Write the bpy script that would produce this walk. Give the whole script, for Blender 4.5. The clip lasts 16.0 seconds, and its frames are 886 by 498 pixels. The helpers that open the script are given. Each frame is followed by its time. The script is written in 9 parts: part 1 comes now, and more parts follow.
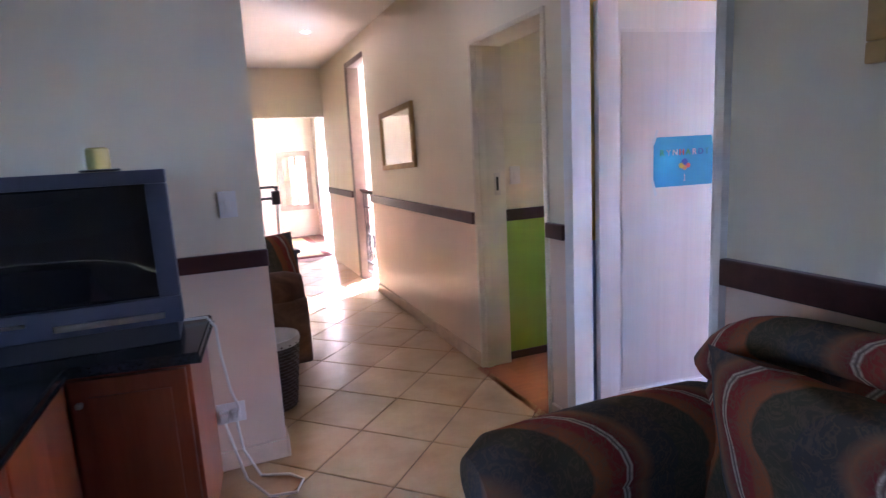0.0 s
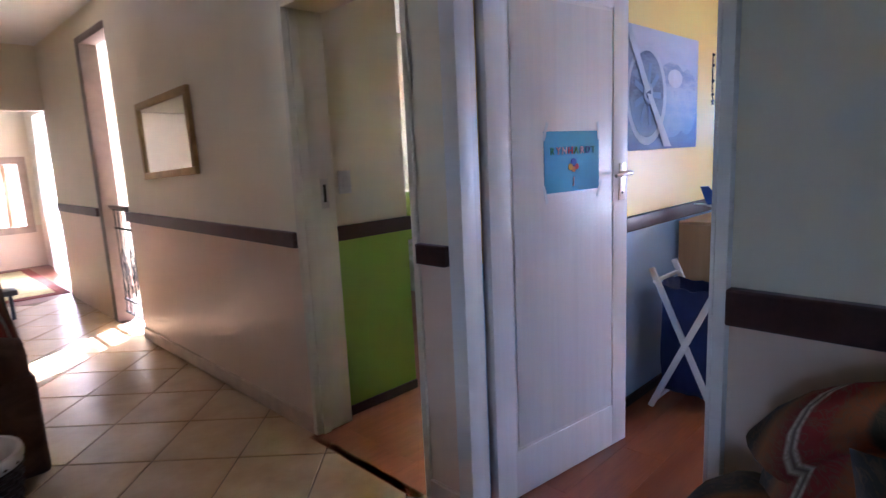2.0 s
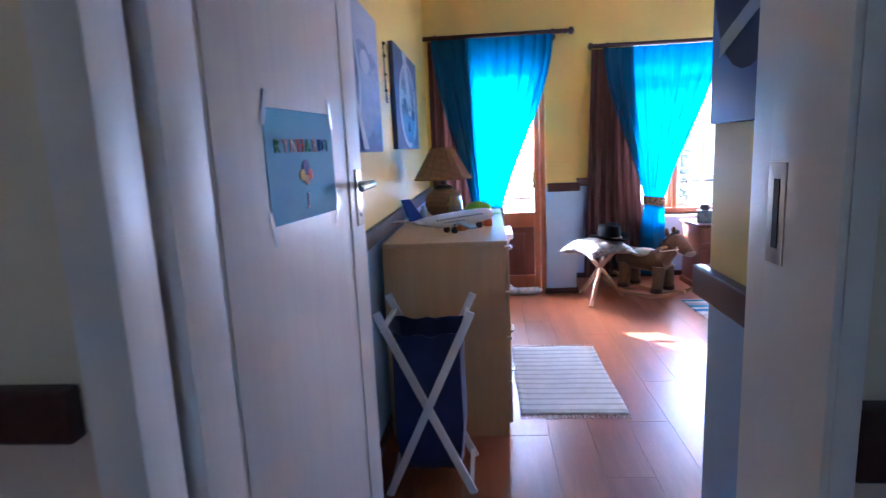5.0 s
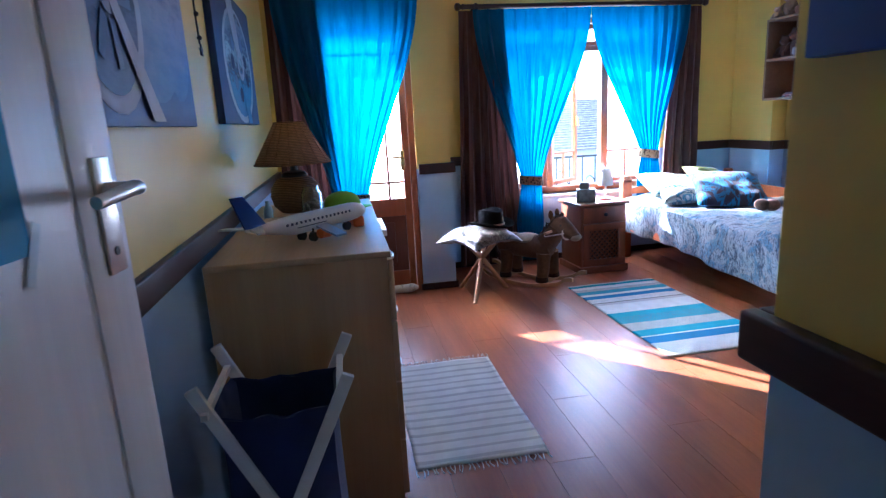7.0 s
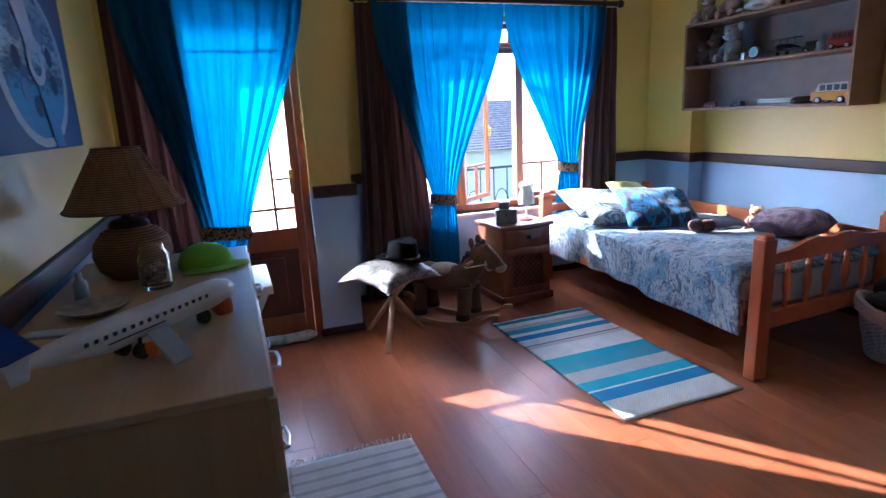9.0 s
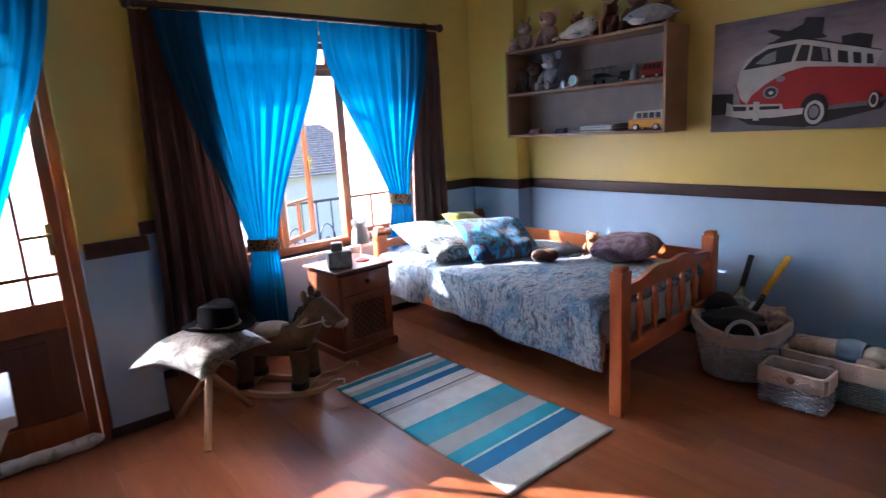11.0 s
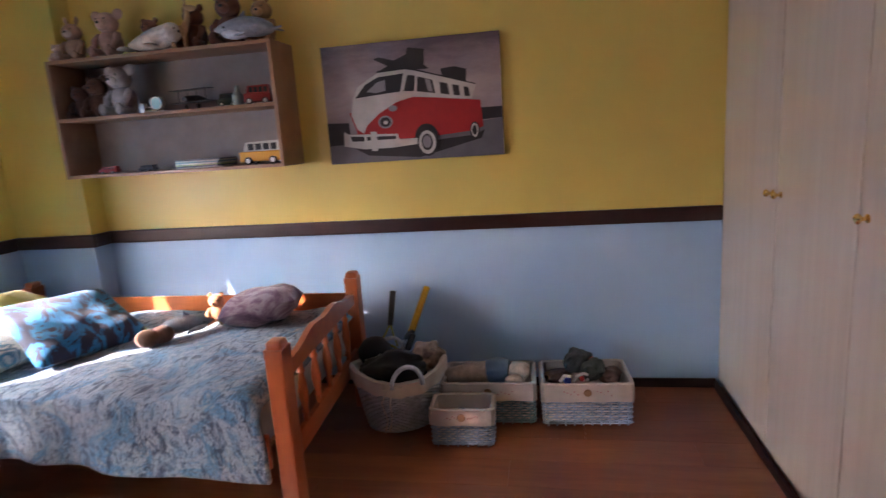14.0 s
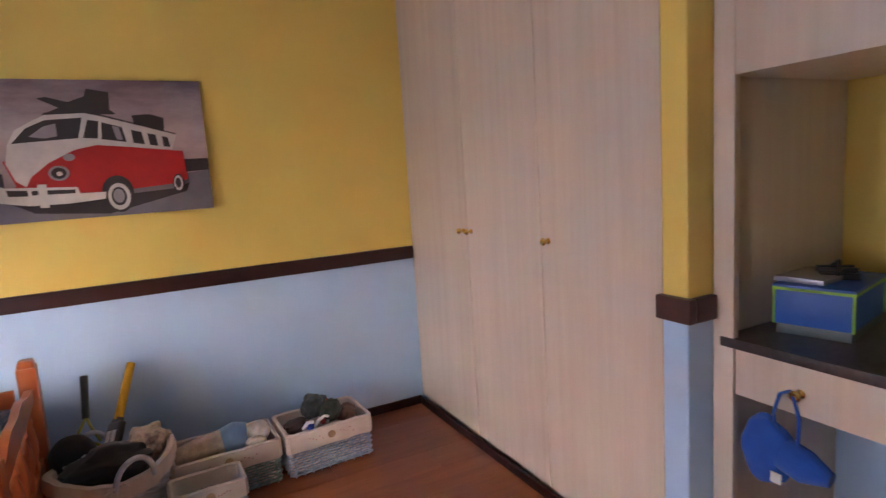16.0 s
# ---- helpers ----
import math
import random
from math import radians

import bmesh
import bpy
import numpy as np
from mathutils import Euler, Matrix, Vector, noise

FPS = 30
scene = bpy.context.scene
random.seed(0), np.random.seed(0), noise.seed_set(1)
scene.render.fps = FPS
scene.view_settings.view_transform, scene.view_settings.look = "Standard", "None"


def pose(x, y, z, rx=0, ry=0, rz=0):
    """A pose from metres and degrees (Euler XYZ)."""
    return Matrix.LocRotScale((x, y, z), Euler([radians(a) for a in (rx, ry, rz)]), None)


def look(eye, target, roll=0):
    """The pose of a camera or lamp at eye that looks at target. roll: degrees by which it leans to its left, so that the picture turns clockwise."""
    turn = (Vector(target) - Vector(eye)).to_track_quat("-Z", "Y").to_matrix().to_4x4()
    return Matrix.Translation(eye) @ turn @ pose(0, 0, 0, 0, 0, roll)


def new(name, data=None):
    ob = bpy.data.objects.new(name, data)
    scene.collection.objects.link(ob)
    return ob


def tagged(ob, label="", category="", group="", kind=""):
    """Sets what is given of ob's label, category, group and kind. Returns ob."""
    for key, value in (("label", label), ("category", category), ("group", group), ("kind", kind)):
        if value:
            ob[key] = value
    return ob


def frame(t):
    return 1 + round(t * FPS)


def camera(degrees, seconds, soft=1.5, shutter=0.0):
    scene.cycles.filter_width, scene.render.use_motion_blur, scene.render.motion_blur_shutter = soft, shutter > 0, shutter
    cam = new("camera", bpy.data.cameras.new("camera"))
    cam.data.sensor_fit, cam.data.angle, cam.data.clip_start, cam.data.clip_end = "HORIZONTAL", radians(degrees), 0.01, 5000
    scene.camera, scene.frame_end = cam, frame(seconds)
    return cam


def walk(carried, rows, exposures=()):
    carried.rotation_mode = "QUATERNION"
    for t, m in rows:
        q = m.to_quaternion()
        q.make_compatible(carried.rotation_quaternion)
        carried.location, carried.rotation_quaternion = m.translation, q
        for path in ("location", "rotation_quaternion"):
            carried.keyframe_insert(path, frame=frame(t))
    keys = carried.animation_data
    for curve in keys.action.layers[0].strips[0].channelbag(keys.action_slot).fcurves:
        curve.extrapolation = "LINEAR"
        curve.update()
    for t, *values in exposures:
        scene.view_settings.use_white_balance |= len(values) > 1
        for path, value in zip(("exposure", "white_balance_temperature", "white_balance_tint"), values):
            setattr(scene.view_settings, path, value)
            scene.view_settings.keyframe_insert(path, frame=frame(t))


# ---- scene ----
# seconds, stops, kelvin, tint
EXPOSURES = [(0.0, 5.75, 5200, 35), (1.0, 5.4, 5200, 33), (2.0, 5.0, 5150, 29), (3.0, 5.25, 5400, 31), (4.0, 4.85, 5100, 29), (5.0, 4.5, 4950, 25), (7.5, 3.25, 4750, 18), (8.2, 2.95, 4750, 17), (10.5, 2.6, 5500, 20), (12.5, 2.45, 5900, 22), (13.0, 2.5, 6150, 25), (14.5, 3.1, 6300, 26), (16.0, 3.4, 6800, 30)]
cam = camera(76.0, 16.0, soft=1.3, shutter=0.4)
# seconds, eye, target, roll
PATH = [
    (0, (0.798, 0.543, 1.398), (1.527, 2.375, 1.066), -3.1),
    (0.5, (0.789, 0.775, 1.39), (1.716, 2.515, 1.055), -2.9),
    (1, (0.793, 1.013, 1.381), (1.896, 2.647, 1.046), -2.8),
    (1.5, (0.832, 1.223, 1.371), (2.088, 2.742, 1.034), -2.8),
    (2, (0.925, 1.406, 1.358), (2.315, 2.804, 1.024), -2.7),
    (2.5, (1.016, 1.573, 1.358), (2.551, 2.812, 1.026), -2.6),
    (3, (1.116, 1.741, 1.354), (2.792, 2.78, 1.021), -2.5),
    (3.5, (1.228, 1.871, 1.335), (3.005, 2.726, 1.001), -2.6),
    (4, (1.377, 2.008, 1.331), (3.242, 2.65, 0.995), -2.5),
    (4.5, (1.501, 2.116, 1.33), (3.424, 2.552, 0.994), -2.5),
    (5, (1.644, 2.226, 1.323), (3.607, 2.391, 0.977), -2.6),
    (7.5, (2.578, 2.271, 1.302), (4.488, 1.892, 0.847), -3.0),
    (8, (2.768, 2.22, 1.328), (4.66, 1.763, 0.867), -2.9),
    (10.5, (3.468, 2.13, 1.421), (5.092, 1.045, 0.991), -3.1),
    (11, (3.578, 2.047, 1.425), (5.099, 0.816, 1.01), -3.3),
    (11.5, (3.676, 1.967, 1.429), (5.082, 0.605, 1.019), -3.4),
    (12, (3.781, 1.832, 1.474), (5.048, 0.343, 1.054), -3.8),
    (12.5, (3.879, 1.753, 1.456), (5.001, 0.149, 1.049), -3.8),
    (13, (3.941, 1.676, 1.459), (4.858, -0.053, 1.048), -4.1),
    (13.5, (4.008, 1.625, 1.451), (4.676, -0.215, 1.042), -4.0),
    (14, (4.094, 1.575, 1.42), (4.453, -0.354, 1.033), -3.9),
    (14.5, (4.152, 1.553, 1.436), (4.216, -0.41, 1.057), -4.0),
    (15, (4.276, 1.533, 1.42), (3.972, -0.415, 1.088), -4.0),
    (15.5, (4.398, 1.555, 1.413), (3.791, -0.325, 1.102), -4.0),
    (16, (4.599, 1.613, 1.419), (3.69, -0.147, 1.147), -3.7),
]
walk(cam, [(t, look(eye, target, roll)) for t, eye, target, roll in PATH], EXPOSURES)

# ---- light: low morning sun from the east, clear sky ----
SUN_WAY = Vector((-1.13, -0.82, -0.69)).normalized()
world = bpy.data.worlds.new("sky")
scene.world = world
world.use_nodes = True
wn = world.node_tree.nodes
sky = wn.new("ShaderNodeTexSky")
sky.sky_type = "NISHITA"
sky.sun_disc = False
sky.sun_elevation = radians(26)
sky.sun_rotation = math.atan2(1.13, 0.82)
sky.dust_density = 2.0
wn["Background"].inputs["Strength"].default_value = 0.15
world.node_tree.links.new(sky.outputs["Color"], wn["Background"].inputs["Color"])

sun = new("sun", bpy.data.lights.new("sun", "SUN"))
sun.data.energy, sun.data.angle, sun.data.color = 5.0, radians(0.6), (1.0, 0.93, 0.82)
sun.matrix_world = look((20, 15, 12), Vector((20, 15, 12)) + SUN_WAY)


def sky_window(name, centre, way, wide, high, watts, colour=(0.95, 0.97, 1.0)):
    """An area lamp in a window's opening, for the sky's light."""
    ob = new(name, bpy.data.lights.new(name, "AREA"))
    ob.data.shape, ob.data.size, ob.data.size_y = "RECTANGLE", wide, high
    ob.data.energy, ob.data.color = watts, colour
    ob.matrix_world = look(centre, Vector(centre) + Vector(way))
    return ob


sky_window("window_sky", (7.42, 0.15, 1.4), (-1, 0, -0.05), 1.5, 1.4, 5.5)
sky_window("balcony_door_sky", (6.85, 2.15, 1.3), (-1, 0, -0.05), 0.65, 1.2, 3.0)
sky_window("stairwell_sky", (4.05, 8.44, 1.4), (-1, -0.2, 0), 1.4, 2.1, 0.8)
sky_window("far_room_sky", (2.85, 9.98, 1.1), (-1, 0, 0), 1.2, 1.8, 0.22)

# ---- materials ----
def tree(name):
    m = bpy.data.materials.new(name)
    m.use_nodes = True
    nt = m.node_tree
    return m, nt, nt.nodes["Principled BSDF"]


def node(nt, kind, **sets):
    n = nt.nodes.new(kind)
    for key, value in sets.items():
        n.inputs[key.replace("_", " ")].default_value = value
    return n


def coords(nt, scale=(1, 1, 1), world_space=True):
    """World position (or the object's own), stretched by scale."""
    if world_space:
        src = nt.nodes.new("ShaderNodeNewGeometry").outputs["Position"]
    else:
        src = nt.nodes.new("ShaderNodeTexCoord").outputs["Object"]
    mp = nt.nodes.new("ShaderNodeMapping")
    mp.inputs["Scale"].default_value = scale
    nt.links.new(src, mp.inputs["Vector"])
    return mp.outputs["Vector"]


def ramp(nt, fac, stops):
    r = nt.nodes.new("ShaderNodeValToRGB")
    while len(r.color_ramp.elements) < len(stops):
        r.color_ramp.elements.new(0.5)
    for e, (p, c) in zip(r.color_ramp.elements, stops):
        e.position, e.color = p, (*c, 1)
    nt.links.new(fac, r.inputs["Fac"])
    return r.outputs["Color"]


def mix(nt, fac, a, b, blend="MIX"):
    n = nt.nodes.new("ShaderNodeMix")
    n.data_type, n.blend_type = "RGBA", blend
    for sock, v in ((n.inputs[0], fac), (n.inputs[6], a), (n.inputs[7], b)):
        if isinstance(v, bpy.types.NodeSocket):
            nt.links.new(v, sock)
        elif isinstance(v, (tuple, list)):
            sock.default_value = (*v, 1)
        else:
            sock.default_value = v
    return n.outputs[2]


def noise_fac(nt, vec, scale, detail=4, rough=0.55):
    n = node(nt, "ShaderNodeTexNoise", Scale=scale, Detail=detail, Roughness=rough)
    nt.links.new(vec, n.inputs["Vector"])
    return n.outputs["Fac"]


def bump(nt, bsdf, fac, strength, distance=0.002):
    b = node(nt, "ShaderNodeBump", Strength=strength, Distance=distance)
    nt.links.new(fac, b.inputs["Height"])
    nt.links.new(b.outputs["Normal"], bsdf.inputs["Normal"])


def shade(c, k):
    return tuple(min(1.0, v * k) for v in c)


def plain(name, colour, rough=0.5, metal=0.0, vary=0.12, scale=8.0, bumps=0.15, grain=120.0, coat=0.0):
    """Paint, plastic, cloth or metal: two scales of tone, fine relief."""
    m, nt, p = tree(name)
    v = coords(nt, world_space=False)
    f = noise_fac(nt, v, scale)
    g = noise_fac(nt, v, grain, 3)
    c = ramp(nt, f, [(0.3, shade(colour, 1 - vary)), (0.7, shade(colour, 1 + vary))])
    nt.links.new(c, p.inputs["Base Color"])
    p.inputs["Metallic"].default_value = metal
    p.inputs["Roughness"].default_value = rough
    p.inputs["Coat Weight"].default_value = coat
    if bumps:
        bump(nt, p, g, bumps, 0.001)
    return m


def plaster(name, colour, rough=0.45):
    """Rolled wall paint: faint roller texture, slow tone drift and scuffs."""
    m, nt, p = tree(name)
    v = coords(nt)
    slow, fine = noise_fac(nt, v, 0.9, 5, 0.6), noise_fac(nt, v, 220, 3)
    scuff = noise_fac(nt, coords(nt, (3, 3, 9)), 2.3, 8, 0.75)
    c = ramp(nt, slow, [(0.3, shade(colour, 0.95)), (0.7, shade(colour, 1.04))])
    s = ramp(nt, scuff, [(0.70, (0, 0, 0)), (0.82, (0.12, 0.12, 0.12))])
    c = mix(nt, s, c, shade(colour, 0.72))
    nt.links.new(c, p.inputs["Base Color"])
    p.inputs["Roughness"].default_value = rough
    lump = noise_fac(nt, v, 28, 3)
    add = node(nt, "ShaderNodeMath")
    add.operation = "ADD"
    nt.links.new(fine, add.inputs[0])
    nt.links.new(lump, add.inputs[1])
    bump(nt, p, add.outputs[0], 0.16, 0.0012)
    return m


def wood(name, dark, light, axis="x", rough=0.4, stretch=14.0, scale=3.0, coat=0.0, own=False, vary=True, streak=0.75):
    """Wood with grain drawn out along an axis, and tone that differs from piece to piece."""
    m, nt, p = tree(name)
    s = {"x": (1 / stretch * 4, 4, 4), "y": (4, 1 / stretch * 4, 4), "z": (4, 4, 1 / stretch * 4)}[axis]
    v = coords(nt, s, not own)
    if vary:
        rnd = nt.nodes.new("ShaderNodeObjectInfo").outputs["Random"]
        sc = nt.nodes.new("ShaderNodeVectorMath")
        sc.operation = "ADD"
        mul = node(nt, "ShaderNodeMath")
        mul.operation = "MULTIPLY"
        mul.inputs[1].default_value = 37.0
        nt.links.new(rnd, mul.inputs[0])
        nt.links.new(v, sc.inputs[0])
        nt.links.new(mul.outputs[0], sc.inputs[1])
        v = sc.outputs["Vector"]
    f = noise_fac(nt, v, scale, 7, 0.62)
    fine = noise_fac(nt, v, scale * 9, 4, 0.6)
    c = ramp(nt, f, [(0.28, dark), (0.5, shade([(a + b) / 2 for a, b in zip(dark, light)], 1.0)), (0.75, light)])
    c = mix(nt, ramp(nt, fine, [(0.45, (0, 0, 0)), (0.8, (0.35, 0.35, 0.35))]), c, shade(dark, streak))
    if vary:
        tone = ramp(nt, rnd, [(0.0, (0.90, 0.90, 0.90)), (1.0, (1.08, 1.08, 1.08))])
        c = mix(nt, 1.0, c, tone, "MULTIPLY")
    nt.links.new(c, p.inputs["Base Color"])
    p.inputs["Roughness"].default_value = rough
    p.inputs["Coat Weight"].default_value = coat
    p.inputs["Coat Roughness"].default_value = 0.12
    bump(nt, p, fine, 0.12, 0.0008)
    return m


def cloth(name, stops, scale=6.0, translucent=0.0, stretch=(1, 1, 1), weave=400.0, rough=0.9, distort=0.0, own=True):
    """A woven cloth with a print of the given colour stops, which may let light through."""
    m, nt, p = tree(name)
    v = coords(nt, stretch, not own)
    n = node(nt, "ShaderNodeTexNoise", Scale=scale, Detail=6, Roughness=0.65, Distortion=distort)
    nt.links.new(v, n.inputs["Vector"])
    c = ramp(nt, n.outputs["Fac"], stops)
    nt.links.new(c, p.inputs["Base Color"])
    p.inputs["Roughness"].default_value = rough
    p.inputs["Sheen Weight"].default_value = 0.15
    w = node(nt, "ShaderNodeTexNoise", Scale=weave, Detail=2)
    nt.links.new(v, w.inputs["Vector"])
    bump(nt, p, w.outputs["Fac"], 0.3, 0.001)
    if translucent:
        t = nt.nodes.new("ShaderNodeBsdfTranslucent")
        nt.links.new(c, t.inputs["Color"])
        ms = nt.nodes.new("ShaderNodeMixShader")
        ms.inputs[0].default_value = translucent
        nt.links.new(p.outputs[0], ms.inputs[1])
        nt.links.new(t.outputs[0], ms.inputs[2])
        nt.links.new(ms.outputs[0], nt.nodes["Material Output"].inputs["Surface"])
    return m


def sheer(m, share, colour):
    """Open weave: part of the light goes straight through the cloth."""
    nt = m.node_tree
    end = nt.nodes["Material Output"].inputs["Surface"]
    ms = nt.nodes.new("ShaderNodeMixShader")
    ms.inputs[0].default_value = share
    nt.links.new(end.links[0].from_socket, ms.inputs[1])
    clear = nt.nodes.new("ShaderNodeBsdfTransparent")
    clear.inputs["Color"].default_value = (*colour, 1)
    nt.links.new(clear.outputs[0], ms.inputs[2])
    nt.links.new(ms.outputs[0], end)


def glass(name="glass", colour=(1, 1, 1), rough=0.0):
    m, nt, p = tree(name)
    p.inputs["Base Color"].default_value = (*colour, 1)
    p.inputs["Transmission Weight"].default_value = 1.0
    p.inputs["Roughness"].default_value = rough
    p.inputs["IOR"].default_value = 1.45
    return m


def glow(name, colour, strength):
    m, nt, p = tree(name)
    p.inputs["Base Color"].default_value = (*colour, 1)
    p.inputs["Emission Color"].default_value = (*colour, 1)
    p.inputs["Emission Strength"].default_value = strength
    return m


CREAM = plaster("cream_wall_paint", (0.80, 0.74, 0.58))
PEACH = plaster("peach_wall_paint", (0.76, 0.60, 0.47), 0.35)
YELLOW = plaster("yellow_wall_paint", (0.79, 0.59, 0.14), 0.38)
BLUE = plaster("pale_blue_wall_paint", (0.41, 0.585, 0.80), 0.38)
GREEN = plaster("lime_green_wall_paint", (0.30, 0.44, 0.05))
WHITE_CEIL = plaster("white_ceiling_paint", (0.84, 0.83, 0.80), 0.7)
RAIL = wood("dark_stained_rail", (0.022, 0.007, 0.007), (0.060, 0.018, 0.016), "x", 0.38, vary=False)
LAMINATE = wood("red_brown_laminate", (0.23, 0.062, 0.022), (0.40, 0.130, 0.050), "x", 0.31, 10.0, 2.2, coat=0.0)
SKIRT_TILE = plain("beige_skirting_tile", (0.62, 0.48, 0.36), 0.4)
WHITE_PAINT = plain("white_gloss_paint", (0.80, 0.79, 0.77), 0.35, vary=0.03)
OAK_WHITE = wood("limed_oak_board", (0.60, 0.50, 0.41), (0.70, 0.60, 0.51), "z", 0.36, 30.0, 5.0, streak=0.9)
BEECH = wood("beech_board", (0.50, 0.33, 0.17), (0.63, 0.44, 0.25), "x", 0.4, 16.0, 3.0, streak=0.85)
PINE = wood("orange_pine", (0.40, 0.090, 0.025), (0.56, 0.150, 0.042), "z", 0.3, 14.0, 3.0, coat=0.3)
PINE_X = wood("orange_pine_rail", (0.40, 0.090, 0.025), (0.56, 0.150, 0.042), "x", 0.3, 14.0, 3.0, coat=0.3)
MERANTI = wood("varnished_meranti", (0.30, 0.075, 0.020), (0.48, 0.15, 0.045), "z", 0.28, 14.0, 3.0, coat=0.4)
MERANTI_DARK = wood("dark_meranti", (0.10, 0.028, 0.014), (0.20, 0.060, 0.028), "z", 0.3, 14.0, 3.0, coat=0.3)
CHERRY = wood("cherry_veneer", (0.22, 0.050, 0.022), (0.34, 0.085, 0.038), "z", 0.3, 14.0, 3.0, coat=0.3)
STRIP_WOOD = wood("plain_light_wood", (0.40, 0.22, 0.11), (0.55, 0.33, 0.17), "z", 0.5)
BLUE_CURTAIN = cloth("blue_voile", [(0.3, (0.003, 0.105, 0.26)), (0.7, (0.005, 0.155, 0.34))], 3.0, 0.5, (6, 6, 1), 500)
sheer(BLUE_CURTAIN, 0.022, (0.04, 0.62, 1.0))
BROWN_CURTAIN = cloth("brown_curtain_cloth", [(0.3, (0.075, 0.030, 0.026)), (0.7, (0.13, 0.055, 0.045))], 3.0, 0.12, (8, 8, 1), 500)
GLASS = glass("window_glass")
BRASS = plain("polished_brass", (0.80, 0.56, 0.20), 0.2, 1.0, 0.05, bumps=0.02)
CHROME = plain("satin_nickel", (0.62, 0.58, 0.52), 0.28, 1.0, 0.05, bumps=0.02)
BLACK_IRON = plain("black_iron", (0.02, 0.02, 0.022), 0.45, 0.6)
BLACK_PLASTIC = plain("black_plastic", (0.018, 0.018, 0.02), 0.4)
GREY_PLASTIC = plain("grey_blue_plastic", (0.045, 0.05, 0.075), 0.42)
WHITE_PLASTIC = plain("white_plastic", (0.78, 0.77, 0.74), 0.35, vary=0.02)
GRANITE = plain("black_granite", (0.018, 0.019, 0.022), 0.18, vary=0.5, scale=90)
MIRROR = plain("mirror_silver", (0.85, 0.87, 0.88), 0.02, 1.0, 0.0, bumps=0.0)
GOLD_WOOD = plain("worn_gold_frame", (0.45, 0.30, 0.12), 0.4, 0.35, 0.25)

# ---- mesh tools ----
def mesh_of(bm, name, mats, smooth=False):
    bmesh.ops.recalc_face_normals(bm, faces=bm.faces)
    me = bpy.data.meshes.new(name)
    bm.to_mesh(me)
    bm.free()
    for m in mats if isinstance(mats, (list, tuple)) else [mats]:
        me.materials.append(m)
    if smooth:
        for p in me.polygons:
            p.use_smooth = True
        me.set_sharp_from_angle(angle=radians(38))
    return me


def part(name, bm, material, parent=None, label="", smooth=True):
    """One mesh object from a bmesh, under a thing or a part."""
    ob = new(name, mesh_of(bm, name, material, smooth))
    if parent:
        ob.parent = parent
        up = parent.matrix_world.copy() if parent.parent is None else parent.parent.matrix_world @ parent.matrix_basis
        ob.matrix_parent_inverse = Matrix.Identity(4)
    if label:
        ob["label"] = label
    return ob


def thing(name, label, category, at=(0, 0, 0), turn=0.0, group="", kind=""):
    """An empty at a thing's base, to which its parts belong; parts are modelled round its base."""
    ob = new(name)
    ob.empty_display_size = 0.1
    ob.matrix_world = pose(*at, 0, 0, turn)
    return tagged(ob, label, category, group, kind)


def solid(name, bm, material, label, category, at=(0, 0, 0), turn=0.0, group="", kind="", smooth=True):
    ob = new(name, mesh_of(bm, name, material, smooth))
    ob.matrix_world = pose(*at, 0, 0, turn)
    return tagged(ob, label, category, group, kind)


def structure(name, bm, mats, label="", category="", smooth=False):
    ob = new(name, mesh_of(bm, name, mats, smooth))
    return tagged(ob, label or name.replace("_", " "), category or name.split("_")[0], "", "structure")


def B():
    return bmesh.new()


def merge(bm, other, m=None):
    """Adds another bmesh's geometry to bm."""
    if m is not None:
        bmesh.ops.transform(other, matrix=m, verts=other.verts)
    me = bpy.data.meshes.new("tmp")
    other.to_mesh(me)
    other.free()
    bm.from_mesh(me)
    bpy.data.meshes.remove(me)
    return bm


def box(bm, x0, x1, y0, y1, z0, z1, bevel=0.0, mat=0, m=None, seg=2):
    t = bmesh.new()
    bmesh.ops.create_cube(t, size=1)
    bmesh.ops.transform(t, matrix=Matrix.LocRotScale(((x0 + x1) / 2, (y0 + y1) / 2, (z0 + z1) / 2), None, (abs(x1 - x0), abs(y1 - y0), abs(z1 - z0))), verts=t.verts)
    if bevel:
        bmesh.ops.bevel(t, geom=t.edges[:], offset=bevel, segments=seg, affect="EDGES", profile=0.6)
    for f in t.faces:
        f.material_index = mat
    return merge(bm, t, m)


def bar(bm, p0, p1, w, d, bevel=0.0, up=(0, 0, 1)):
    """A square bar from p0 to p1."""
    a, b = Vector(p0), Vector(p1)
    q = (b - a).to_track_quat("Z", "Y" if abs((b - a).normalized().z) < 0.95 else "X")
    t = bmesh.new()
    box(t, -w / 2, w / 2, -d / 2, d / 2, 0, (b - a).length, bevel)
    return merge(bm, t, Matrix.Translation(a) @ q.to_matrix().to_4x4())


def rod(bm, p0, p1, r0, r1=None, seg=12):
    a, b = Vector(p0), Vector(p1)
    q = (b - a).to_track_quat("Z", "Y")
    t = bmesh.new()
    bmesh.ops.create_cone(t, cap_ends=True, segments=seg, radius1=r0, radius2=r0 if r1 is None else r1, depth=(b - a).length)
    return merge(bm, t, Matrix.Translation((a + b) / 2) @ q.to_matrix().to_4x4())


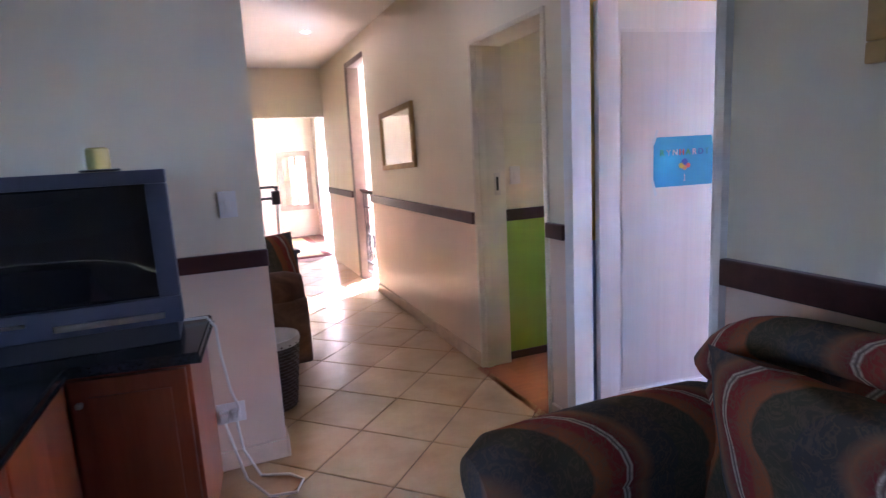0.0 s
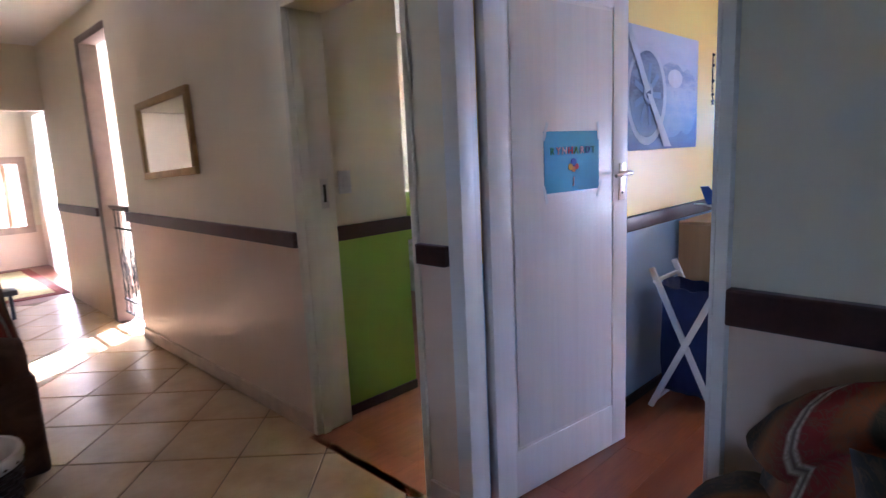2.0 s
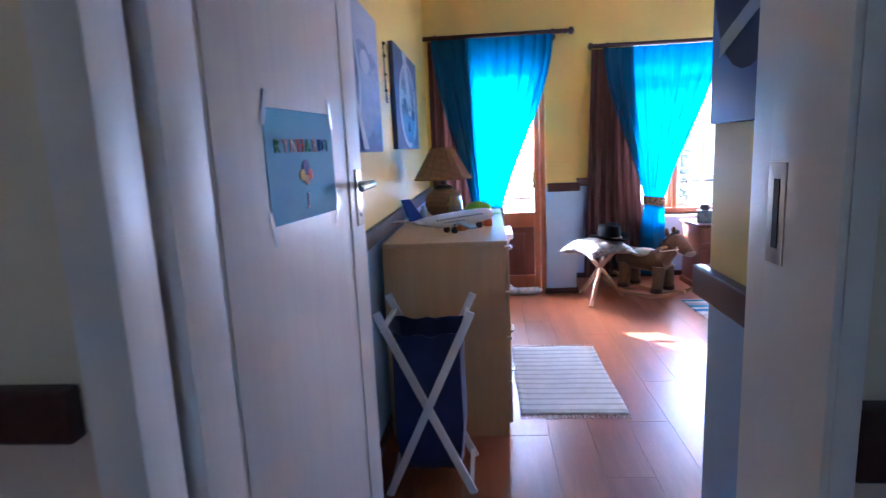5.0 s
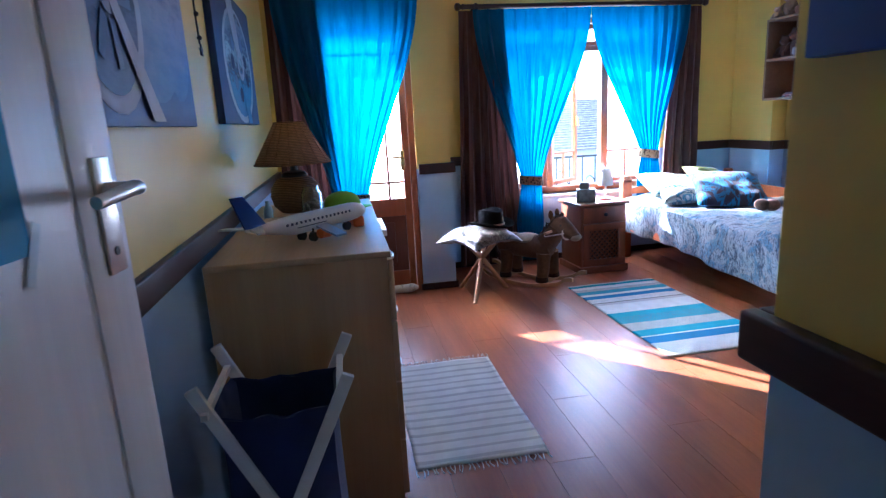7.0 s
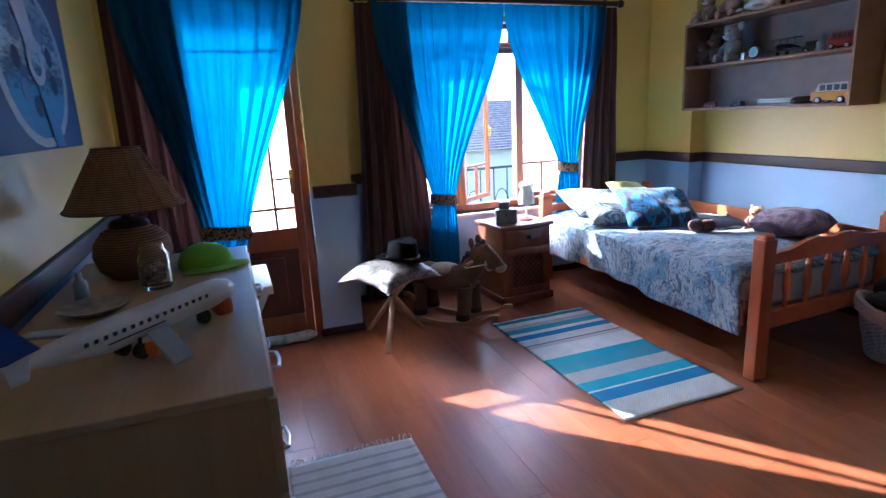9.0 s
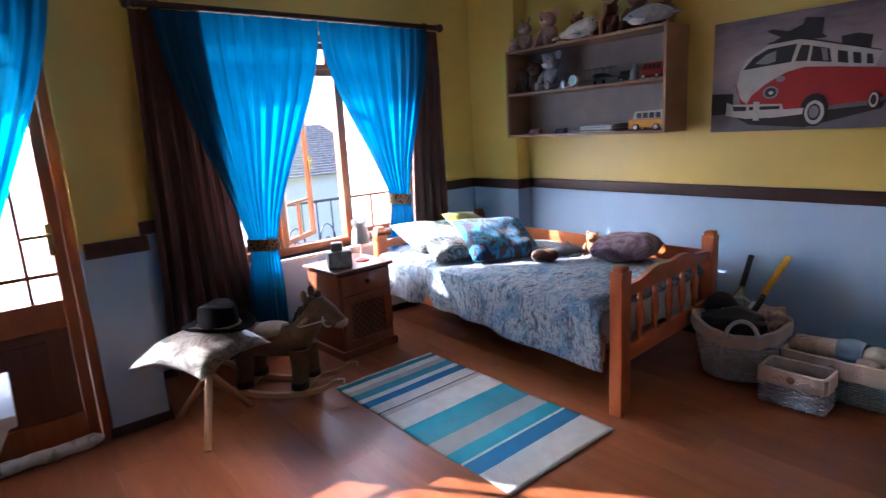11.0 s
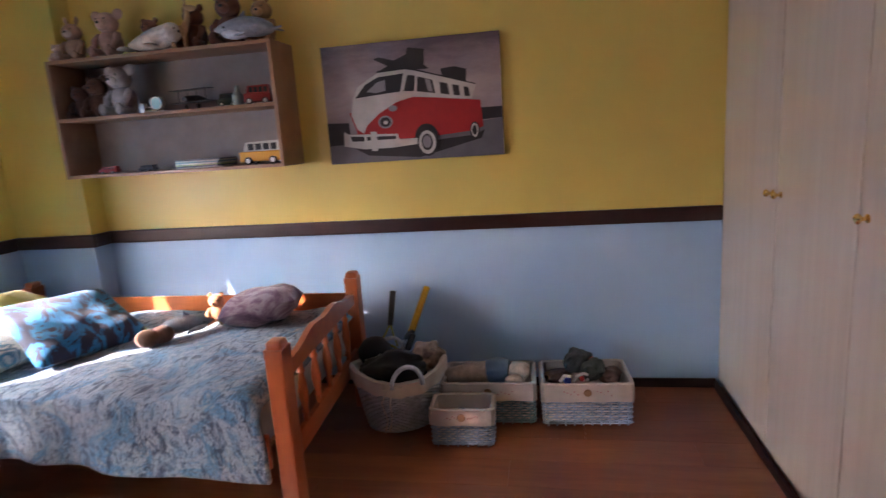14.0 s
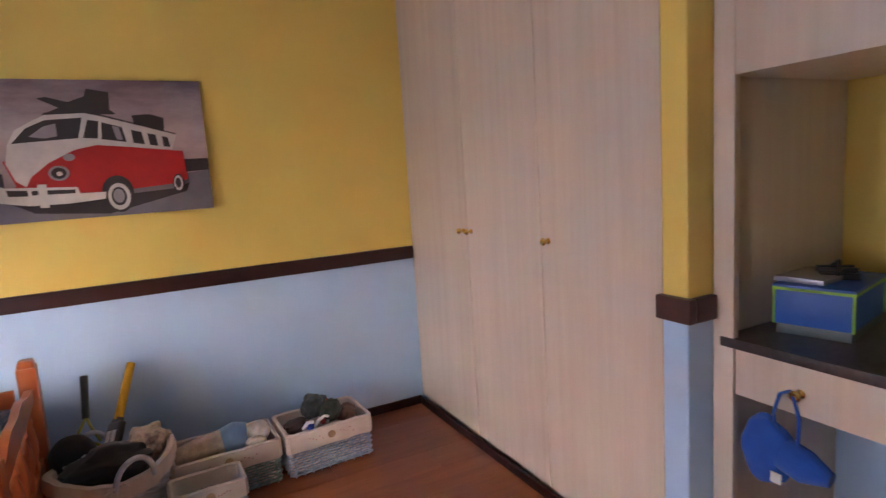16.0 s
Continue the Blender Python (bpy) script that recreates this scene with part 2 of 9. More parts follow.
def ball(bm, c, r, seg=14, m=None):
    """An ellipsoid; r is a number or three."""
    t = bmesh.new()
    bmesh.ops.create_uvsphere(t, u_segments=seg, v_segments=max(6, seg * 2 // 3), radius=1)
    s = (r, r, r) if isinstance(r, (int, float)) else r
    mm = Matrix.Translation(c) @ (m if m is not None else Matrix.Identity(4)) @ Matrix.Diagonal((*s, 1))
    return merge(bm, t, mm)


def lathe(bm, profile, seg=24, m=None, close=True):
    """Turns a profile of (radius, height) about z."""
    t = bmesh.new()
    rings = []
    for r, z in profile:
        rings.append([t.verts.new((r * math.cos(2 * math.pi * k / seg), r * math.sin(2 * math.pi * k / seg), z)) for k in range(seg)])
    for a, b in zip(rings, rings[1:]):
        for k in range(seg):
            t.faces.new((a[k], a[(k + 1) % seg], b[(k + 1) % seg], b[k]))
    if close:
        for ring in (rings[0], rings[-1]):
            t.faces.new(ring)
    bmesh.ops.remove_doubles(t, verts=t.verts, dist=1e-6)
    return merge(bm, t, m)


def tube(bm, pts, r, seg=8, closed=False):
    """A round bar along a line of points."""
    pts = [Vector(p) for p in pts]
    t = bmesh.new()
    rings = []
    n = len(pts)
    side = None
    for i, p in enumerate(pts):
        d = (pts[(i + 1) % n] - pts[i - 1]) if closed else (pts[min(i + 1, n - 1)] - pts[max(i - 1, 0)])
        d.normalize()
        if side is None:
            side = d.orthogonal().normalized()
        side = (side - d * side.dot(d)).normalized()
        other = d.cross(side)
        rr = r[i] if isinstance(r, (list, tuple)) else r
        rings.append([t.verts.new(p + rr * (math.cos(2 * math.pi * k / seg) * side + math.sin(2 * math.pi * k / seg) * other)) for k in range(seg)])
    pairs = list(zip(rings, rings[1:])) + ([(rings[-1], rings[0])] if closed else [])
    for a, b in pairs:
        for k in range(seg):
            t.faces.new((a[k], a[(k + 1) % seg], b[(k + 1) % seg], b[k]))
    if not closed:
        t.faces.new(rings[0])
        t.faces.new(rings[-1])
    return merge(bm, t)


def sheet(bm, f, nu, nv, mat=0):
    """A grid of f(u, v), u and v from 0 to 1."""
    t = bmesh.new()
    vs = [[t.verts.new(f(i / nu, j / nv)) for j in range(nv + 1)] for i in range(nu + 1)]
    for i in range(nu):
        for j in range(nv):
            fc = t.faces.new((vs[i][j], vs[i + 1][j], vs[i + 1][j + 1], vs[i][j + 1]))
            fc.material_index = mat
    return merge(bm, t)


def prism(bm, poly, z0, z1, m=None, mat=0):
    """A flat outline of (x, y), drawn up from z0 to z1."""
    t = bmesh.new()
    a = [t.verts.new((x, y, z0)) for x, y in poly]
    b = [t.verts.new((x, y, z1)) for x, y in poly]
    t.faces.new(a)
    t.faces.new(b)
    for k in range(len(poly)):
        t.faces.new((a[k], a[(k + 1) % len(poly)], b[(k + 1) % len(poly)], b[k]))
    for f in t.faces:
        f.material_index = mat
    return merge(bm, t, m)


def wall(name, axis, c0, c1, a0, a1, lower, upper, holes=(), dado=0.955, top=2.62, base=0.0, label=""):
    """A wall slab from c0 to c1 across and a0 to a1 along ('x': the slab stands at a fixed x), two-toned at the dado, with holes
    of (from, to, sill, head) through it."""
    bm = B()

    def put(a, b, z0, z1):
        for lo, hi, mi in ((z0, min(z1, dado), 0), (max(z0, dado), z1, 1)):
            if hi - lo > 1e-4 and b - a > 1e-4:
                if axis == "x":
                    box(bm, c0, c1, a, b, lo, hi, 0, mi)
                else:
                    box(bm, a, b, c0, c1, lo, hi, 0, mi)

    at = a0
    for h0, h1, z0, z1 in sorted(holes):
        put(at, h0, base, top)
        put(h0, h1, base, z0)
        put(h0, h1, z1, top)
        at = h1
    put(at, a1, base, top)
    bmesh.ops.remove_doubles(bm, verts=bm.verts, dist=1e-5)
    return structure(name, bm, [lower, upper], label, "wall")


def dado_rail(x0, x1, y0, y1, z1=0.99, name="dado_rail", high=0.075):
    """A chair rail with an eased profile."""
    bm = B()
    box(bm, x0, x1, y0, y1, z1 - high, z1, 0.007, seg=3)
    ob = structure(name, bm, RAIL, "dark stained wooden dado rail on the wall", "trim", smooth=True)
    return ob


def skirting(x0, x1, y0, y1, z1, material, label):
    bm = B()
    box(bm, x0, x1, y0, y1, 0, z1, 0.003)
    return structure("baseboard", bm, material, label, "baseboard", smooth=True)

# ---- structure ----
TOP = 2.62
# sheets under the floors
bm = B()
box(bm, 2.301, 7.27, -1.5, 2.75, -0.20, -0.010)
structure("floor_bedroom", bm, plain("floor_joint_dark", (0.06, 0.02, 0.012), 0.6), "red-brown laminate floor of the bedroom", "floor")
bm = B()
box(bm, 2.301, 6.6, 2.82, 6.2, -0.20, -0.004)
structure("floor_green_room", bm, LAMINATE, "red-brown laminate floor of the next bedroom", "floor")
GROUT = plain("brown_grout", (0.20, 0.14, 0.09), 0.8)
bm = B()
box(bm, -3.2, 2.30, -2.6, 8.6, -0.20, -0.006)
box(bm, 2.30, 4.1, 6.25, 9.6, -0.20, -0.008)
structure("floor_lounge", bm, GROUT, "beige ceramic tiled floor laid diagonally in lounge and passage", "floor")
bm = B()
box(bm, -3.2, 4.1, 8.6, 12.3, -0.20, -0.005)
structure("floor_far_room", bm, wood("far_room_laminate", (0.18, 0.06, 0.03), (0.28, 0.10, 0.05)), "brown laminate floor of the far room", "floor")
# ceilings
bm = B()
box(bm, -3.2, 4.1, -2.6, 12.3, TOP, TOP + 0.15)
structure("ceiling_lounge", bm, WHITE_CEIL, "white plastered ceiling of lounge and passage", "ceiling")
bm = B()
box(bm, 2.45, 7.6, -1.6, 2.78, 2.70, 2.85)
structure("ceiling_bedroom", bm, WHITE_CEIL, "white plastered ceiling of the bedroom", "ceiling")
bm = B()
box(bm, 2.45, 6.7, 2.78, 6.2, TOP + 0.004, TOP + 0.15)
structure("ceiling_green_room", bm, WHITE_CEIL, "white ceiling of the next bedroom", "ceiling")

DOOR_A = (1.836, 2.738, 0.0, 2.06)
DOOR_B = (2.930, 3.768, 0.0, 2.048)
# lounge and passage
wall("wall_lounge_east", "x", 2.27, 2.36, -2.6, 2.738, PEACH, CREAM, [DOOR_A], dado=0.97)
wall("wall_passage_east", "x", 2.32, 2.416, 2.7385, 6.25, PEACH, CREAM, [DOOR_B], dado=0.97)
wall("wall_passage_inner", "x", 2.42, 2.51, 2.804, 6.25, GREEN, CREAM, [DOOR_B], dado=0.97)
wall("wall_tv", "y", 3.207, 3.33, -3.2, 0.995, PEACH, CREAM, dado=0.97)
wall("wall_lounge_west", "x", -3.32, -3.2, -2.6, 12.3, PEACH, CREAM, [(0.5, 1.3, 0.9, 2.1)], dado=0.97)
wall("wall_lounge_south", "y", -2.74, -2.6, -3.2, 2.36, PEACH, CREAM, dado=0.97)
# stairwell with its tall window
wall("wall_stairwell_south", "y", 6.204, 6.25, 2.512, 4.1, PEACH, CREAM, dado=0.97)
wall("wall_stairwell_east", "x", 4.1, 4.25, 6.2, 9.6, CREAM, CREAM, [(7.68, 9.2, 0.25, 2.5)])
wall("wall_stairwell_north", "y", 9.30, 9.44, 2.745, 4.1, CREAM, CREAM)
# far room beyond the wide opening
wall("wall_arch", "y", 8.55, 8.70, -3.2, 2.50, PEACH, CREAM, [(0.4, 2.335, 0.0, 1.98)], dado=0.97)
wall("wall_far_east", "x", 2.62, 2.74, 8.70, 11.4, PEACH, CREAM, [(9.35, 10.6, 0.0, 2.1)], dado=0.97)
wall("wall_far_north", "y", 11.40, 11.54, -3.2, 4.1, PEACH, CREAM, dado=0.6)
# bedroom
wall("wall_bedroom_north", "y", 2.74, 2.80, 2.418, 6.95, BLUE, YELLOW, top=2.70)
wall("wall_bedroom_south", "y", -1.62, -1.48, 2.45, 7.5, BLUE, YELLOW, top=2.70)
wall("wall_bedroom_west", "x", 2.364, 2.45, -1.5, 2.738, BLUE, YELLOW, [DOOR_A], top=2.70)
wall("wall_balcony_door", "x", 6.68, 6.90, 1.46, 2.74, BLUE, YELLOW, [(1.722, 2.62, 0.0, 2.10)], top=2.70)
wall("wall_bedroom_step", "y", 1.46, 1.60, 6.904, 7.5, BLUE, YELLOW, top=2.70)
wall("wall_window", "x", 7.27, 7.50, -1.48, 1.456, BLUE, YELLOW, [(-0.62, 0.92, 0.60, 2.12)], top=2.70)
wall("wall_nib", "y", 1.592, 1.69, 2.454, 3.05, BLUE, YELLOW, top=2.70)
bm = B()
box(bm, 6.75, 7.266, -1.478, -1.34, 0, 0.955, 0, 0)
box(bm, 6.75, 7.266, -1.478, -1.34, 0.955, 2.70, 0, 1)
structure("wall_corner_pier", bm, [BLUE, YELLOW], "blue and yellow pier in the corner of the bedroom", "wall")
bm = B()
box(bm, 2.9, 3.215, 0.394, 0.488, 0, 0.955, 0.006, 0)
box(bm, 2.9, 3.215, 0.394, 0.488, 0.955, 2.70, 0.006, 1)
structure("wall_cupboard_pier", bm, [BLUE, YELLOW], "narrow yellow and blue pier between cupboards and desk", "wall")
# next bedroom: green passage wall and far walls
wall("wall_green", "y", 3.80, 3.90, 2.512, 3.03, GREEN, CREAM, dado=0.96)
wall("wall_green_south", "y", 2.803, 2.86, 2.512, 6.7, GREEN, CREAM)
wall("wall_green_east", "x", 6.6, 6.7, 2.86, 6.2, GREEN, CREAM, [(4.1, 4.7, 1.05, 1.95)])
wall("wall_green_north", "y", 6.10, 6.20, 2.512, 6.6, GREEN, CREAM)

# dado rails
dado_rail(2.29, 2.322, 3.772, 6.248, 1.02)
dado_rail(2.29, 2.322, 2.778, 2.926, 1.037)
dado_rail(2.238, 2.272, -2.59, 1.838, 1.028, high=0.085)
dado_rail(-3.19, 0.998, 3.175, 3.209, 1.015)
dado_rail(2.46, 6.68, 2.716, 2.742, 1.003)
dado_rail(3.215, 6.748, -1.482, -1.45, 0.99)
dado_rail(6.716, 7.268, -1.342, -1.308, 0.99)
dado_rail(6.716, 6.7495, -1.45, -1.342, 0.99)
dado_rail(7.238, 7.272, -1.308, -0.66, 0.99)
dado_rail(7.238, 7.272, 0.96, 1.456, 0.99)
dado_rail(6.648, 6.682, 1.43, 1.71, 0.99)
dado_rail(6.684, 7.238, 1.43, 1.46, 0.99)
dado_rail(2.47, 3.085, 1.69, 1.72, 1.012)
dado_rail(3.05, 3.085, 1.594, 1.69, 1.012)
dado_rail(3.205, 3.24, 0.386, 0.514, 1.0)
dado_rail(3.115, 3.205, 0.488, 0.514, 1.0)
dado_rail(2.515, 3.045, 3.772, 3.802, 1.018)
dado_rail(2.592, 2.625, 8.71, 9.3, 1.03)
dado_rail(2.34, 2.49, 8.52, 8.552, 1.03)

# skirtings
skirting(2.305, 2.322, 3.772, 6.246, 0.09, SKIRT_TILE, "beige tile skirting along the passage")
skirting(2.305, 2.322, 2.748, 2.926, 0.09, SKIRT_TILE, "beige tile skirting by the doors")
skirting(2.255, 2.272, -2.59, 1.834, 0.09, SKIRT_TILE, "beige tile skirting in the lounge")
skirting(-3.19, 0.998, 3.192, 3.209, 0.09, SKIRT_TILE, "beige tile skirting under the television wall")
skirting(0.993, 1.010, 3.19, 3.34, 0.09, SKIRT_TILE, "beige tile skirting at the wall's end")
DARK_SKIRT = "dark brown skirting strip of the bedroom"
skirting(2.46, 6.68, 2.726, 2.742, 0.05, RAIL, DARK_SKIRT)
skirting(3.22, 6.748, -1.482, -1.466, 0.05, RAIL, DARK_SKIRT)
skirting(6.666, 6.682, 1.444, 1.74, 0.05, RAIL, DARK_SKIRT)
skirting(6.684, 7.25, 1.444, 1.462, 0.05, RAIL, DARK_SKIRT)
skirting(7.255, 7.272, -1.3, 1.44, 0.05, RAIL, DARK_SKIRT)
skirting(2.47, 3.05, 1.688, 1.704, 0.05, RAIL, DARK_SKIRT)
skirting(3.218, 3.232, -1.46, 0.35, 0.045, RAIL, DARK_SKIRT)
skirting(2.515, 3.03, 3.786, 3.802, 0.05, RAIL, "dark brown skirting in the next room")


def door_frame(name, y0, y1, x0, x1, head, label, wide=0.028, paint=None):
    paint = paint or WHITE_PAINT
    """A timber door frame through the wall, with stops."""
    f = thing(name, label, "door frame", (0, 0, 0), kind="structure")
    for a, b in ((y0, y0 + wide), (y1 - wide, y1)):
        bm = B()
        box(bm, x0, x1, a, b, 0, head, 0.004)
        s = 1 if a == y0 else -1
        c = b if s > 0 else a
        box(bm, x0 + 0.03, x0 + 0.075, c, c + s * 0.014, 0, head - wide, 0.003)
        part("jamb", bm, paint, f)
    bm = B()
    box(bm, x0, x1, y0 + wide, y1 - wide, head - wide, head, 0.004)
    part("head", bm, paint, f)
    return f


def bedroom_door_frame():
    """The bedroom's door frame: a narrow lock jamb, a wider hinge jamb and a head."""
    f = thing("door_frame_1", "white painted timber frame of the bedroom door", "door frame", (0, 0, 0), kind="structure")
    for boxes in (((2.240, 2.462, 1.836, 1.864), (2.240, 2.390, 1.864, 1.874)), ((2.284, 2.352, 2.678, 2.746), (2.352, 2.404, 2.700, 2.737))):
        bm = B()
        for x0, x1, y0, y1 in boxes:
            box(bm, x0, x1, y0, y1, 0, 2.06, 0.003)
        part("jamb", bm, WHITE_PAINT, f)
    bm = B()
    box(bm, 2.262, 2.404, 1.8745, 2.6775, 2.02, 2.06, 0.003)
    part("head", bm, WHITE_PAINT, f)
    return f


frame_a = bedroom_door_frame()
bm = B()
box(bm, 2.345, 2.386, 1.8735, 1.8762, 1.165, 1.29, 0.001)
part("strike_plate", bm, CHROME, frame_a, "worn metal strike plate")
# black block laid on the plate as the latch hole's shade
bm = B()
box(bm, 2.357, 2.370, 1.8762, 1.8775, 1.185, 1.27)
part("strike_slot", bm, BLACK_PLASTIC, frame_a, "black block for the shade in the latch hole")
frame_b = door_frame("door_frame_2", 2.928, 3.770, 2.308, 2.520, 2.05, "cream painted frame of the next doorway", 0.03, plain("cream_gloss_paint", (0.70, 0.64, 0.52), 0.4, vary=0.04))
bm = B()
box(bm, 2.440, 2.482, 3.7365, 3.7395, 1.12, 1.262, 0.001)
part("strike_plate", bm, CHROME, frame_b, "metal strike plate")
# the hole's darkness again, as a black block on the plate
bm = B()
box(bm, 2.452, 2.468, 3.7345, 3.7362, 1.15, 1.235)
part("strike_slot", bm, BLACK_PLASTIC, frame_b, "black block for the shade in the latch hole")

# ---- bedroom: door leaf, cupboards, window, curtains ----
def bedroom_door():
    d = thing("bedroom_door", "white panelled door standing open into the bedroom", "door", (2.441, 2.7286, 0), -7.5)
    w, h, t = 0.806, 2.02, 0.040
    bm = B()
    box(bm, 0, w, -t, 0, 0.008, h, 0.003)
    for y0, y1 in ((-t - 0.004, -t + 0.001),):
        box(bm, 0.0, 0.10, y0, y1, 0.008, h, 0.002)
        box(bm, w - 0.10, w, y0, y1, 0.008, h, 0.002)
        box(bm, 0.10, w - 0.10, y0, y1, 0.008, 0.20, 0.002)
        box(bm, 0.10, w - 0.10, y0, y1, h - 0.12, h, 0.002)
    part("leaf", bm, wood("white_grained_door", (0.70, 0.68, 0.67), (0.78, 0.76, 0.75), "z", 0.38, 30, 8, streak=0.93), d, "white painted leaf with faint wood grain")
    bm = B()
    box(bm, 0.115, w - 0.115, -t - 0.0035, -t, 0.215, h - 0.135, 0.0015)
    part("panel", bm, bpy.data.materials["white_grained_door"], d)
    bm = B()
    box(bm, w - 0.062, w - 0.020, -t - 0.009, -t - 0.004, 1.125, 1.280, 0.002)
    plate = part("handle_plate", bm, CHROME, d, "satin nickel back plate")
    bm = B()
    rod(bm, (w - 0.041, -t - 0.008, 1.238), (w - 0.041, -t - 0.052, 1.238), 0.009)
    tube(bm, [(w - 0.036, -t - 0.048, 1.238), (w - 0.060, -t - 0.055, 1.240), (w - 0.100, -t - 0.057, 1.237), (w - 0.150, -t - 0.054, 1.232)], [0.010, 0.010, 0.009, 0.008], 10)
    part("lever", bm, CHROME, plate, "satin nickel lever handle")
    # black disc for the dark inside of the keyhole
    bm = B()
    rod(bm, (w - 0.041, -t - 0.0085, 1.155), (w - 0.041, -t - 0.0105, 1.155), 0.006)
    part("keyhole", bm, BLACK_PLASTIC, plate)
    return d


door = bedroom_door()


def cupboard(y0, y1, knobs, z1=2.70):
    c = thing("built_in_cupboard", "tall limed oak built-in cupboard with a brass knob", "cupboard", (3.19, (y0 + y1) / 2, 0), group="built-in cupboards")
    w = (y1 - y0) / 2
    bm = B()
    box(bm, -0.70, -0.004, -w + 0.001, w - 0.001, 0.0, z1 - 0.002, 0.002)
    part("body", bm, OAK_WHITE, c)
    bm = B()
    box(bm, 0.0, 0.020, -w + 0.0028, w - 0.0028, 0.05, z1 - 0.01, 0.002)
    leaf = part("cupboard_door", bm, OAK_WHITE, c, "pale limed oak door with vertical grain")
    for ky in knobs:
        bm = B()
        lathe(bm, [(0.0, 0.0), (0.013, 0.0), (0.013, 0.003), (0.006, 0.006), (0.006, 0.016), (0.014, 0.022), (0.016, 0.028), (0.011, 0.034), (0.0, 0.036)], 16, pose(0.020, ky, 1.118, 0, 90, 0), close=False)
        part("knob", bm, BRASS, leaf, "round polished brass knob")
    return c


cupboard(-1.476, -0.805, [0.300])
cupboard(-0.805, -0.215, [-0.255])
cupboard(-0.215, 0.392, [-0.255])


def desk_nook():
    n = thing("built_in_desk", "limed oak built-in desk nook with a dark top and a drawer", "desk", (2.46, 0.49, 0))
    bm = B()
    box(bm, 0.0, 0.645, 0.003, 0.025, 0.0, 2.695, 0.001)
    box(bm, 0.625, 0.650, 0.003, 0.070, 0.0, 2.695, 0.002)
    part("side_panel", bm, OAK_WHITE, n)
    bm = B()
    box(bm, 0.0, 0.645, 1.06, 1.100, 0.0, 2.695, 0.001)
    part("side_panel", bm, OAK_WHITE, n)
    bm = B()
    box(bm, 0.0, 0.640, 0.026, 1.058, 1.634, 1.66, 0.001)
    part("upper_base", bm, OAK_WHITE, n)
    for a, b in ((0.071, 0.56), (0.563, 1.058)):
        bm = B()
        box(bm, 0.628, 0.648, a, b, 1.632, 2.69, 0.002)
        part("upper_door", bm, OAK_WHITE, n)
    bm = B()
    box(bm, 0.0, 0.652, 0.026, 1.058, 0.842, 0.874, 0.006)
    part("desk_top", bm, plain("dark_slate_laminate", (0.055, 0.045, 0.045), 0.4, vary=0.3, scale=40), n, "dark brown laminate desk top")
    bm = B()
    box(bm, 0.60, 0.640, 0.071, 1.058, 0.70, 0.840, 0.002)
    box(bm, 0.05, 0.60, 0.09, 1.04, 0.72, 0.835)
    dr = part("drawer", bm, OAK_WHITE, n)
    bm = B()
    lathe(bm, [(0.0, 0.0), (0.013, 0.0), (0.006, 0.006), (0.006, 0.016), (0.014, 0.022), (0.016, 0.028), (0.011, 0.034), (0.0, 0.036)], 16, pose(0.640, 0.262, 0.762, 0, 90, 0), close=False)
    part("knob", bm, BRASS, dr, "round polished brass knob")


desk_nook()


# ---- windows ----
def balcony_door():
    d = thing("balcony_door", "varnished meranti balcony door with small glass panes", "door", (6.74, 1.722, 0), kind="")
    W, H = 0.898, 2.10
    bm = B()
    for a, b in ((0.0, 0.045), (W - 0.045, W)):
        box(bm, -0.03, 0.07, a, b, 0, H, 0.004)
    box(bm, -0.03, 0.07, 0.045, W - 0.045, H - 0.05, H, 0.004)
    part("frame", bm, MERANTI, d, "dark red meranti frame")
    bm = B()
    box(bm, -0.005, 0.040, 0.047, 0.100, 0.01, H - 0.052, 0.005)
    box(bm, -0.005, 0.040, W - 0.100, W - 0.047, 0.01, H - 0.052, 0.005)
    box(bm, -0.005, 0.040, 0.100, W - 0.100, 0.01, 0.16, 0.005)
    box(bm, -0.005, 0.040, 0.100, W - 0.100, 0.60, 0.735, 0.005)
    box(bm, -0.005, 0.040, 0.100, W - 0.100, H - 0.17, H - 0.052, 0.005)
    leaf = part("leaf", bm, MERANTI, d)
    # the panel's darker wood colour carries the shadow over the door's foot
    bm = B()
    box(bm, 0.008, 0.028, 0.101, W - 0.101, 0.161, 0.599)
    box(bm, 0.000, 0.034, 0.19, W - 0.19, 0.21, 0.55, 0.012)
    part("panel", bm, MERANTI_DARK, d, "raised lower panel, darkened for the shade on it")
    ys = [0.100, 0.215, W - 0.215, W - 0.100]
    zs = [0.735, 0.860, 1.80, H - 0.17]
    for y in ys[1:-1]:
        bm = B()
        box(bm, 0.0, 0.034, y - 0.009, y + 0.009, zs[0], zs[-1], 0.003)
        part("glazing_bar", bm, MERANTI, leaf)
    for z in zs[1:-1]:
        bm = B()
        box(bm, 0.002, 0.032, 0.100, W - 0.100, z - 0.009, z + 0.009, 0.003)
        part("glazing_bar", bm, MERANTI, leaf)
    for a, b in zip(ys, ys[1:]):
        for z0, z1 in zip(zs, zs[1:]):
            bm = B()
            box(bm, 0.016, 0.019, a + 0.004, b - 0.004, z0 + 0.004, z1 - 0.004)
            part("pane", bm, GLASS, leaf, smooth=False).visible_shadow = False
    bm = B()
    box(bm, -0.012, -0.004, 0.085, 0.115, 0.95, 1.10, 0.002)
    tube(bm, [(-0.01, 0.10, 1.05), (-0.05, 0.10, 1.05), (-0.052, 0.16, 1.05), (-0.05, 0.21, 1.048)], 0.008)
    part("handle", bm, BRASS, leaf)
    return d


balcony_door()


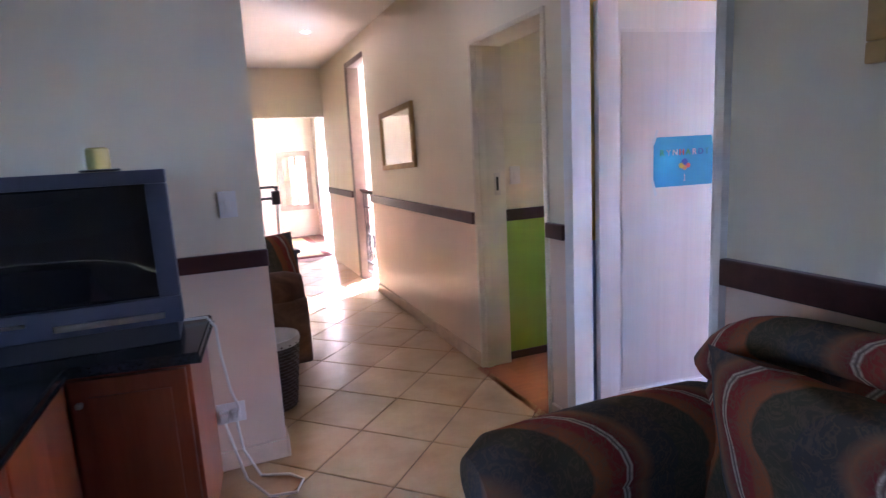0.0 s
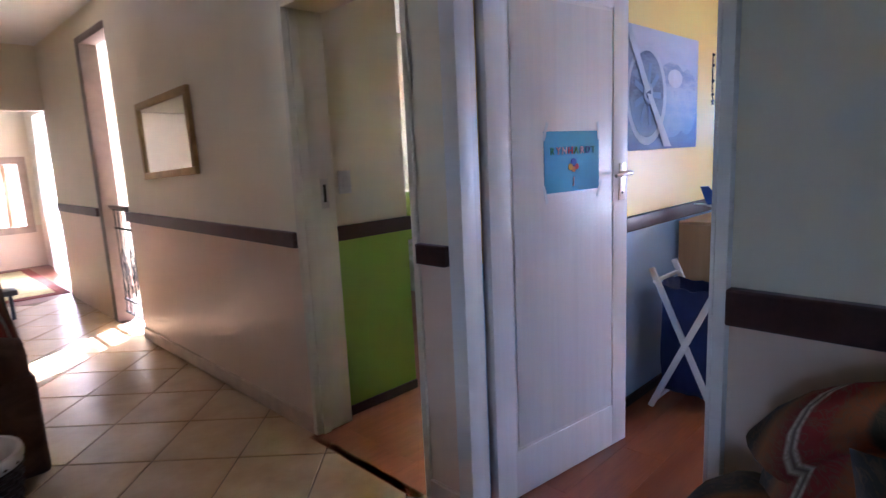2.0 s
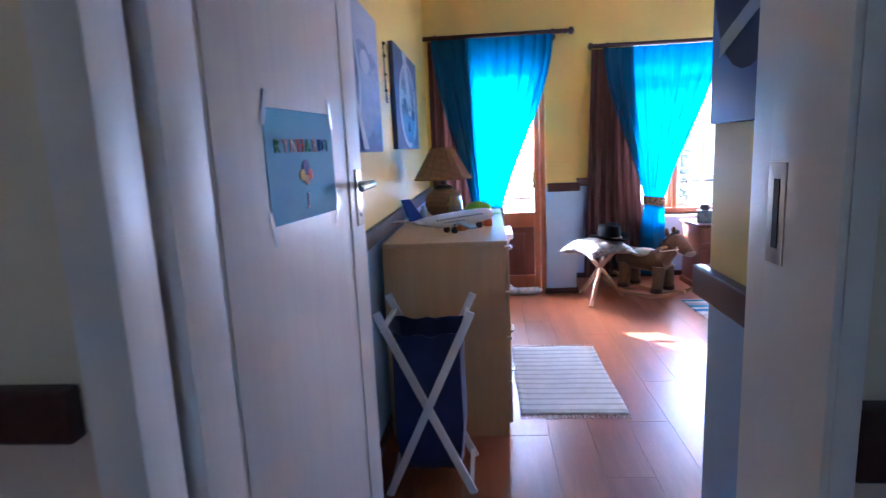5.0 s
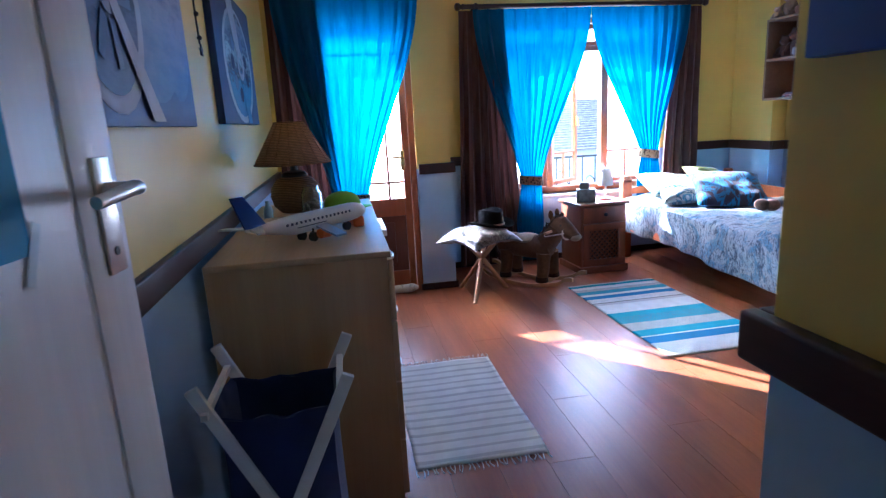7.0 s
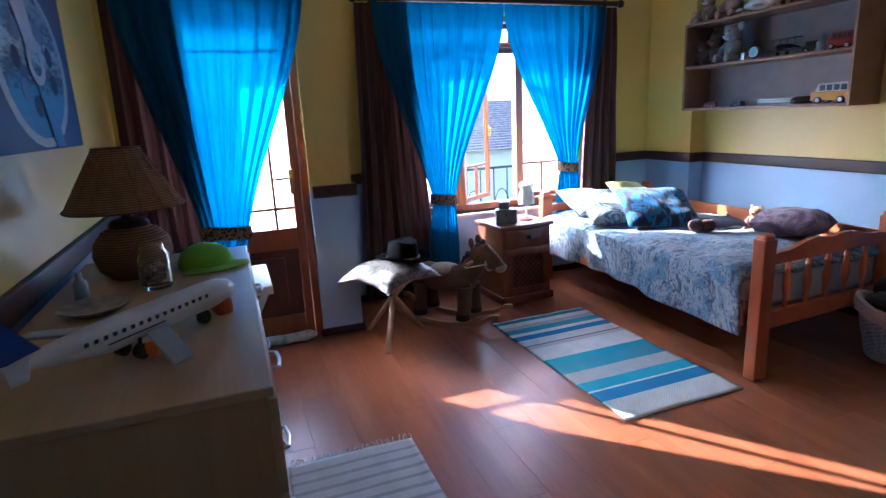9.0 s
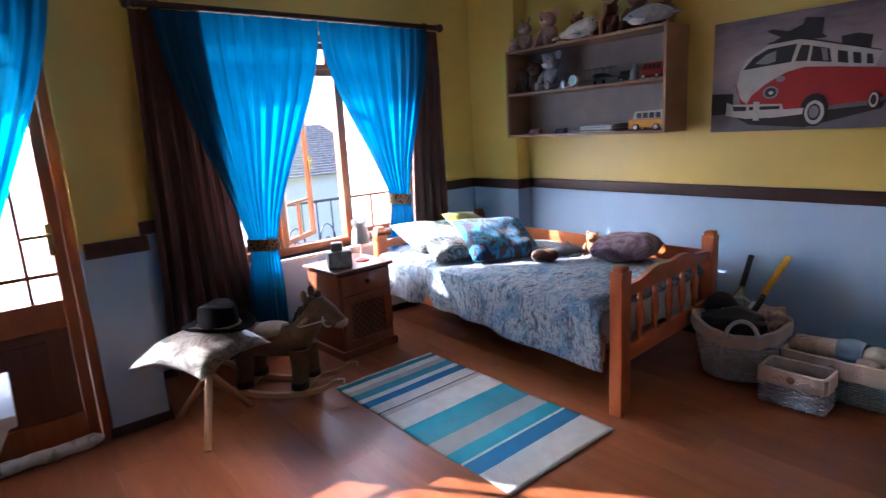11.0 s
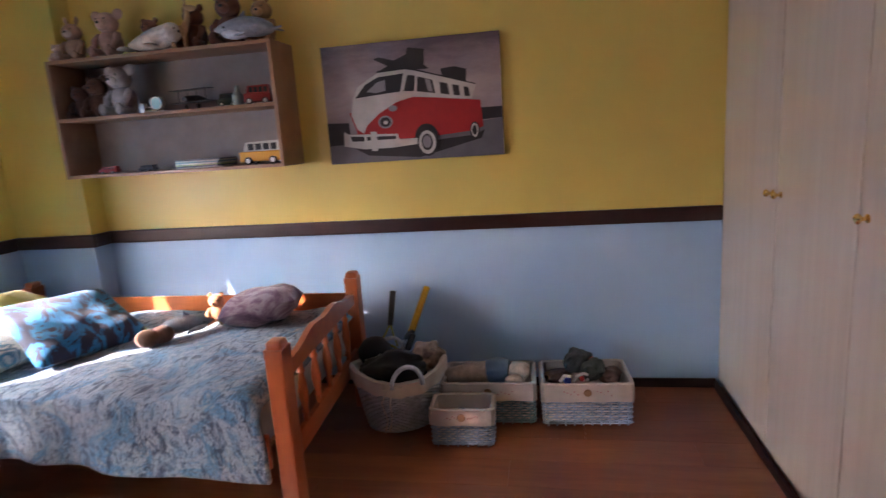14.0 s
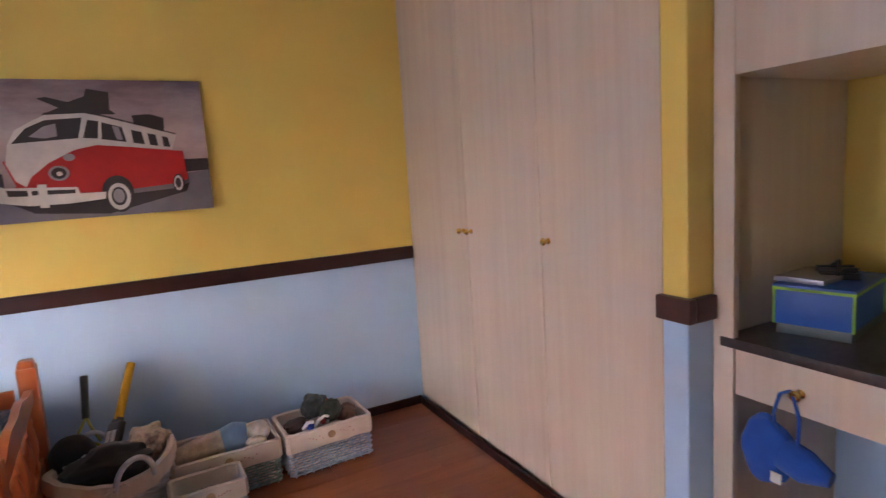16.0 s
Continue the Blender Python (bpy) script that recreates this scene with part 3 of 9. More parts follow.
def casement_window():
    w = thing("window_1", "varnished meranti casement window with one sash standing open", "window", (7.40, -0.62, 0.60), kind="structure")
    W, H = 1.54, 1.52
    bm = B()
    for a, b in ((0, 0.05), (W - 0.05, W)):
        box(bm, -0.035, 0.045, a, b, 0, H, 0.004)
    box(bm, -0.035, 0.045, 0.05, W - 0.05, 0, 0.055, 0.004)
    box(bm, -0.035, 0.045, 0.05, W - 0.05, H - 0.05, H, 0.004)
    for y in (0.51, 1.03):
        box(bm, -0.033, 0.043, y - 0.022, y + 0.022, 0.055, H - 0.05, 0.004)
    box(bm, -0.031, 0.041, 0.05, W - 0.05, 1.24, 1.285, 0.004)
    part("window_frame", bm, MERANTI, w)
    bm = B()
    box(bm, -0.16, -0.036, -0.02, W + 0.02, -0.022, 0.0, 0.004)
    part("window_sill", bm, WHITE_PAINT, w, "white painted inner sill")

    def sash(y0, y1, z0, z1, bars, swing=0.0, hinge=0):
        m = Matrix.Translation((0.02, (y0, y1)[hinge], 0)) @ pose(0, 0, 0, 0, 0, swing)
        s = new("sash")
        s.parent = w
        s.matrix_basis = m
        a, b = (0.0, y1 - y0) if hinge == 0 else (y0 - y1, 0.0)
        bm = B()
        t = 0.038
        box(bm, -0.016, 0.016, a, a + t, z0, z1, 0.003)
        box(bm, -0.016, 0.016, b - t, b, z0, z1, 0.003)
        box(bm, -0.016, 0.016, a + t, b - t, z0, z0 + t, 0.003)
        box(bm, -0.016, 0.016, a + t, b - t, z1 - t, z1, 0.003)
        for z in bars:
            box(bm, -0.012, 0.012, a + t, b - t, z - 0.009, z + 0.009, 0.002)
        box(bm, -0.012, 0.012, (a + b) / 2 - 0.009, (a + b) / 2 + 0.009, z0 + t, bars[0] if bars else z1 - t, 0.002)
        me = mesh_of(bm, "sash", MERANTI, True)
        s2 = new("sash", me)
        s2.parent = w
        s2.matrix_basis = m
        bpy.data.objects.remove(s)
        bm = B()
        box(bm, -0.0015, 0.0015, a + t - 0.004, b - t + 0.004, z0 + t - 0.004, z1 - t + 0.004)
        p = part("pane", bm, GLASS, s2, smooth=False)
        p.visible_shadow = False
        return s2

    sash(0.052, 0.486, 0.06, 1.238, [0.35])
    s = sash(0.534, 1.006, 0.06, 1.238, [0.35], 38, 1)
    bm = B()
    box(bm, -0.024, -0.016, -0.458, -0.440, 0.58, 0.68, 0.002)
    tube(bm, [(-0.02, -0.449, 0.66), (-0.045, -0.449, 0.66), (-0.045, -0.449, 0.58)], 0.006)
    part("latch", bm, BRASS, s)
    sash(1.054, 1.488, 0.06, 1.238, [0.35])
    for a, b in ((0.052, 0.486), (0.534, 1.006), (1.054, 1.488)):
        sash(a, b, 1.287, 1.468, [])
    return w


casement_window()


# ---- curtains ----
def ease(a, b, v, bow=0.0):
    s = v * v * (3 - 2 * v)
    return a + (b - a) * (s * (1 - abs(bow)) + abs(bow) * (v ** (1 + 1.6 * bow) if bow > 0 else v ** (1 / (1 - 1.6 * bow))))


def drape(bm, x, top, tie, foot, z_top, z_tie, z_foot, folds=11, deep=0.022, seed=0):
    """A hanging cloth from (y0, y1) at the top, drawn in at the tie, to its foot."""
    rnd = random.Random(seed)
    ph = [rnd.uniform(0, 6.28) for _ in range(6)]
    hang = [(z_top - z_tie) / (z_top - z_foot)] if tie else [1.0]

    def f(u, v):
        if tie and v < hang[0]:
            k = v / hang[0]
            y0, y1 = ease(top[0], tie[0], k, 0.45), ease(top[1], tie[1], k, 0.45)
            squeeze = 1 - 0.55 * k
        elif tie:
            k = (v - hang[0]) / (1 - hang[0])
            s = min(1.0, k * 2.2)
            y0, y1 = tie[0] + (foot[0] - tie[0]) * s, tie[1] + (foot[1] - tie[1]) * s
            squeeze = 0.5 + 0.3 * k
        else:
            y0, y1 = top[0] + (foot[0] - top[0]) * v, top[1] + (foot[1] - top[1]) * v
            squeeze = 0.75 + 0.25 * v
        uu = u + 0.025 * math.sin(5 * u + ph[0]) + 0.012 * math.sin(17 * u + ph[1])
        wave = math.sin(2 * math.pi * folds * uu + ph[2] + 0.7 * math.sin(3 * v + ph[3]))
        wave += 0.45 * math.sin(2 * math.pi * folds * 1.9 * uu + ph[4] + 2.2 * v)
        d = deep * squeeze * wave * (0.35 + 0.65 * min(1, v * 4))
        if tie:
            near = math.exp(-((v - hang[0]) / 0.10) ** 2)
            d = d * (1 - 0.4 * near) - 0.02 * near
        return (x + d + 0.006 * math.sin(9 * v + 4 * u), y0 + (y1 - y0) * u, z_top + (z_foot - z_top) * v)

    return sheet(bm, f, folds * 14, 46)


LEOPARD = None


def leopard():
    m, nt, p = tree("leopard_print_band")
    v = coords(nt, (1, 1, 1), True)
    n = node(nt, "ShaderNodeTexVoronoi", Scale=48.0)
    n.feature = "F1"
    nt.links.new(v, n.inputs["Vector"])
    c = ramp(nt, n.outputs["Distance"], [(0.30, (0.03, 0.016, 0.012)), (0.42, (0.035, 0.02, 0.014)), (0.50, (0.30, 0.20, 0.12)), (0.8, (0.16, 0.10, 0.06))])
    nt.links.new(c, p.inputs["Base Color"])
    p.inputs["Roughness"].default_value = 0.8
    return m


LEOPARD = leopard()


def tie_band(x, y0, y1, z, deep=0.055, high=0.075):
    bm = B()
    cy, ry = (y0 + y1) / 2, (y1 - y0) / 2 + 0.014
    n = 28
    pts = [(x - 0.012 + (deep * math.cos(2 * math.pi * k / n)), cy + ry * math.sin(2 * math.pi * k / n)) for k in range(n)]
    t = bmesh.new()
    rings = []
    for off, z0 in ((0, -high / 2), (0.004, -high / 2 + 0.008), (0.004, high / 2 - 0.008), (0, high / 2), (-0.004, high / 2), (-0.004, -high / 2)):
        rings.append([t.verts.new((px + off * math.cos(2 * math.pi * k / n), py + off * math.sin(2 * math.pi * k / n), z + z0 + 0.012 * math.sin(2 * math.pi * k / n))) for k, (px, py) in enumerate(pts)])
    for a, b in zip(rings, rings[1:] + rings[:1]):
        for k in range(n):
            t.faces.new((a[k], a[(k + 1) % n], b[(k + 1) % n], b[k]))
    merge(bm, t)
    return bm


def curtain(label, x, top, tie, foot, zs, seed, folds=11):
    c = thing("curtain", label, "curtain", group="sheer blue curtains")
    part("cloth", drape(B(), x, top, tie, foot, *zs, folds=folds, seed=seed), BLUE_CURTAIN, c, "sheer turquoise blue voile")
    part("tieback", tie_band(x, *sorted(tie), zs[1]), LEOPARD, c, "leopard print tieback band")
    return c


curtain("sheer turquoise curtain tied back at the balcony door", 6.575, (2.665, 1.66), (2.36, 2.11), (2.46, 2.18), (2.215, 0.78, 0.04), 3, 10)
curtain("sheer turquoise curtain tied back over the window's edge", 7.15, (1.13, 0.115), (0.755, 0.575), (0.80, 0.55), (2.165, 0.755, 0.04), 5, 10)
curtain("sheer turquoise curtain tied back beside the bed", 7.15, (0.105, -0.80), (-0.36, -0.52), (-0.34, -0.56), (2.165, 0.92, 0.45), 8, 9)


def dark_curtain(label, x, top, foot, z0, z1, seed, folds):
    solid("dark_curtain", drape(B(), x, top, None, foot, z1, 0, z0, folds=folds, deep=0.028, seed=seed), BROWN_CURTAIN, label, "curtain", group="heavy brown curtains")


dark_curtain("heavy brown curtain drawn aside at the balcony door", 6.615, (2.70, 2.33), (2.705, 2.28), 0.03, 2.215, 11, 5)
dark_curtain("heavy brown curtain drawn aside at the window", 7.20, (1.24, 0.86), (1.31, 0.72), 0.03, 2.165, 12, 6)
dark_curtain("heavy brown curtain drawn aside above the bed", 7.20, (-0.66, -0.93), (-0.60, -0.95), 0.60, 2.165, 13, 4)


def curtain_rod(y0, y1, x, z, wall_x, label):
    r = thing("curtain_rod", label, "curtain rod", (x, 0, z), group="curtain rods")
    bm = B()
    rod(bm, (0, y0, 0), (0, y1, 0), 0.019, seg=16)
    part("pole", bm, RAIL, r)
    for y, s in ((y0, -1), (y1, 1)):
        if y > 2.7:
            continue
        bm = B()
        lathe(bm, [(0.0, 0), (0.021, 0), (0.024, 0.008), (0.018, 0.018), (0.015, 0.024), (0.026, 0.036), (0.032, 0.052), (0.026, 0.068), (0.0, 0.078)], 16, Matrix.Translation((0, y, 0)) @ pose(0, 0, 0, -90 * s, 0, 0), close=False)
        part("finial", bm, RAIL, r, "turned round finial")
    for y in (y0 + 0.10, y1 - 0.10):
        bm = B()
        rod(bm, (0, y, -0.03), (wall_x - x, y, -0.03), 0.012)
        rod(bm, (wall_x - x - 0.012, y, -0.03), (wall_x - x, y, -0.03), 0.032)
        lathe(bm, [(0.025, -0.010), (0.028, 0.0), (0.025, 0.010)], 16, Matrix.Translation((0, y, 0)) @ pose(0, 0, 0, 90, 0, 0))
        part("bracket", bm, RAIL, r)
    return r


curtain_rod(1.56, 2.735, 6.60, 2.235, 6.68, "dark turned wooden curtain rod over the balcony door")
curtain_rod(-0.90, 1.20, 7.17, 2.19, 7.27, "dark turned wooden curtain rod over the window")

# ---- bed ----
DUVET = None


def duvet_print():
    """A pale atlas print: blue-grey washes with fine dark lines and darker patches."""
    m, nt, p = tree("atlas_print_cotton")
    v = coords(nt, (1, 1, 1), False)
    wash = node(nt, "ShaderNodeTexNoise", Scale=5.0, Detail=5, Roughness=0.6, Distortion=1.2)
    nt.links.new(v, wash.inputs["Vector"])
    c = ramp(nt, wash.outputs["Fac"], [(0.30, (0.06, 0.19, 0.33)), (0.41, (0.20, 0.28, 0.37)), (0.49, (0.32, 0.36, 0.42)), (0.55, (0.23, 0.29, 0.37)), (0.61, (0.08, 0.21, 0.35)), (0.72, (0.36, 0.34, 0.32))])
    fine = node(nt, "ShaderNodeTexNoise", Scale=13.0, Detail=9, Roughness=0.82, Distortion=0.9)
    nt.links.new(coords(nt, (2.3, 0.9, 1.0), False), fine.inputs["Vector"])
    dark = ramp(nt, fine.outputs["Fac"], [(0.42, (0.95, 0.95, 0.95)), (0.465, (0.5, 0.5, 0.5)), (0.50, (0, 0, 0)), (0.56, (0, 0, 0)), (0.59, (0.8, 0.8, 0.8))])
    c = mix(nt, dark, c, (0.022, 0.038, 0.075))
    line = node(nt, "ShaderNodeTexVoronoi", Scale=13.0)
    line.feature = "DISTANCE_TO_EDGE"
    warp = node(nt, "ShaderNodeVectorMath")
    warp.operation = "ADD"
    nt.links.new(v, warp.inputs[0])
    soft = node(nt, "ShaderNodeTexNoise", Scale=4.0, Detail=3)
    nt.links.new(v, soft.inputs["Vector"])
    nt.links.new(soft.outputs["Color"], warp.inputs[1])
    nt.links.new(warp.outputs["Vector"], line.inputs["Vector"])
    ink = ramp(nt, line.outputs["Distance"], [(0.0, (0.55, 0.55, 0.55)), (0.020, (0.35, 0.35, 0.35)), (0.04, (0, 0, 0))])
    c = mix(nt, ink, c, (0.02, 0.03, 0.05))
    nt.links.new(c, p.inputs["Base Color"])
    p.inputs["Roughness"].default_value = 0.9
    p.inputs["Sheen Weight"].default_value = 0.1
    bump(nt, p, noise_fac(nt, v, 420, 2), 0.25, 0.001)
    return m


DUVET = duvet_print()


def spindle(h):
    return [(0.012, 0), (0.012, h * 0.12), (0.017, h * 0.16), (0.012, h * 0.20), (0.020, h * 0.38), (0.022, h * 0.5), (0.018, h * 0.66), (0.011, h * 0.80), (0.017, h * 0.85), (0.012, h * 0.90), (0.012, h)]


def bed():
    b = thing("single_bed", "orange pine single bed with turned spindles", "bed", (0, 0, 0))
    for px, high in ((5.092, 0.755), (7.10, 0.74)):
        for py in (-0.205, -1.215):
            bm = B()
            box(bm, px - 0.034, px + 0.034, py - 0.045, py + 0.045, 0, high - 0.03, 0.008, seg=3)
            prism(bm, [(px - 0.034, py - 0.043), (px + 0.034, py - 0.043), (px + 0.034, py + 0.043), (px - 0.034, py + 0.043)], high - 0.06, high - 0.028)
            box(bm, px - 0.030, px + 0.030, py - 0.036, py + 0.036, high - 0.055, high, 0.016, seg=3)
            part("post", bm, PINE, b)
        # arched top rail and straight lower rail
        bm = B()
        n = 14
        rows = []
        t = bmesh.new()
        for k in range(n + 1):
            u = k / n
            y = -0.235 - 0.935 * u
            zt = high - 0.115 + 0.055 * math.sin(math.pi * u) ** 0.8 - 0.018 * math.sin(math.pi * u * 3) ** 2
            zb = high - 0.165
            rows.append([t.verts.new((px + sx, y, z)) for sx, z in ((-0.013, zb), (0.013, zb), (0.013, zt), (-0.013, zt))])
        for r0, r1 in zip(rows, rows[1:]):
            for k in range(4):
                t.faces.new((r0[k], r0[(k + 1) % 4], r1[(k + 1) % 4], r1[k]))
        t.faces.new(rows[0])
        t.faces.new(rows[-1])
        merge(bm, t)
        part("top_rail", bm, PINE_X, b)
        bm = B()
        box(bm, px - 0.013, px + 0.013, -1.17, -0.235, 0.255, 0.345, 0.005)
        part("lower_rail", bm, PINE_X, b)
        for k in range(5):
            bm = B()
            lathe(bm, spindle(high - 0.165 - 0.343), 14, Matrix.Translation((px, -0.235 - 0.935 * (k + 1) / 6, 0.344)))
            part("spindle", bm, PINE, b, "turned pine spindle")
    for y0, y1, z0, z1 in ((-0.178, -0.155, 0.27, 0.40), (-1.255, -1.232, 0.27, 0.63)):
        bm = B()
        box(bm, 5.15, 7.068, y0, y1, z0, z1, 0.005)
        part("side_rail", bm, PINE_X, b)
    bm = B()
    for k in range(12):
        x = 5.2 + k * 0.16
        box(bm, x, x + 0.07, -1.23, -0.18, 0.29, 0.305)
    part("slats", bm, STRIP_WOOD, b)
    return b


bed()
# the foot end stands a little askew, its near post farther out
for piece in bpy.data.objects["single_bed"].children:
    for v in piece.data.vertices:
        x, y = (piece.matrix_basis @ v.co)[:2]
        if x < 5.3:
            v.co.x += 0.022 - 0.062 * (y + 1.215)
bm = B()
box(bm, 5.16, 7.05, -1.225, -0.185, 0.306, 0.515, 0.05, seg=4)
solid("mattress", bm, plain("white_mattress_cloth", (0.62, 0.62, 0.62), 0.9), "white mattress under the patterned duvet", "mattress")


def duvet():
    rnd = random.Random(4)
    waves = [(rnd.uniform(2, 9), rnd.uniform(2, 9), rnd.uniform(0, 6.28), rnd.uniform(0.2, 1)) for _ in range(9)]

    def wrinkle(x, y):
        return sum(a * math.sin(p * x + q * y + r) for p, q, r, a in waves) / 9

    def f(u, v):
        x = 5.115 + 1.92 * u
        s = v * 1.42
        if s < 0.10:
            y, z = -1.228 + 0.012 * s, 0.47 + s * 0.75
        elif s < 1.10:
            y, z = -1.228 + (s - 0.10) * 1.04, 0.548
        elif s < 1.17:
            k = (s - 1.10) / 0.07 * math.pi / 2
            y, z = -0.188 + 0.055 * math.sin(k), 0.548 - 0.05 * (1 - math.cos(k))
        else:
            y, z = -0.133 - 0.02 * (s - 1.17) + 0.016 * math.sin(14 * x + 3 * math.sin(3 * x)) * (s - 1.17) * 4, 0.498 - (s - 1.17)
        w = wrinkle(x * 1.5, y * 1.5 + s)
        fine = noise.noise((x * 7, s * 7, 1.3)) * 0.012 + noise.noise((x * 2.6, s * 3.1, 5.0)) * 0.03
        if s < 1.15:
            z += 0.015 * w + fine + 0.02 * math.sin(min(1, max(0, (s - 0.1) / 1.0)) * math.pi)
        else:
            y += 0.5 * fine + 0.012 * w
            z += 0.02 * math.sin(3.1 * x + 1) + 0.03 * u - 0.012
        edge = min(1.0, u / 0.05)
        if s >= 0.05 and s < 1.15:
            z -= 0.05 * (1 - edge) ** 2
        return (x, y, z)

    bm = sheet(B(), f, 120, 96)
    ob = solid("duvet", bm, DUVET, "pale blue atlas-print duvet spread over the bed", "duvet")
    md = ob.modifiers.new("thick", "SOLIDIFY")
    md.thickness, md.offset = 0.02, -1
    return ob


duvet()


def pillow_mesh(w, d, h, seed=0, n=26):
    """A stuffed cushion with drawn-in edges and pinched corners."""
    rnd = random.Random(seed)
    ph = [rnd.uniform(0, 6.28) for _ in range(4)]
    t = bmesh.new()

    def side(sgn):
        g = []
        for i in range(n + 1):
            row = []
            for j in range(n + 1):
                a, b = 2 * i / n - 1, 2 * j / n - 1
                fat = max(0.0, (1 - a ** 4) * (1 - b ** 4)) ** 0.55
                pull = 1 - 0.09 * (1 - abs(b) ** 2) * abs(a) ** 6 * 0 - 0.06 * (a * a * (1 - b * b) + b * b * (1 - a * a))
                z = sgn * h / 2 * fat * (1 + 0.10 * math.sin(4 * a + ph[0]) * math.sin(3 * b + ph[1]))
                z += 0.010 * noise.noise((a * 2.5 + seed, b * 2.5, 2.0)) * fat
                row.append(t.verts.new((a * w / 2 * pull, b * d / 2 * pull, z)))
            g.append(row)
        for i in range(n):
            for j in range(n):
                t.faces.new((g[i][j], g[i + 1][j], g[i + 1][j + 1], g[i][j + 1]))

    side(1)
    side(-1)
    bmesh.ops.remove_doubles(t, verts=t.verts, dist=1e-4)
    return t


def pillow(name, label, size, at, rot, material, seed):
    t = pillow_mesh(*size, seed=seed)
    ob = solid(name, t, material, label, "pillow" if name == "pillow" else "cushion")
    ob.matrix_world = pose(*at, *rot)
    return ob


PRINT_A = cloth("teal_map_print", [(0.34, (0.02, 0.26, 0.38)), (0.42, (0.06, 0.16, 0.22)), (0.45, (0.42, 0.44, 0.42)), (0.54, (0.46, 0.46, 0.40)), (0.57, (0.06, 0.09, 0.12)), (0.63, (0.05, 0.20, 0.28)), (0.68, (0.50, 0.46, 0.20))], 8, distort=1.8)
PRINT_NAVY = cloth("navy_car_print", [(0.36, (0.018, 0.020, 0.040)), (0.46, (0.02, 0.022, 0.05)), (0.48, (0.012, 0.16, 0.36)), (0.55, (0.015, 0.20, 0.42)), (0.57, (0.018, 0.020, 0.045)), (0.66, (0.02, 0.02, 0.04)), (0.69, (0.16, 0.18, 0.22))], 5, distort=0.8, stretch=(1, 2.2, 1))
PRINT_YELLOW = cloth("mustard_cotton", [(0.3, (0.50, 0.42, 0.06)), (0.7, (0.62, 0.54, 0.12))], 6)
PRINT_TEAL = cloth("turquoise_cotton", [(0.3, (0.015, 0.25, 0.36)), (0.7, (0.02, 0.33, 0.45))], 6)
PRINT_PURPLE = cloth("mauve_cloud_print", [(0.34, (0.08, 0.04, 0.08)), (0.46, (0.20, 0.12, 0.18)), (0.54, (0.34, 0.28, 0.32)), (0.62, (0.16, 0.09, 0.15)), (0.72, (0.46, 0.42, 0.44))], 6, distort=0.8)
pillow("pillow", "turquoise pillow at the head of the bed", (0.48, 0.66, 0.14), (6.86, -0.78, 0.635), (0, -8, 4), PRINT_TEAL, 1)
pillow("pillow", "white and teal map-print pillow on the bed", (0.46, 0.56, 0.13), (6.72, -0.46, 0.665), (6, -16, -8), PRINT_A, 2)
pillow("cushion", "mustard yellow cushion leaning between pillows", (0.40, 0.42, 0.10), (6.62, -0.74, 0.70), (8, -30, 14), PRINT_YELLOW, 3)
pillow("pillow", "map-print pillow leaning on the yellow cushion", (0.38, 0.44, 0.12), (6.47, -0.40, 0.655), (-4, -14, -20), PRINT_A, 6)
navy = pillow("cushion", "navy cushion printed with a blue car", (0.46, 0.52, 0.14), (6.28, -0.62, 0.675), (4, -26, -22), PRINT_NAVY, 4)
pillow("cushion", "mauve and grey cushion near the foot of the bed", (0.36, 0.40, 0.17), (5.50, -0.96, 0.655), (10, 8, 20), PRINT_PURPLE, 5)

# ---- nightstand ----
NS_WOOD = wood("reddish_nightstand_wood", (0.15, 0.045, 0.020), (0.27, 0.085, 0.035), "z", 0.32, 14, 3, coat=0.2)


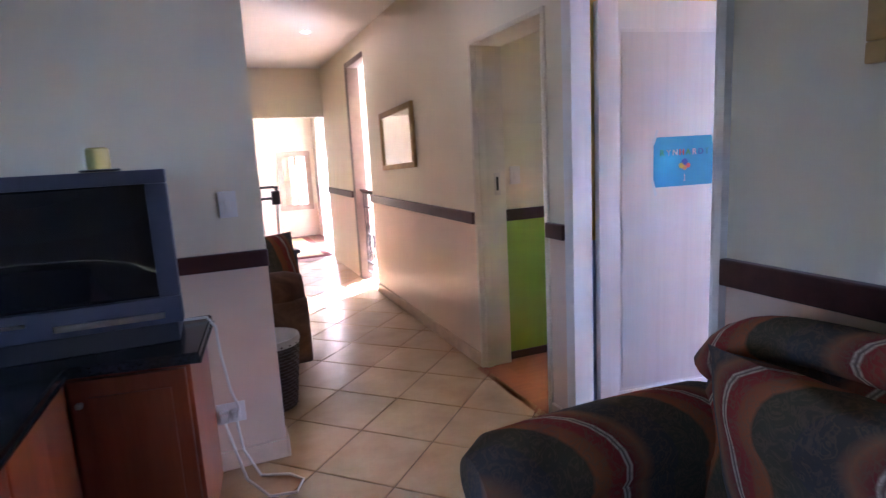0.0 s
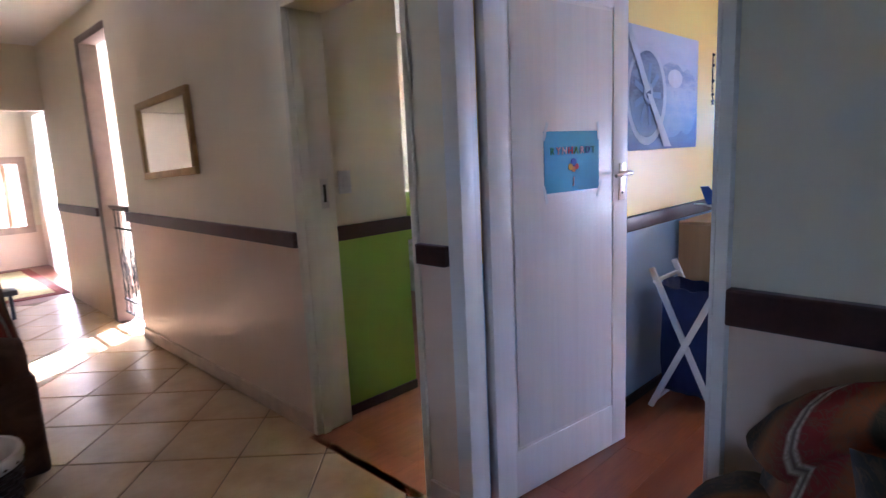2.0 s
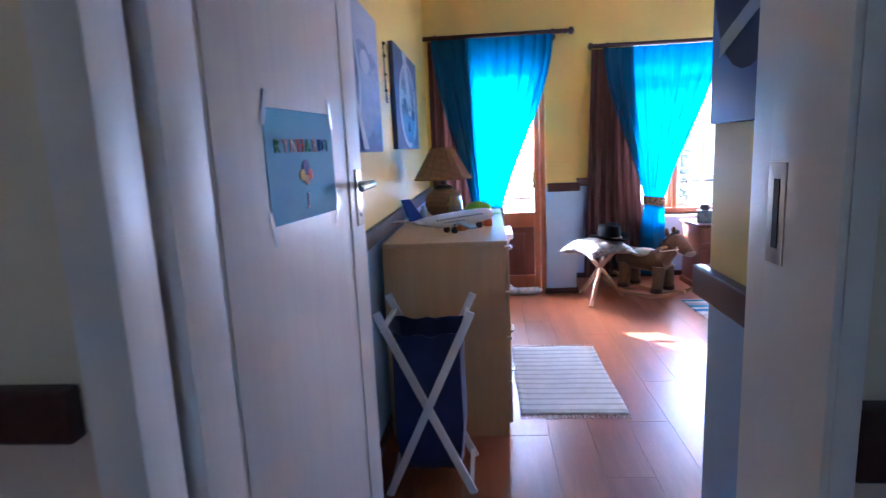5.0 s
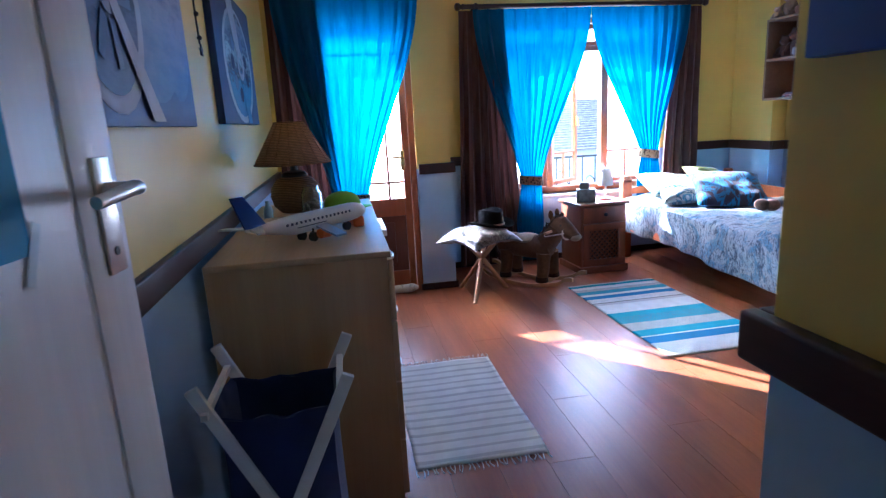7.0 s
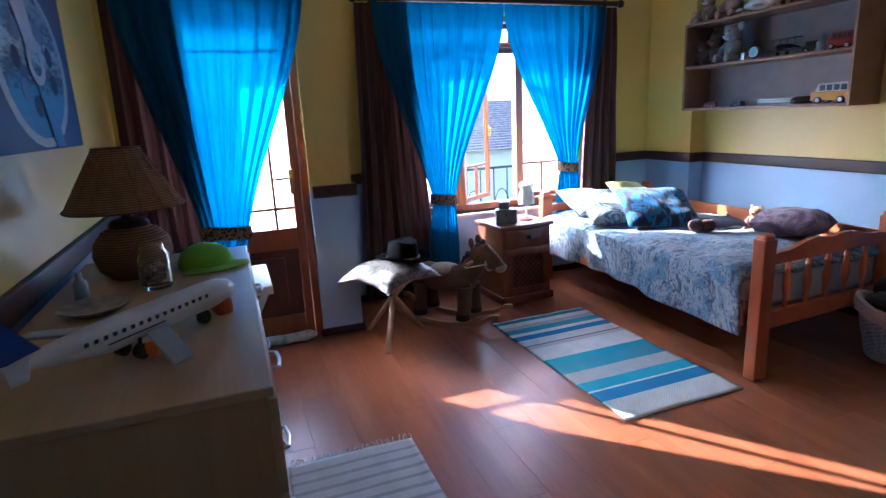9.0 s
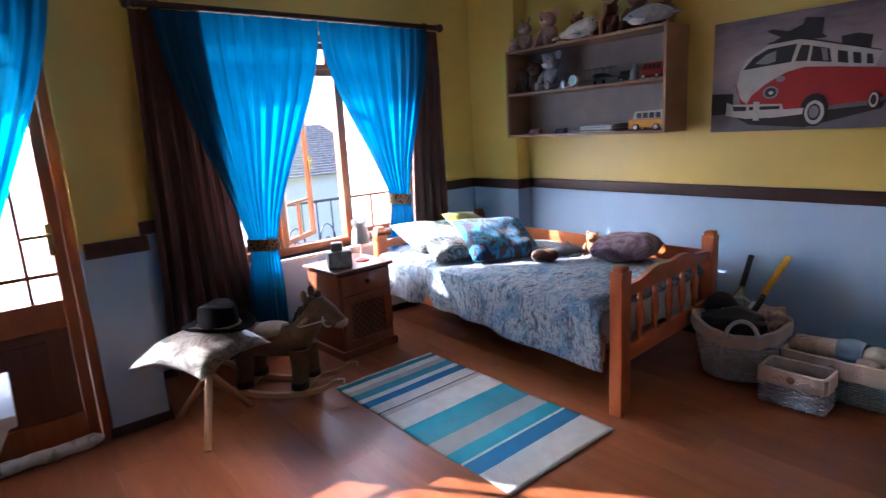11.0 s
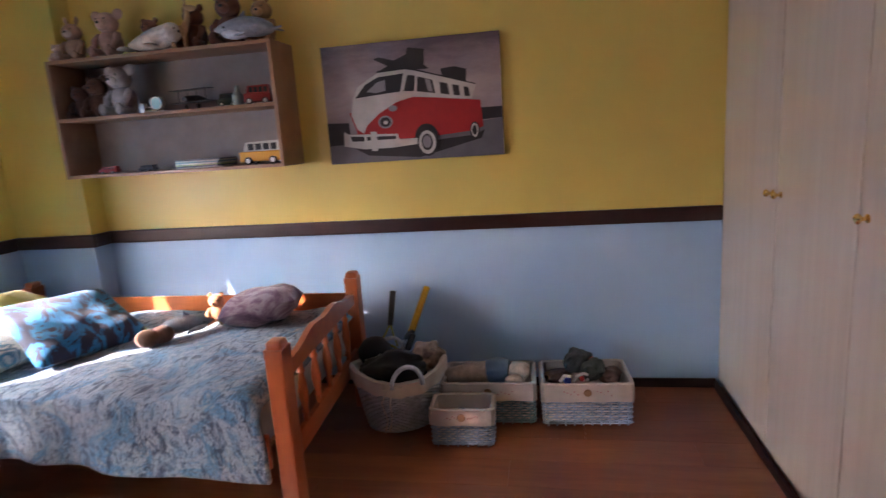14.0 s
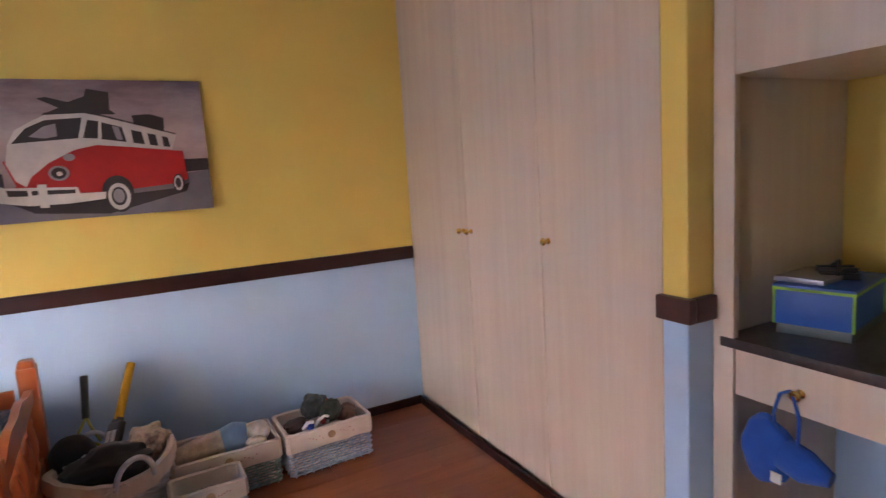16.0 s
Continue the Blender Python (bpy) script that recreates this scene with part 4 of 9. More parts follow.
def nightstand():
    n = thing("nightstand", "reddish wooden nightstand with a lattice door", "nightstand", (6.87, 0.215, 0), 3)
    w, d, h = 0.40, 0.38, 0.585
    bm = B()
    box(bm, -d / 2, d / 2, -w / 2, -w / 2 + 0.02, 0.05, h - 0.025, 0.003)
    box(bm, -d / 2, d / 2, w / 2 - 0.02, w / 2, 0.05, h - 0.025, 0.003)
    box(bm, d / 2 - 0.015, d / 2, -w / 2 + 0.02, w / 2 - 0.02, 0.05, h - 0.025)
    box(bm, -d / 2 + 0.003, d / 2 - 0.015, -w / 2 + 0.02, w / 2 - 0.02, 0.06, 0.08)
    box(bm, -d / 2 + 0.003, d / 2 - 0.015, -w / 2 + 0.02, w / 2 - 0.02, 0.40, 0.415)
    part("body", bm, NS_WOOD, n)
    bm = B()
    box(bm, -d / 2 - 0.025, d / 2 + 0.01, -w / 2 - 0.025, w / 2 + 0.025, h - 0.025, h, 0.008, seg=3)
    part("top", bm, NS_WOOD, n)
    bm = B()
    box(bm, -d / 2 - 0.02, d / 2 + 0.005, -w / 2 - 0.02, w / 2 + 0.02, 0.0, 0.055, 0.008, seg=3)
    part("plinth", bm, NS_WOOD, n)
    bm = B()
    box(bm, -d / 2 - 0.016, -d / 2 + 0.002, -w / 2 + 0.012, w / 2 - 0.012, 0.42, h - 0.035, 0.006)
    dr = part("drawer", bm, NS_WOOD, n)
    bm = B()
    lathe(bm, [(0.0, 0.0), (0.008, 0.0), (0.007, 0.01), (0.016, 0.018), (0.014, 0.028), (0.0, 0.032)], 14, pose(-d / 2 - 0.014, 0, 0.49, 0, -90, 0), close=False)
    part("knob", bm, BLACK_IRON, dr, "dark round knob")
    bm = B()
    for a, b, z0, z1 in ((-w / 2 + 0.012, w / 2 - 0.012, 0.06, 0.115), (-w / 2 + 0.012, w / 2 - 0.012, 0.355, 0.412), (-w / 2 + 0.012, -w / 2 + 0.07, 0.115, 0.355), (w / 2 - 0.07, w / 2 - 0.012, 0.115, 0.355)):
        box(bm, -d / 2 - 0.014, -d / 2 + 0.002, a, b, z0, z1, 0.003)
    dd = part("lattice_door", bm, NS_WOOD, n)
    bm = B()
    y0, y1, z0, z1 = -w / 2 + 0.07, w / 2 - 0.07, 0.115, 0.355
    step = 0.045
    for s in (1, -1):
        k = -8
        while k < 12:
            # diagonal strips clipped to the opening
            a0 = y0 + k * step
            pts = []
            for z in (z0, z1):
                y = a0 + (z - z0) if s > 0 else a0 + (z1 - z)
                pts.append((y, z))
            (ya, za), (yb, zb) = pts
            if ya != yb:
                def clip(y):
                    f = (y - ya) / (yb - ya)
                    return za + f * (zb - za)
                lo, hi = max(min(ya, yb), y0), min(max(ya, yb), y1)
                if hi - lo > 0.012:
                    bar(bm, (-d / 2 - 0.004 - 0.003 * s, lo, clip(lo)), (-d / 2 - 0.004 - 0.003 * s, hi, clip(hi)), 0.006, 0.014)
            k += 1
    part("lattice", bm, NS_WOOD, dd)
    # black sheet in place of the shaded inside of the cabinet
    bm = B()
    box(bm, -d / 2 + 0.006, -d / 2 + 0.009, y0, y1, z0, z1)
    part("lattice_back", bm, BLACK_PLASTIC, dd, "black sheet for the shade behind the lattice")


nightstand()
bm = B()
box(bm, -0.075, 0.075, -0.055, 0.055, 0, 0.105, 0.004)
boxx = solid("photo_box", bm, plain("grey_photo_card", (0.22, 0.26, 0.28), 0.5, vary=0.55, scale=22), "grey keepsake box printed with a photograph", "box", (6.80, 0.31, 0.5855), 70)
bm = B()
box(bm, -0.04, 0.04, -0.035, 0.035, 0, 0.055, 0.018, seg=4)
box(bm, -0.030, 0.030, -0.037, -0.034, 0.012, 0.043, 0.001)
solid("alarm_clock", bm, plain("grey_clock_plastic", (0.16, 0.17, 0.18), 0.4), "small grey alarm clock on the photo box", "clock", (6.81, 0.315, 0.6905), 60)


def figure_lamp():
    l = thing("bedside_lamp", "small bedside lamp with a white figure shade and red foot", "lamp", (6.83, 0.12, 0.5855))
    bm = B()
    lathe(bm, [(0.0, 0), (0.048, 0), (0.048, 0.008), (0.03, 0.016), (0.012, 0.02), (0.0, 0.02)], 20, close=False)
    part("base", bm, plain("red_lacquer", (0.35, 0.04, 0.03), 0.3), l, "round red foot")
    bm = B()
    rod(bm, (0, 0, 0.015), (0, 0, 0.16), 0.007)
    part("stem", bm, WHITE_PLASTIC, l)
    bm = B()
    lathe(bm, [(0.062, 0.12), (0.058, 0.18), (0.042, 0.24), (0.03, 0.26), (0.026, 0.258), (0.038, 0.236), (0.054, 0.18), (0.058, 0.12)], 20)
    ball(bm, (0.0, 0.035, 0.262), (0.012, 0.030, 0.030))
    ball(bm, (0.0, -0.035, 0.262), (0.012, 0.030, 0.030))
    part("shade", bm, cloth("white_lamp_cloth", [(0.3, (0.6, 0.6, 0.6)), (0.7, (0.75, 0.75, 0.74))], 8, 0.4), l, "white shade with two round ears")


figure_lamp()

# ---- rugs ----
def striped_cloth(name, stripes, axis, length, zig=True):
    """Woven stripes along an axis of the object, some of them with a herringbone weave."""
    m, nt, p = tree(name)
    tc = nt.nodes.new("ShaderNodeTexCoord").outputs["Object"]
    sep = nt.nodes.new("ShaderNodeSeparateXYZ")
    nt.links.new(tc, sep.inputs[0])
    along = sep.outputs["XYZ".index(axis)]
    across = sep.outputs["XYZ".index("Y" if axis == "X" else "X")]
    div = node(nt, "ShaderNodeMath")
    div.operation = "DIVIDE"
    div.inputs[1].default_value = length
    nt.links.new(along, div.inputs[0])
    r = nt.nodes.new("ShaderNodeValToRGB")
    r.color_ramp.interpolation = "CONSTANT"
    h = nt.nodes.new("ShaderNodeValToRGB")
    h.color_ramp.interpolation = "CONSTANT"
    for rr, key in ((r, 1), (h, 2)):
        while len(rr.color_ramp.elements) < len(stripes):
            rr.color_ramp.elements.new(0.5)
        for e, s in zip(rr.color_ramp.elements, stripes):
            e.position = s[0]
            e.color = (*s[1], 1) if key == 1 else (s[2], s[2], s[2], 1)
        nt.links.new(div.outputs[0], rr.inputs["Fac"])
    # zigzag: triangle wave across, added to along
    tri = node(nt, "ShaderNodeMath")
    tri.operation = "PINGPONG"
    tri.inputs[1].default_value = 0.045
    nt.links.new(across, tri.inputs[0])
    add = node(nt, "ShaderNodeMath")
    add.operation = "ADD"
    nt.links.new(tri.outputs[0], add.inputs[0])
    nt.links.new(along, add.inputs[1])
    mul = node(nt, "ShaderNodeMath")
    mul.operation = "MULTIPLY"
    mul.inputs[1].default_value = 2 * math.pi / 0.011
    nt.links.new(add.outputs[0], mul.inputs[0])
    sn = node(nt, "ShaderNodeMath")
    sn.operation = "SINE"
    nt.links.new(mul.outputs[0], sn.inputs[0])
    line = ramp(nt, sn.outputs[0], [(0.45, (0, 0, 0)), (0.6, (1, 1, 1))])
    fac = mix(nt, 1.0, h.outputs["Color"], line, "MULTIPLY")
    c = mix(nt, fac, r.outputs["Color"], (0.10, 0.17, 0.22))
    tone = ramp(nt, noise_fac(nt, tc, 14, 5), [(0.3, (0.88, 0.88, 0.88)), (0.7, (1.05, 1.05, 1.05))])
    c = mix(nt, 1.0, c, tone, "MULTIPLY")
    nt.links.new(c, p.inputs["Base Color"])
    p.inputs["Roughness"].default_value = 0.95
    w = node(nt, "ShaderNodeTexNoise", Scale=260.0, Detail=2)
    nt.links.new(tc, w.inputs["Vector"])
    bump(nt, p, w.outputs["Fac"], 0.5, 0.002)
    return m


WHT, TEAL, DBLUE, GREY_W, BRN = (0.62, 0.62, 0.60), (0.02, 0.30, 0.42), (0.01, 0.16, 0.36), (0.45, 0.44, 0.42), (0.10, 0.07, 0.07)
BLUE_RUG = striped_cloth("blue_striped_weave", [(0.0, WHT, 0.5), (0.13, DBLUE, 0), (0.20, WHT, 0), (0.212, TEAL, 0), (0.28, GREY_W, 0.6), (0.37, TEAL, 0.9), (0.46, TEAL, 0), (0.515, WHT, 0), (0.635, GREY_W, 0), (0.665, BRN, 0), (0.675, WHT, 0.4), (0.735, DBLUE, 0), (0.785, WHT, 0), (0.815, TEAL, 0.8), (0.865, GREY_W, 0.5), (0.905, WHT, 0), (0.945, (0.01, 0.25, 0.32), 0), (0.975, WHT, 0)], "X", 1.38)


def rug(name, label, at, turn, w, d, material, fringe=0, seed=1):
    def f(u, v):
        x, y = w * u, d * v
        z = 0.006 + 0.004 * abs(noise.noise((x * 3 + seed, y * 3, 0))) + (0.006 * max(0, noise.noise((x * 2, y * 9, seed))) if min(u, 1 - u, v, 1 - v) < 0.04 else 0)
        wob = 0.012 * noise.noise((x * 2.2 + seed, 0.3, 0))
        return (x + 0.008 * noise.noise((0.3, y * 3, seed)), y + wob, z)

    bm = sheet(B(), f, 50, 30)
    r = thing(name, label, "rug", at, turn)
    ob = part("weave", bm, material, r)
    md = ob.modifiers.new("thick", "SOLIDIFY")
    md.thickness, md.offset = 0.006, -1
    if fringe:
        rnd = random.Random(seed)
        for x0, s in ((0, -1), (w, 1)):
            bm = B()
            for k in range(fringe):
                y = d * (k + 0.5) / fringe + rnd.uniform(-0.004, 0.004)
                x1 = x0 + s * rnd.uniform(0.035, 0.05)
                tube(bm, [(x0, y, 0.006), ((x0 + x1) / 2, y + rnd.uniform(-0.005, 0.005), 0.007), (x1, y + rnd.uniform(-0.012, 0.012), 0.004)], [0.0028, 0.0022, 0.003], 5)
            part("fringe", bm, plain("white_cotton_fringe", (0.6, 0.59, 0.57), 0.95), r, "knotted white cotton fringe")
    return r


rug("rug", "turquoise, blue and white striped woven rug on the laminate", (4.985, -0.055, 0), 0.6, 1.37, 0.70, BLUE_RUG)
pale = [(0.0, (0.50, 0.51, 0.51), 0)]
k = 0.03
while k < 0.98 and len(pale) < 30:
    pale.append((k, (0.36, 0.37, 0.38), 0))
    pale.append((k + 0.022, (0.56, 0.57, 0.57), 0))
    k += 0.069
WHITE_RUG = striped_cloth("white_striped_weave", pale, "X", 0.95)
rug("rug", "off-white cotton rug with faint stripes and a fringe", (4.30, 1.572, 0), -0.4, 0.96, 0.53, WHITE_RUG, 30, 4)


# ---- dresser and what stands on it ----
def dresser():
    d = thing("chest_of_drawers", "tall beech chest of drawers against the wall", "chest of drawers", (4.09, 2.150, 0))
    W, D, H = 1.33, 0.555, 0.92
    bm = B()
    box(bm, 0.004, 0.022, 0.012, D, 0.0, H - 0.020, 0.0015)
    box(bm, W - 0.022, W - 0.004, 0.012, D, 0.0, H - 0.020, 0.0015)
    box(bm, 0.022, W - 0.022, D - 0.012, D, 0.02, H - 0.02)
    box(bm, 0.022, W - 0.022, 0.03, D - 0.012, 0.0, 0.06)
    part("body", bm, wood("beech_side", (0.46, 0.275, 0.12), (0.57, 0.37, 0.18), "z", 0.42, 20, 3, streak=0.88), d)
    bm = B()
    box(bm, 0, W, 0, D, H - 0.020, H, 0.004, seg=3)
    part("top", bm, BEECH, d, "beech board top with a rounded edge")
    zs = [0.065, 0.27, 0.48, 0.69, H - 0.026]
    for a, b in ((0.008, W / 2 - 0.002), (W / 2 + 0.002, W - 0.008)):
        for z0, z1 in zip(zs, zs[1:]):
            bm = B()
            box(bm, a, b, -0.006, 0.012, z0 + 0.002, z1 - 0.002, 0.003)
            box(bm, a + 0.02, b - 0.02, 0.012, D - 0.05, z0 + 0.02, z1 - 0.03)
            dr = part("drawer", bm, BEECH, d)
            bm = B()
            c = (a + b) / 2
            zc = (z0 + z1) / 2 + 0.04
            tube(bm, [(c - 0.05, -0.005, zc), (c - 0.047, -0.026, zc), (c, -0.031, zc), (c + 0.047, -0.026, zc), (c + 0.05, -0.005, zc)], 0.005)
            part("pull", bm, CHROME, dr, "small metal pull")


dresser()


def wicker(name, dark, light, scale=70.0, rough=0.75, axis=2):
    m, nt, p = tree(name)
    tc = nt.nodes.new("ShaderNodeTexCoord").outputs["Object"]
    w = node(nt, "ShaderNodeTexWave", Scale=scale, Distortion=0.6, Detail=1.0)
    w.bands_direction = "XYZ"[axis]
    nt.links.new(tc, w.inputs["Vector"])
    f = noise_fac(nt, tc, 60, 3)
    c = ramp(nt, w.outputs["Fac"], [(0.1, dark), (0.6, light)])
    c = mix(nt, ramp(nt, f, [(0.4, (0, 0, 0)), (0.75, (0.6, 0.6, 0.6))]), c, dark)
    nt.links.new(c, p.inputs["Base Color"])
    p.inputs["Roughness"].default_value = rough
    bump(nt, p, w.outputs["Fac"], 0.5, 0.003)
    return m


CANE = wicker("brown_cane", (0.10, 0.045, 0.020), (0.34, 0.17, 0.075), 42)


def table_lamp():
    l = thing("table_lamp", "cane table lamp with a woven conical shade", "lamp", (5.14, 2.50, 0.9205))
    bm = B()
    prof = [(0.075, 0.0), (0.105, 0.03), (0.118, 0.075), (0.112, 0.115), (0.085, 0.15), (0.055, 0.165)]
    lathe(bm, prof, 28)
    part("base", bm, CANE, l, "round woven cane base")
    bm = B()
    lathe(bm, [(0.058, 0.160), (0.060, 0.172), (0.050, 0.185), (0.018, 0.192), (0.014, 0.24)], 20)
    part("neck", bm, BLACK_PLASTIC, l, "dark turned neck")
    bm = B()
    n = 15
    outer = [(0.172 - 0.107 * k / n + 0.0028 * (k % 2), 0.225 + 0.185 * k / n) for k in range(n + 1)]
    inner = [(r - 0.006, z) for r, z in reversed(outer)]
    lathe(bm, outer + inner + outer[:1], 40, close=False)
    sh = part("shade", bm, wicker("cane_shade", (0.16, 0.075, 0.030), (0.40, 0.21, 0.10), 46), l, "brown woven cane shade")
    bm = B()
    for k in range(16):
        a = 2 * math.pi * k / 16
        rod(bm, (0.1735 * math.cos(a), 0.1735 * math.sin(a), 0.227), (0.068 * math.cos(a), 0.068 * math.sin(a), 0.410), 0.0022, seg=6)
    tube(bm, [(0.173 * math.cos(2 * math.pi * k / 32), 0.173 * math.sin(2 * math.pi * k / 32), 0.226) for k in range(32)], 0.005, 6, True)
    tube(bm, [(0.067 * math.cos(2 * math.pi * k / 24), 0.067 * math.sin(2 * math.pi * k / 24), 0.411) for k in range(24)], 0.004, 6, True)
    part("ribs", bm, CANE, sh)


table_lamp()


def toy_plane():
    """A white airliner with a blue tail, nose towards the window."""
    a = thing("toy_airliner", "white toy airliner with a blue tail and clear wing", "toy plane", (4.38, 2.40, 0.9205), -42)
    a.scale = (0.92, 0.92, 0.92)
    PW = plain("white_toy_plastic", (0.72, 0.73, 0.75), 0.28, vary=0.02)
    bm = B()
    n = 26
    pts, rs = [], []
    for k in range(n + 1):
        u = k / n
        x = -0.30 + 0.62 * u
        r = 0.037 * min(1.0, (u / 0.34) ** 0.7 if u < 0.34 else 1.0) * (math.sqrt(max(0.0, 1 - ((u - 0.82) / 0.18) ** 2)) if u > 0.82 else 1.0)
        pts.append((x, 0, 0.072 + (0.016 * (1 - u / 0.34) if u < 0.34 else 0)))
        rs.append(max(r, 0.003))
    tube(bm, pts, rs, 20)
    part("fuselage", bm, PW, a)
    bm = B()
    for s in (1, -1):
        prism(bm, [(0.06, s * 0.025), (0.00, s * 0.025), (-0.12, s * 0.24), (-0.075, s * 0.245)], 0.050, 0.057)
    part("wings", bm, plain("grey_toy_plastic", (0.42, 0.46, 0.52), 0.3), a, "grey swept wings")
    bm = B()
    prism(bm, [(-0.20, 0.085), (-0.30, 0.095), (-0.345, 0.205), (-0.295, 0.205)], -0.004, 0.004, pose(0, 0, 0, 90, 0, 0))
    part("tail_fin", bm, plain("blue_toy_plastic", (0.01, 0.05, 0.28), 0.3), a, "blue tail fin")
    bm = B()
    for s in (1, -1):
        prism(bm, [(-0.24, s * 0.01), (-0.29, s * 0.01), (-0.33, s * 0.10), (-0.30, s * 0.10)], 0.088, 0.094)
    part("tailplane", bm, PW, a)
    for y in (-0.085, 0.085):
        bm = B()
        lathe(bm, [(0.010, 0), (0.018, 0.004), (0.020, 0.045), (0.013, 0.075)], 16, pose(-0.045, y, 0.036, 0, 90, 0))
        part("engine", bm, plain("orange_toy_plastic", (0.75, 0.17, 0.02), 0.35) if y < 0 else PW, a)
    for x, y in ((0.20, 0), (-0.02, 0.03), (-0.02, -0.03)):
        bm = B()
        rod(bm, (x, y, 0.05), (x, y, 0.018), 0.004)
        lathe(bm, [(0.006, -0.008), (0.018, -0.008), (0.018, 0.008), (0.006, 0.008)], 16, pose(x, y, 0.018, 90, 0, 0))
        part("wheel", bm, BLACK_PLASTIC, a, "black wheel")
    bm = B()
    for s in (1, -1):
        for k in range(16):
            x = -0.15 + k * 0.022
            box(bm, x, x + 0.009, s * 0.0355 - 0.001, s * 0.0355 + 0.001, 0.078, 0.087)
        box(bm, -0.10, 0.05, s * 0.0372 - 0.0006, s * 0.0372 + 0.0006, 0.064, 0.067)
    part("cabin_windows", bm, plain("dark_blue_print", (0.03, 0.05, 0.12), 0.4), a)


toy_plane()
# orange block, jar, cap, papers
bm = B()
box(bm, -0.045, 0.045, -0.022, 0.022, 0, 0.042, 0.012, seg=3)
solid("toy_block", bm, plain("orange_plastic", (0.72, 0.16, 0.02), 0.35), "small bright orange plastic toy on the dresser", "toy", (4.60, 2.24, 0.9205), 15)
j = thing("glass_jar", "clear glass jar of pebbles on the dresser", "jar", (4.93, 2.42, 0.9205))
bm = B()
lathe(bm, [(0.0, 0.002), (0.042, 0.002), (0.045, 0.01), (0.045, 0.10), (0.034, 0.118), (0.034, 0.135), (0.031, 0.135), (0.031, 0.116), (0.042, 0.098), (0.042, 0.012), (0.0, 0.008)], 24, close=False)
part("glass_body", bm, GLASS, j).visible_shadow = False
bm = B()
rnd = random.Random(2)
for k in range(26):
    ball(bm, (rnd.uniform(-0.026, 0.026), rnd.uniform(-0.026, 0.026), 0.02 + 0.05 * rnd.random()), rnd.uniform(0.008, 0.012), 8)
part("pebbles", bm, plain("brown_pebbles", (0.22, 0.15, 0.10), 0.6, vary=0.5, scale=30), j, "brown pebbles inside")


def cap():
    c = thing("cap", "lime green baseball cap on the dresser", "cap", (5.16, 2.29, 0.9205), 210)
    c.scale = (1.0, 1.0, 0.72)
    G = cloth("lime_cap_cloth", [(0.3, (0.22, 0.50, 0.02)), (0.7, (0.30, 0.62, 0.04))], 6)
    bm = B()
    lathe(bm, [(0.088, 0.0), (0.088, 0.03), (0.078, 0.065), (0.052, 0.092), (0.02, 0.104), (0.0, 0.105)], 26, close=False)
    part("crown", bm, G, c)
    bm = B()

    def f(u, v):
        a = (u - 0.5) * 2.1
        r = 0.085 + 0.075 * v * math.cos(a * 0.75)
        return (r * math.cos(a), r * math.sin(a), 0.012 - 0.01 * v + 0.012 * math.cos(a * 1.4) * v)

    sheet(bm, f, 18, 6)
    ob = part("peak", bm, G, c)
    md = ob.modifiers.new("thick", "SOLIDIFY")
    md.thickness = 0.004
    bm = B()
    ball(bm, (0, 0, 0.106), (0.008, 0.008, 0.005), 10)
    part("button", bm, G, c)


cap()
bm = B()
lathe(bm, [(0.0, 0), (0.018, 0), (0.02, 0.006), (0.018, 0.06), (0.009, 0.072), (0.009, 0.09), (0.0, 0.092)], 16, close=False)
solid("spray_bottle", bm, plain("pale_blue_plastic", (0.30, 0.48, 0.60), 0.35), "small pale blue plastic bottle on the dresser", "bottle", (4.86, 2.60, 0.9205))
bm = B()
lathe(bm, [(0.0, 0.0), (0.05, 0.0), (0.085, 0.018), (0.088, 0.022), (0.082, 0.022), (0.05, 0.006), (0.0, 0.005)], 28, close=False)
solid("trinket_dish", bm, plain("stone_dish", (0.35, 0.30, 0.25), 0.6, vary=0.4, scale=30), "shallow stone dish with trinkets on the dresser", "dish", (4.75, 2.55, 0.9205))


# white folding table at the dresser's end
def side_table():
    t = thing("folding_table", "white folding side table beside the dresser", "table", (5.58, 2.27, 0))
    bm = B()
    box(bm, -0.20, 0.20, -0.20, 0.25, 0.715, 0.75, 0.005)
    part("tabletop", bm, WHITE_PAINT, t)
    for x in (-0.15, 0.15):
        for y0, y1 in ((-0.17, 0.20), (0.20, -0.17)):
            bm = B()
            off = 0.012 if y0 < 0 else -0.012
            bar(bm, (x + off, y0, 0.0), (x + off, y1, 0.715), 0.020, 0.028, 0.003)
            part("leg", bm, WHITE_PAINT, t)
    return t


side_table()


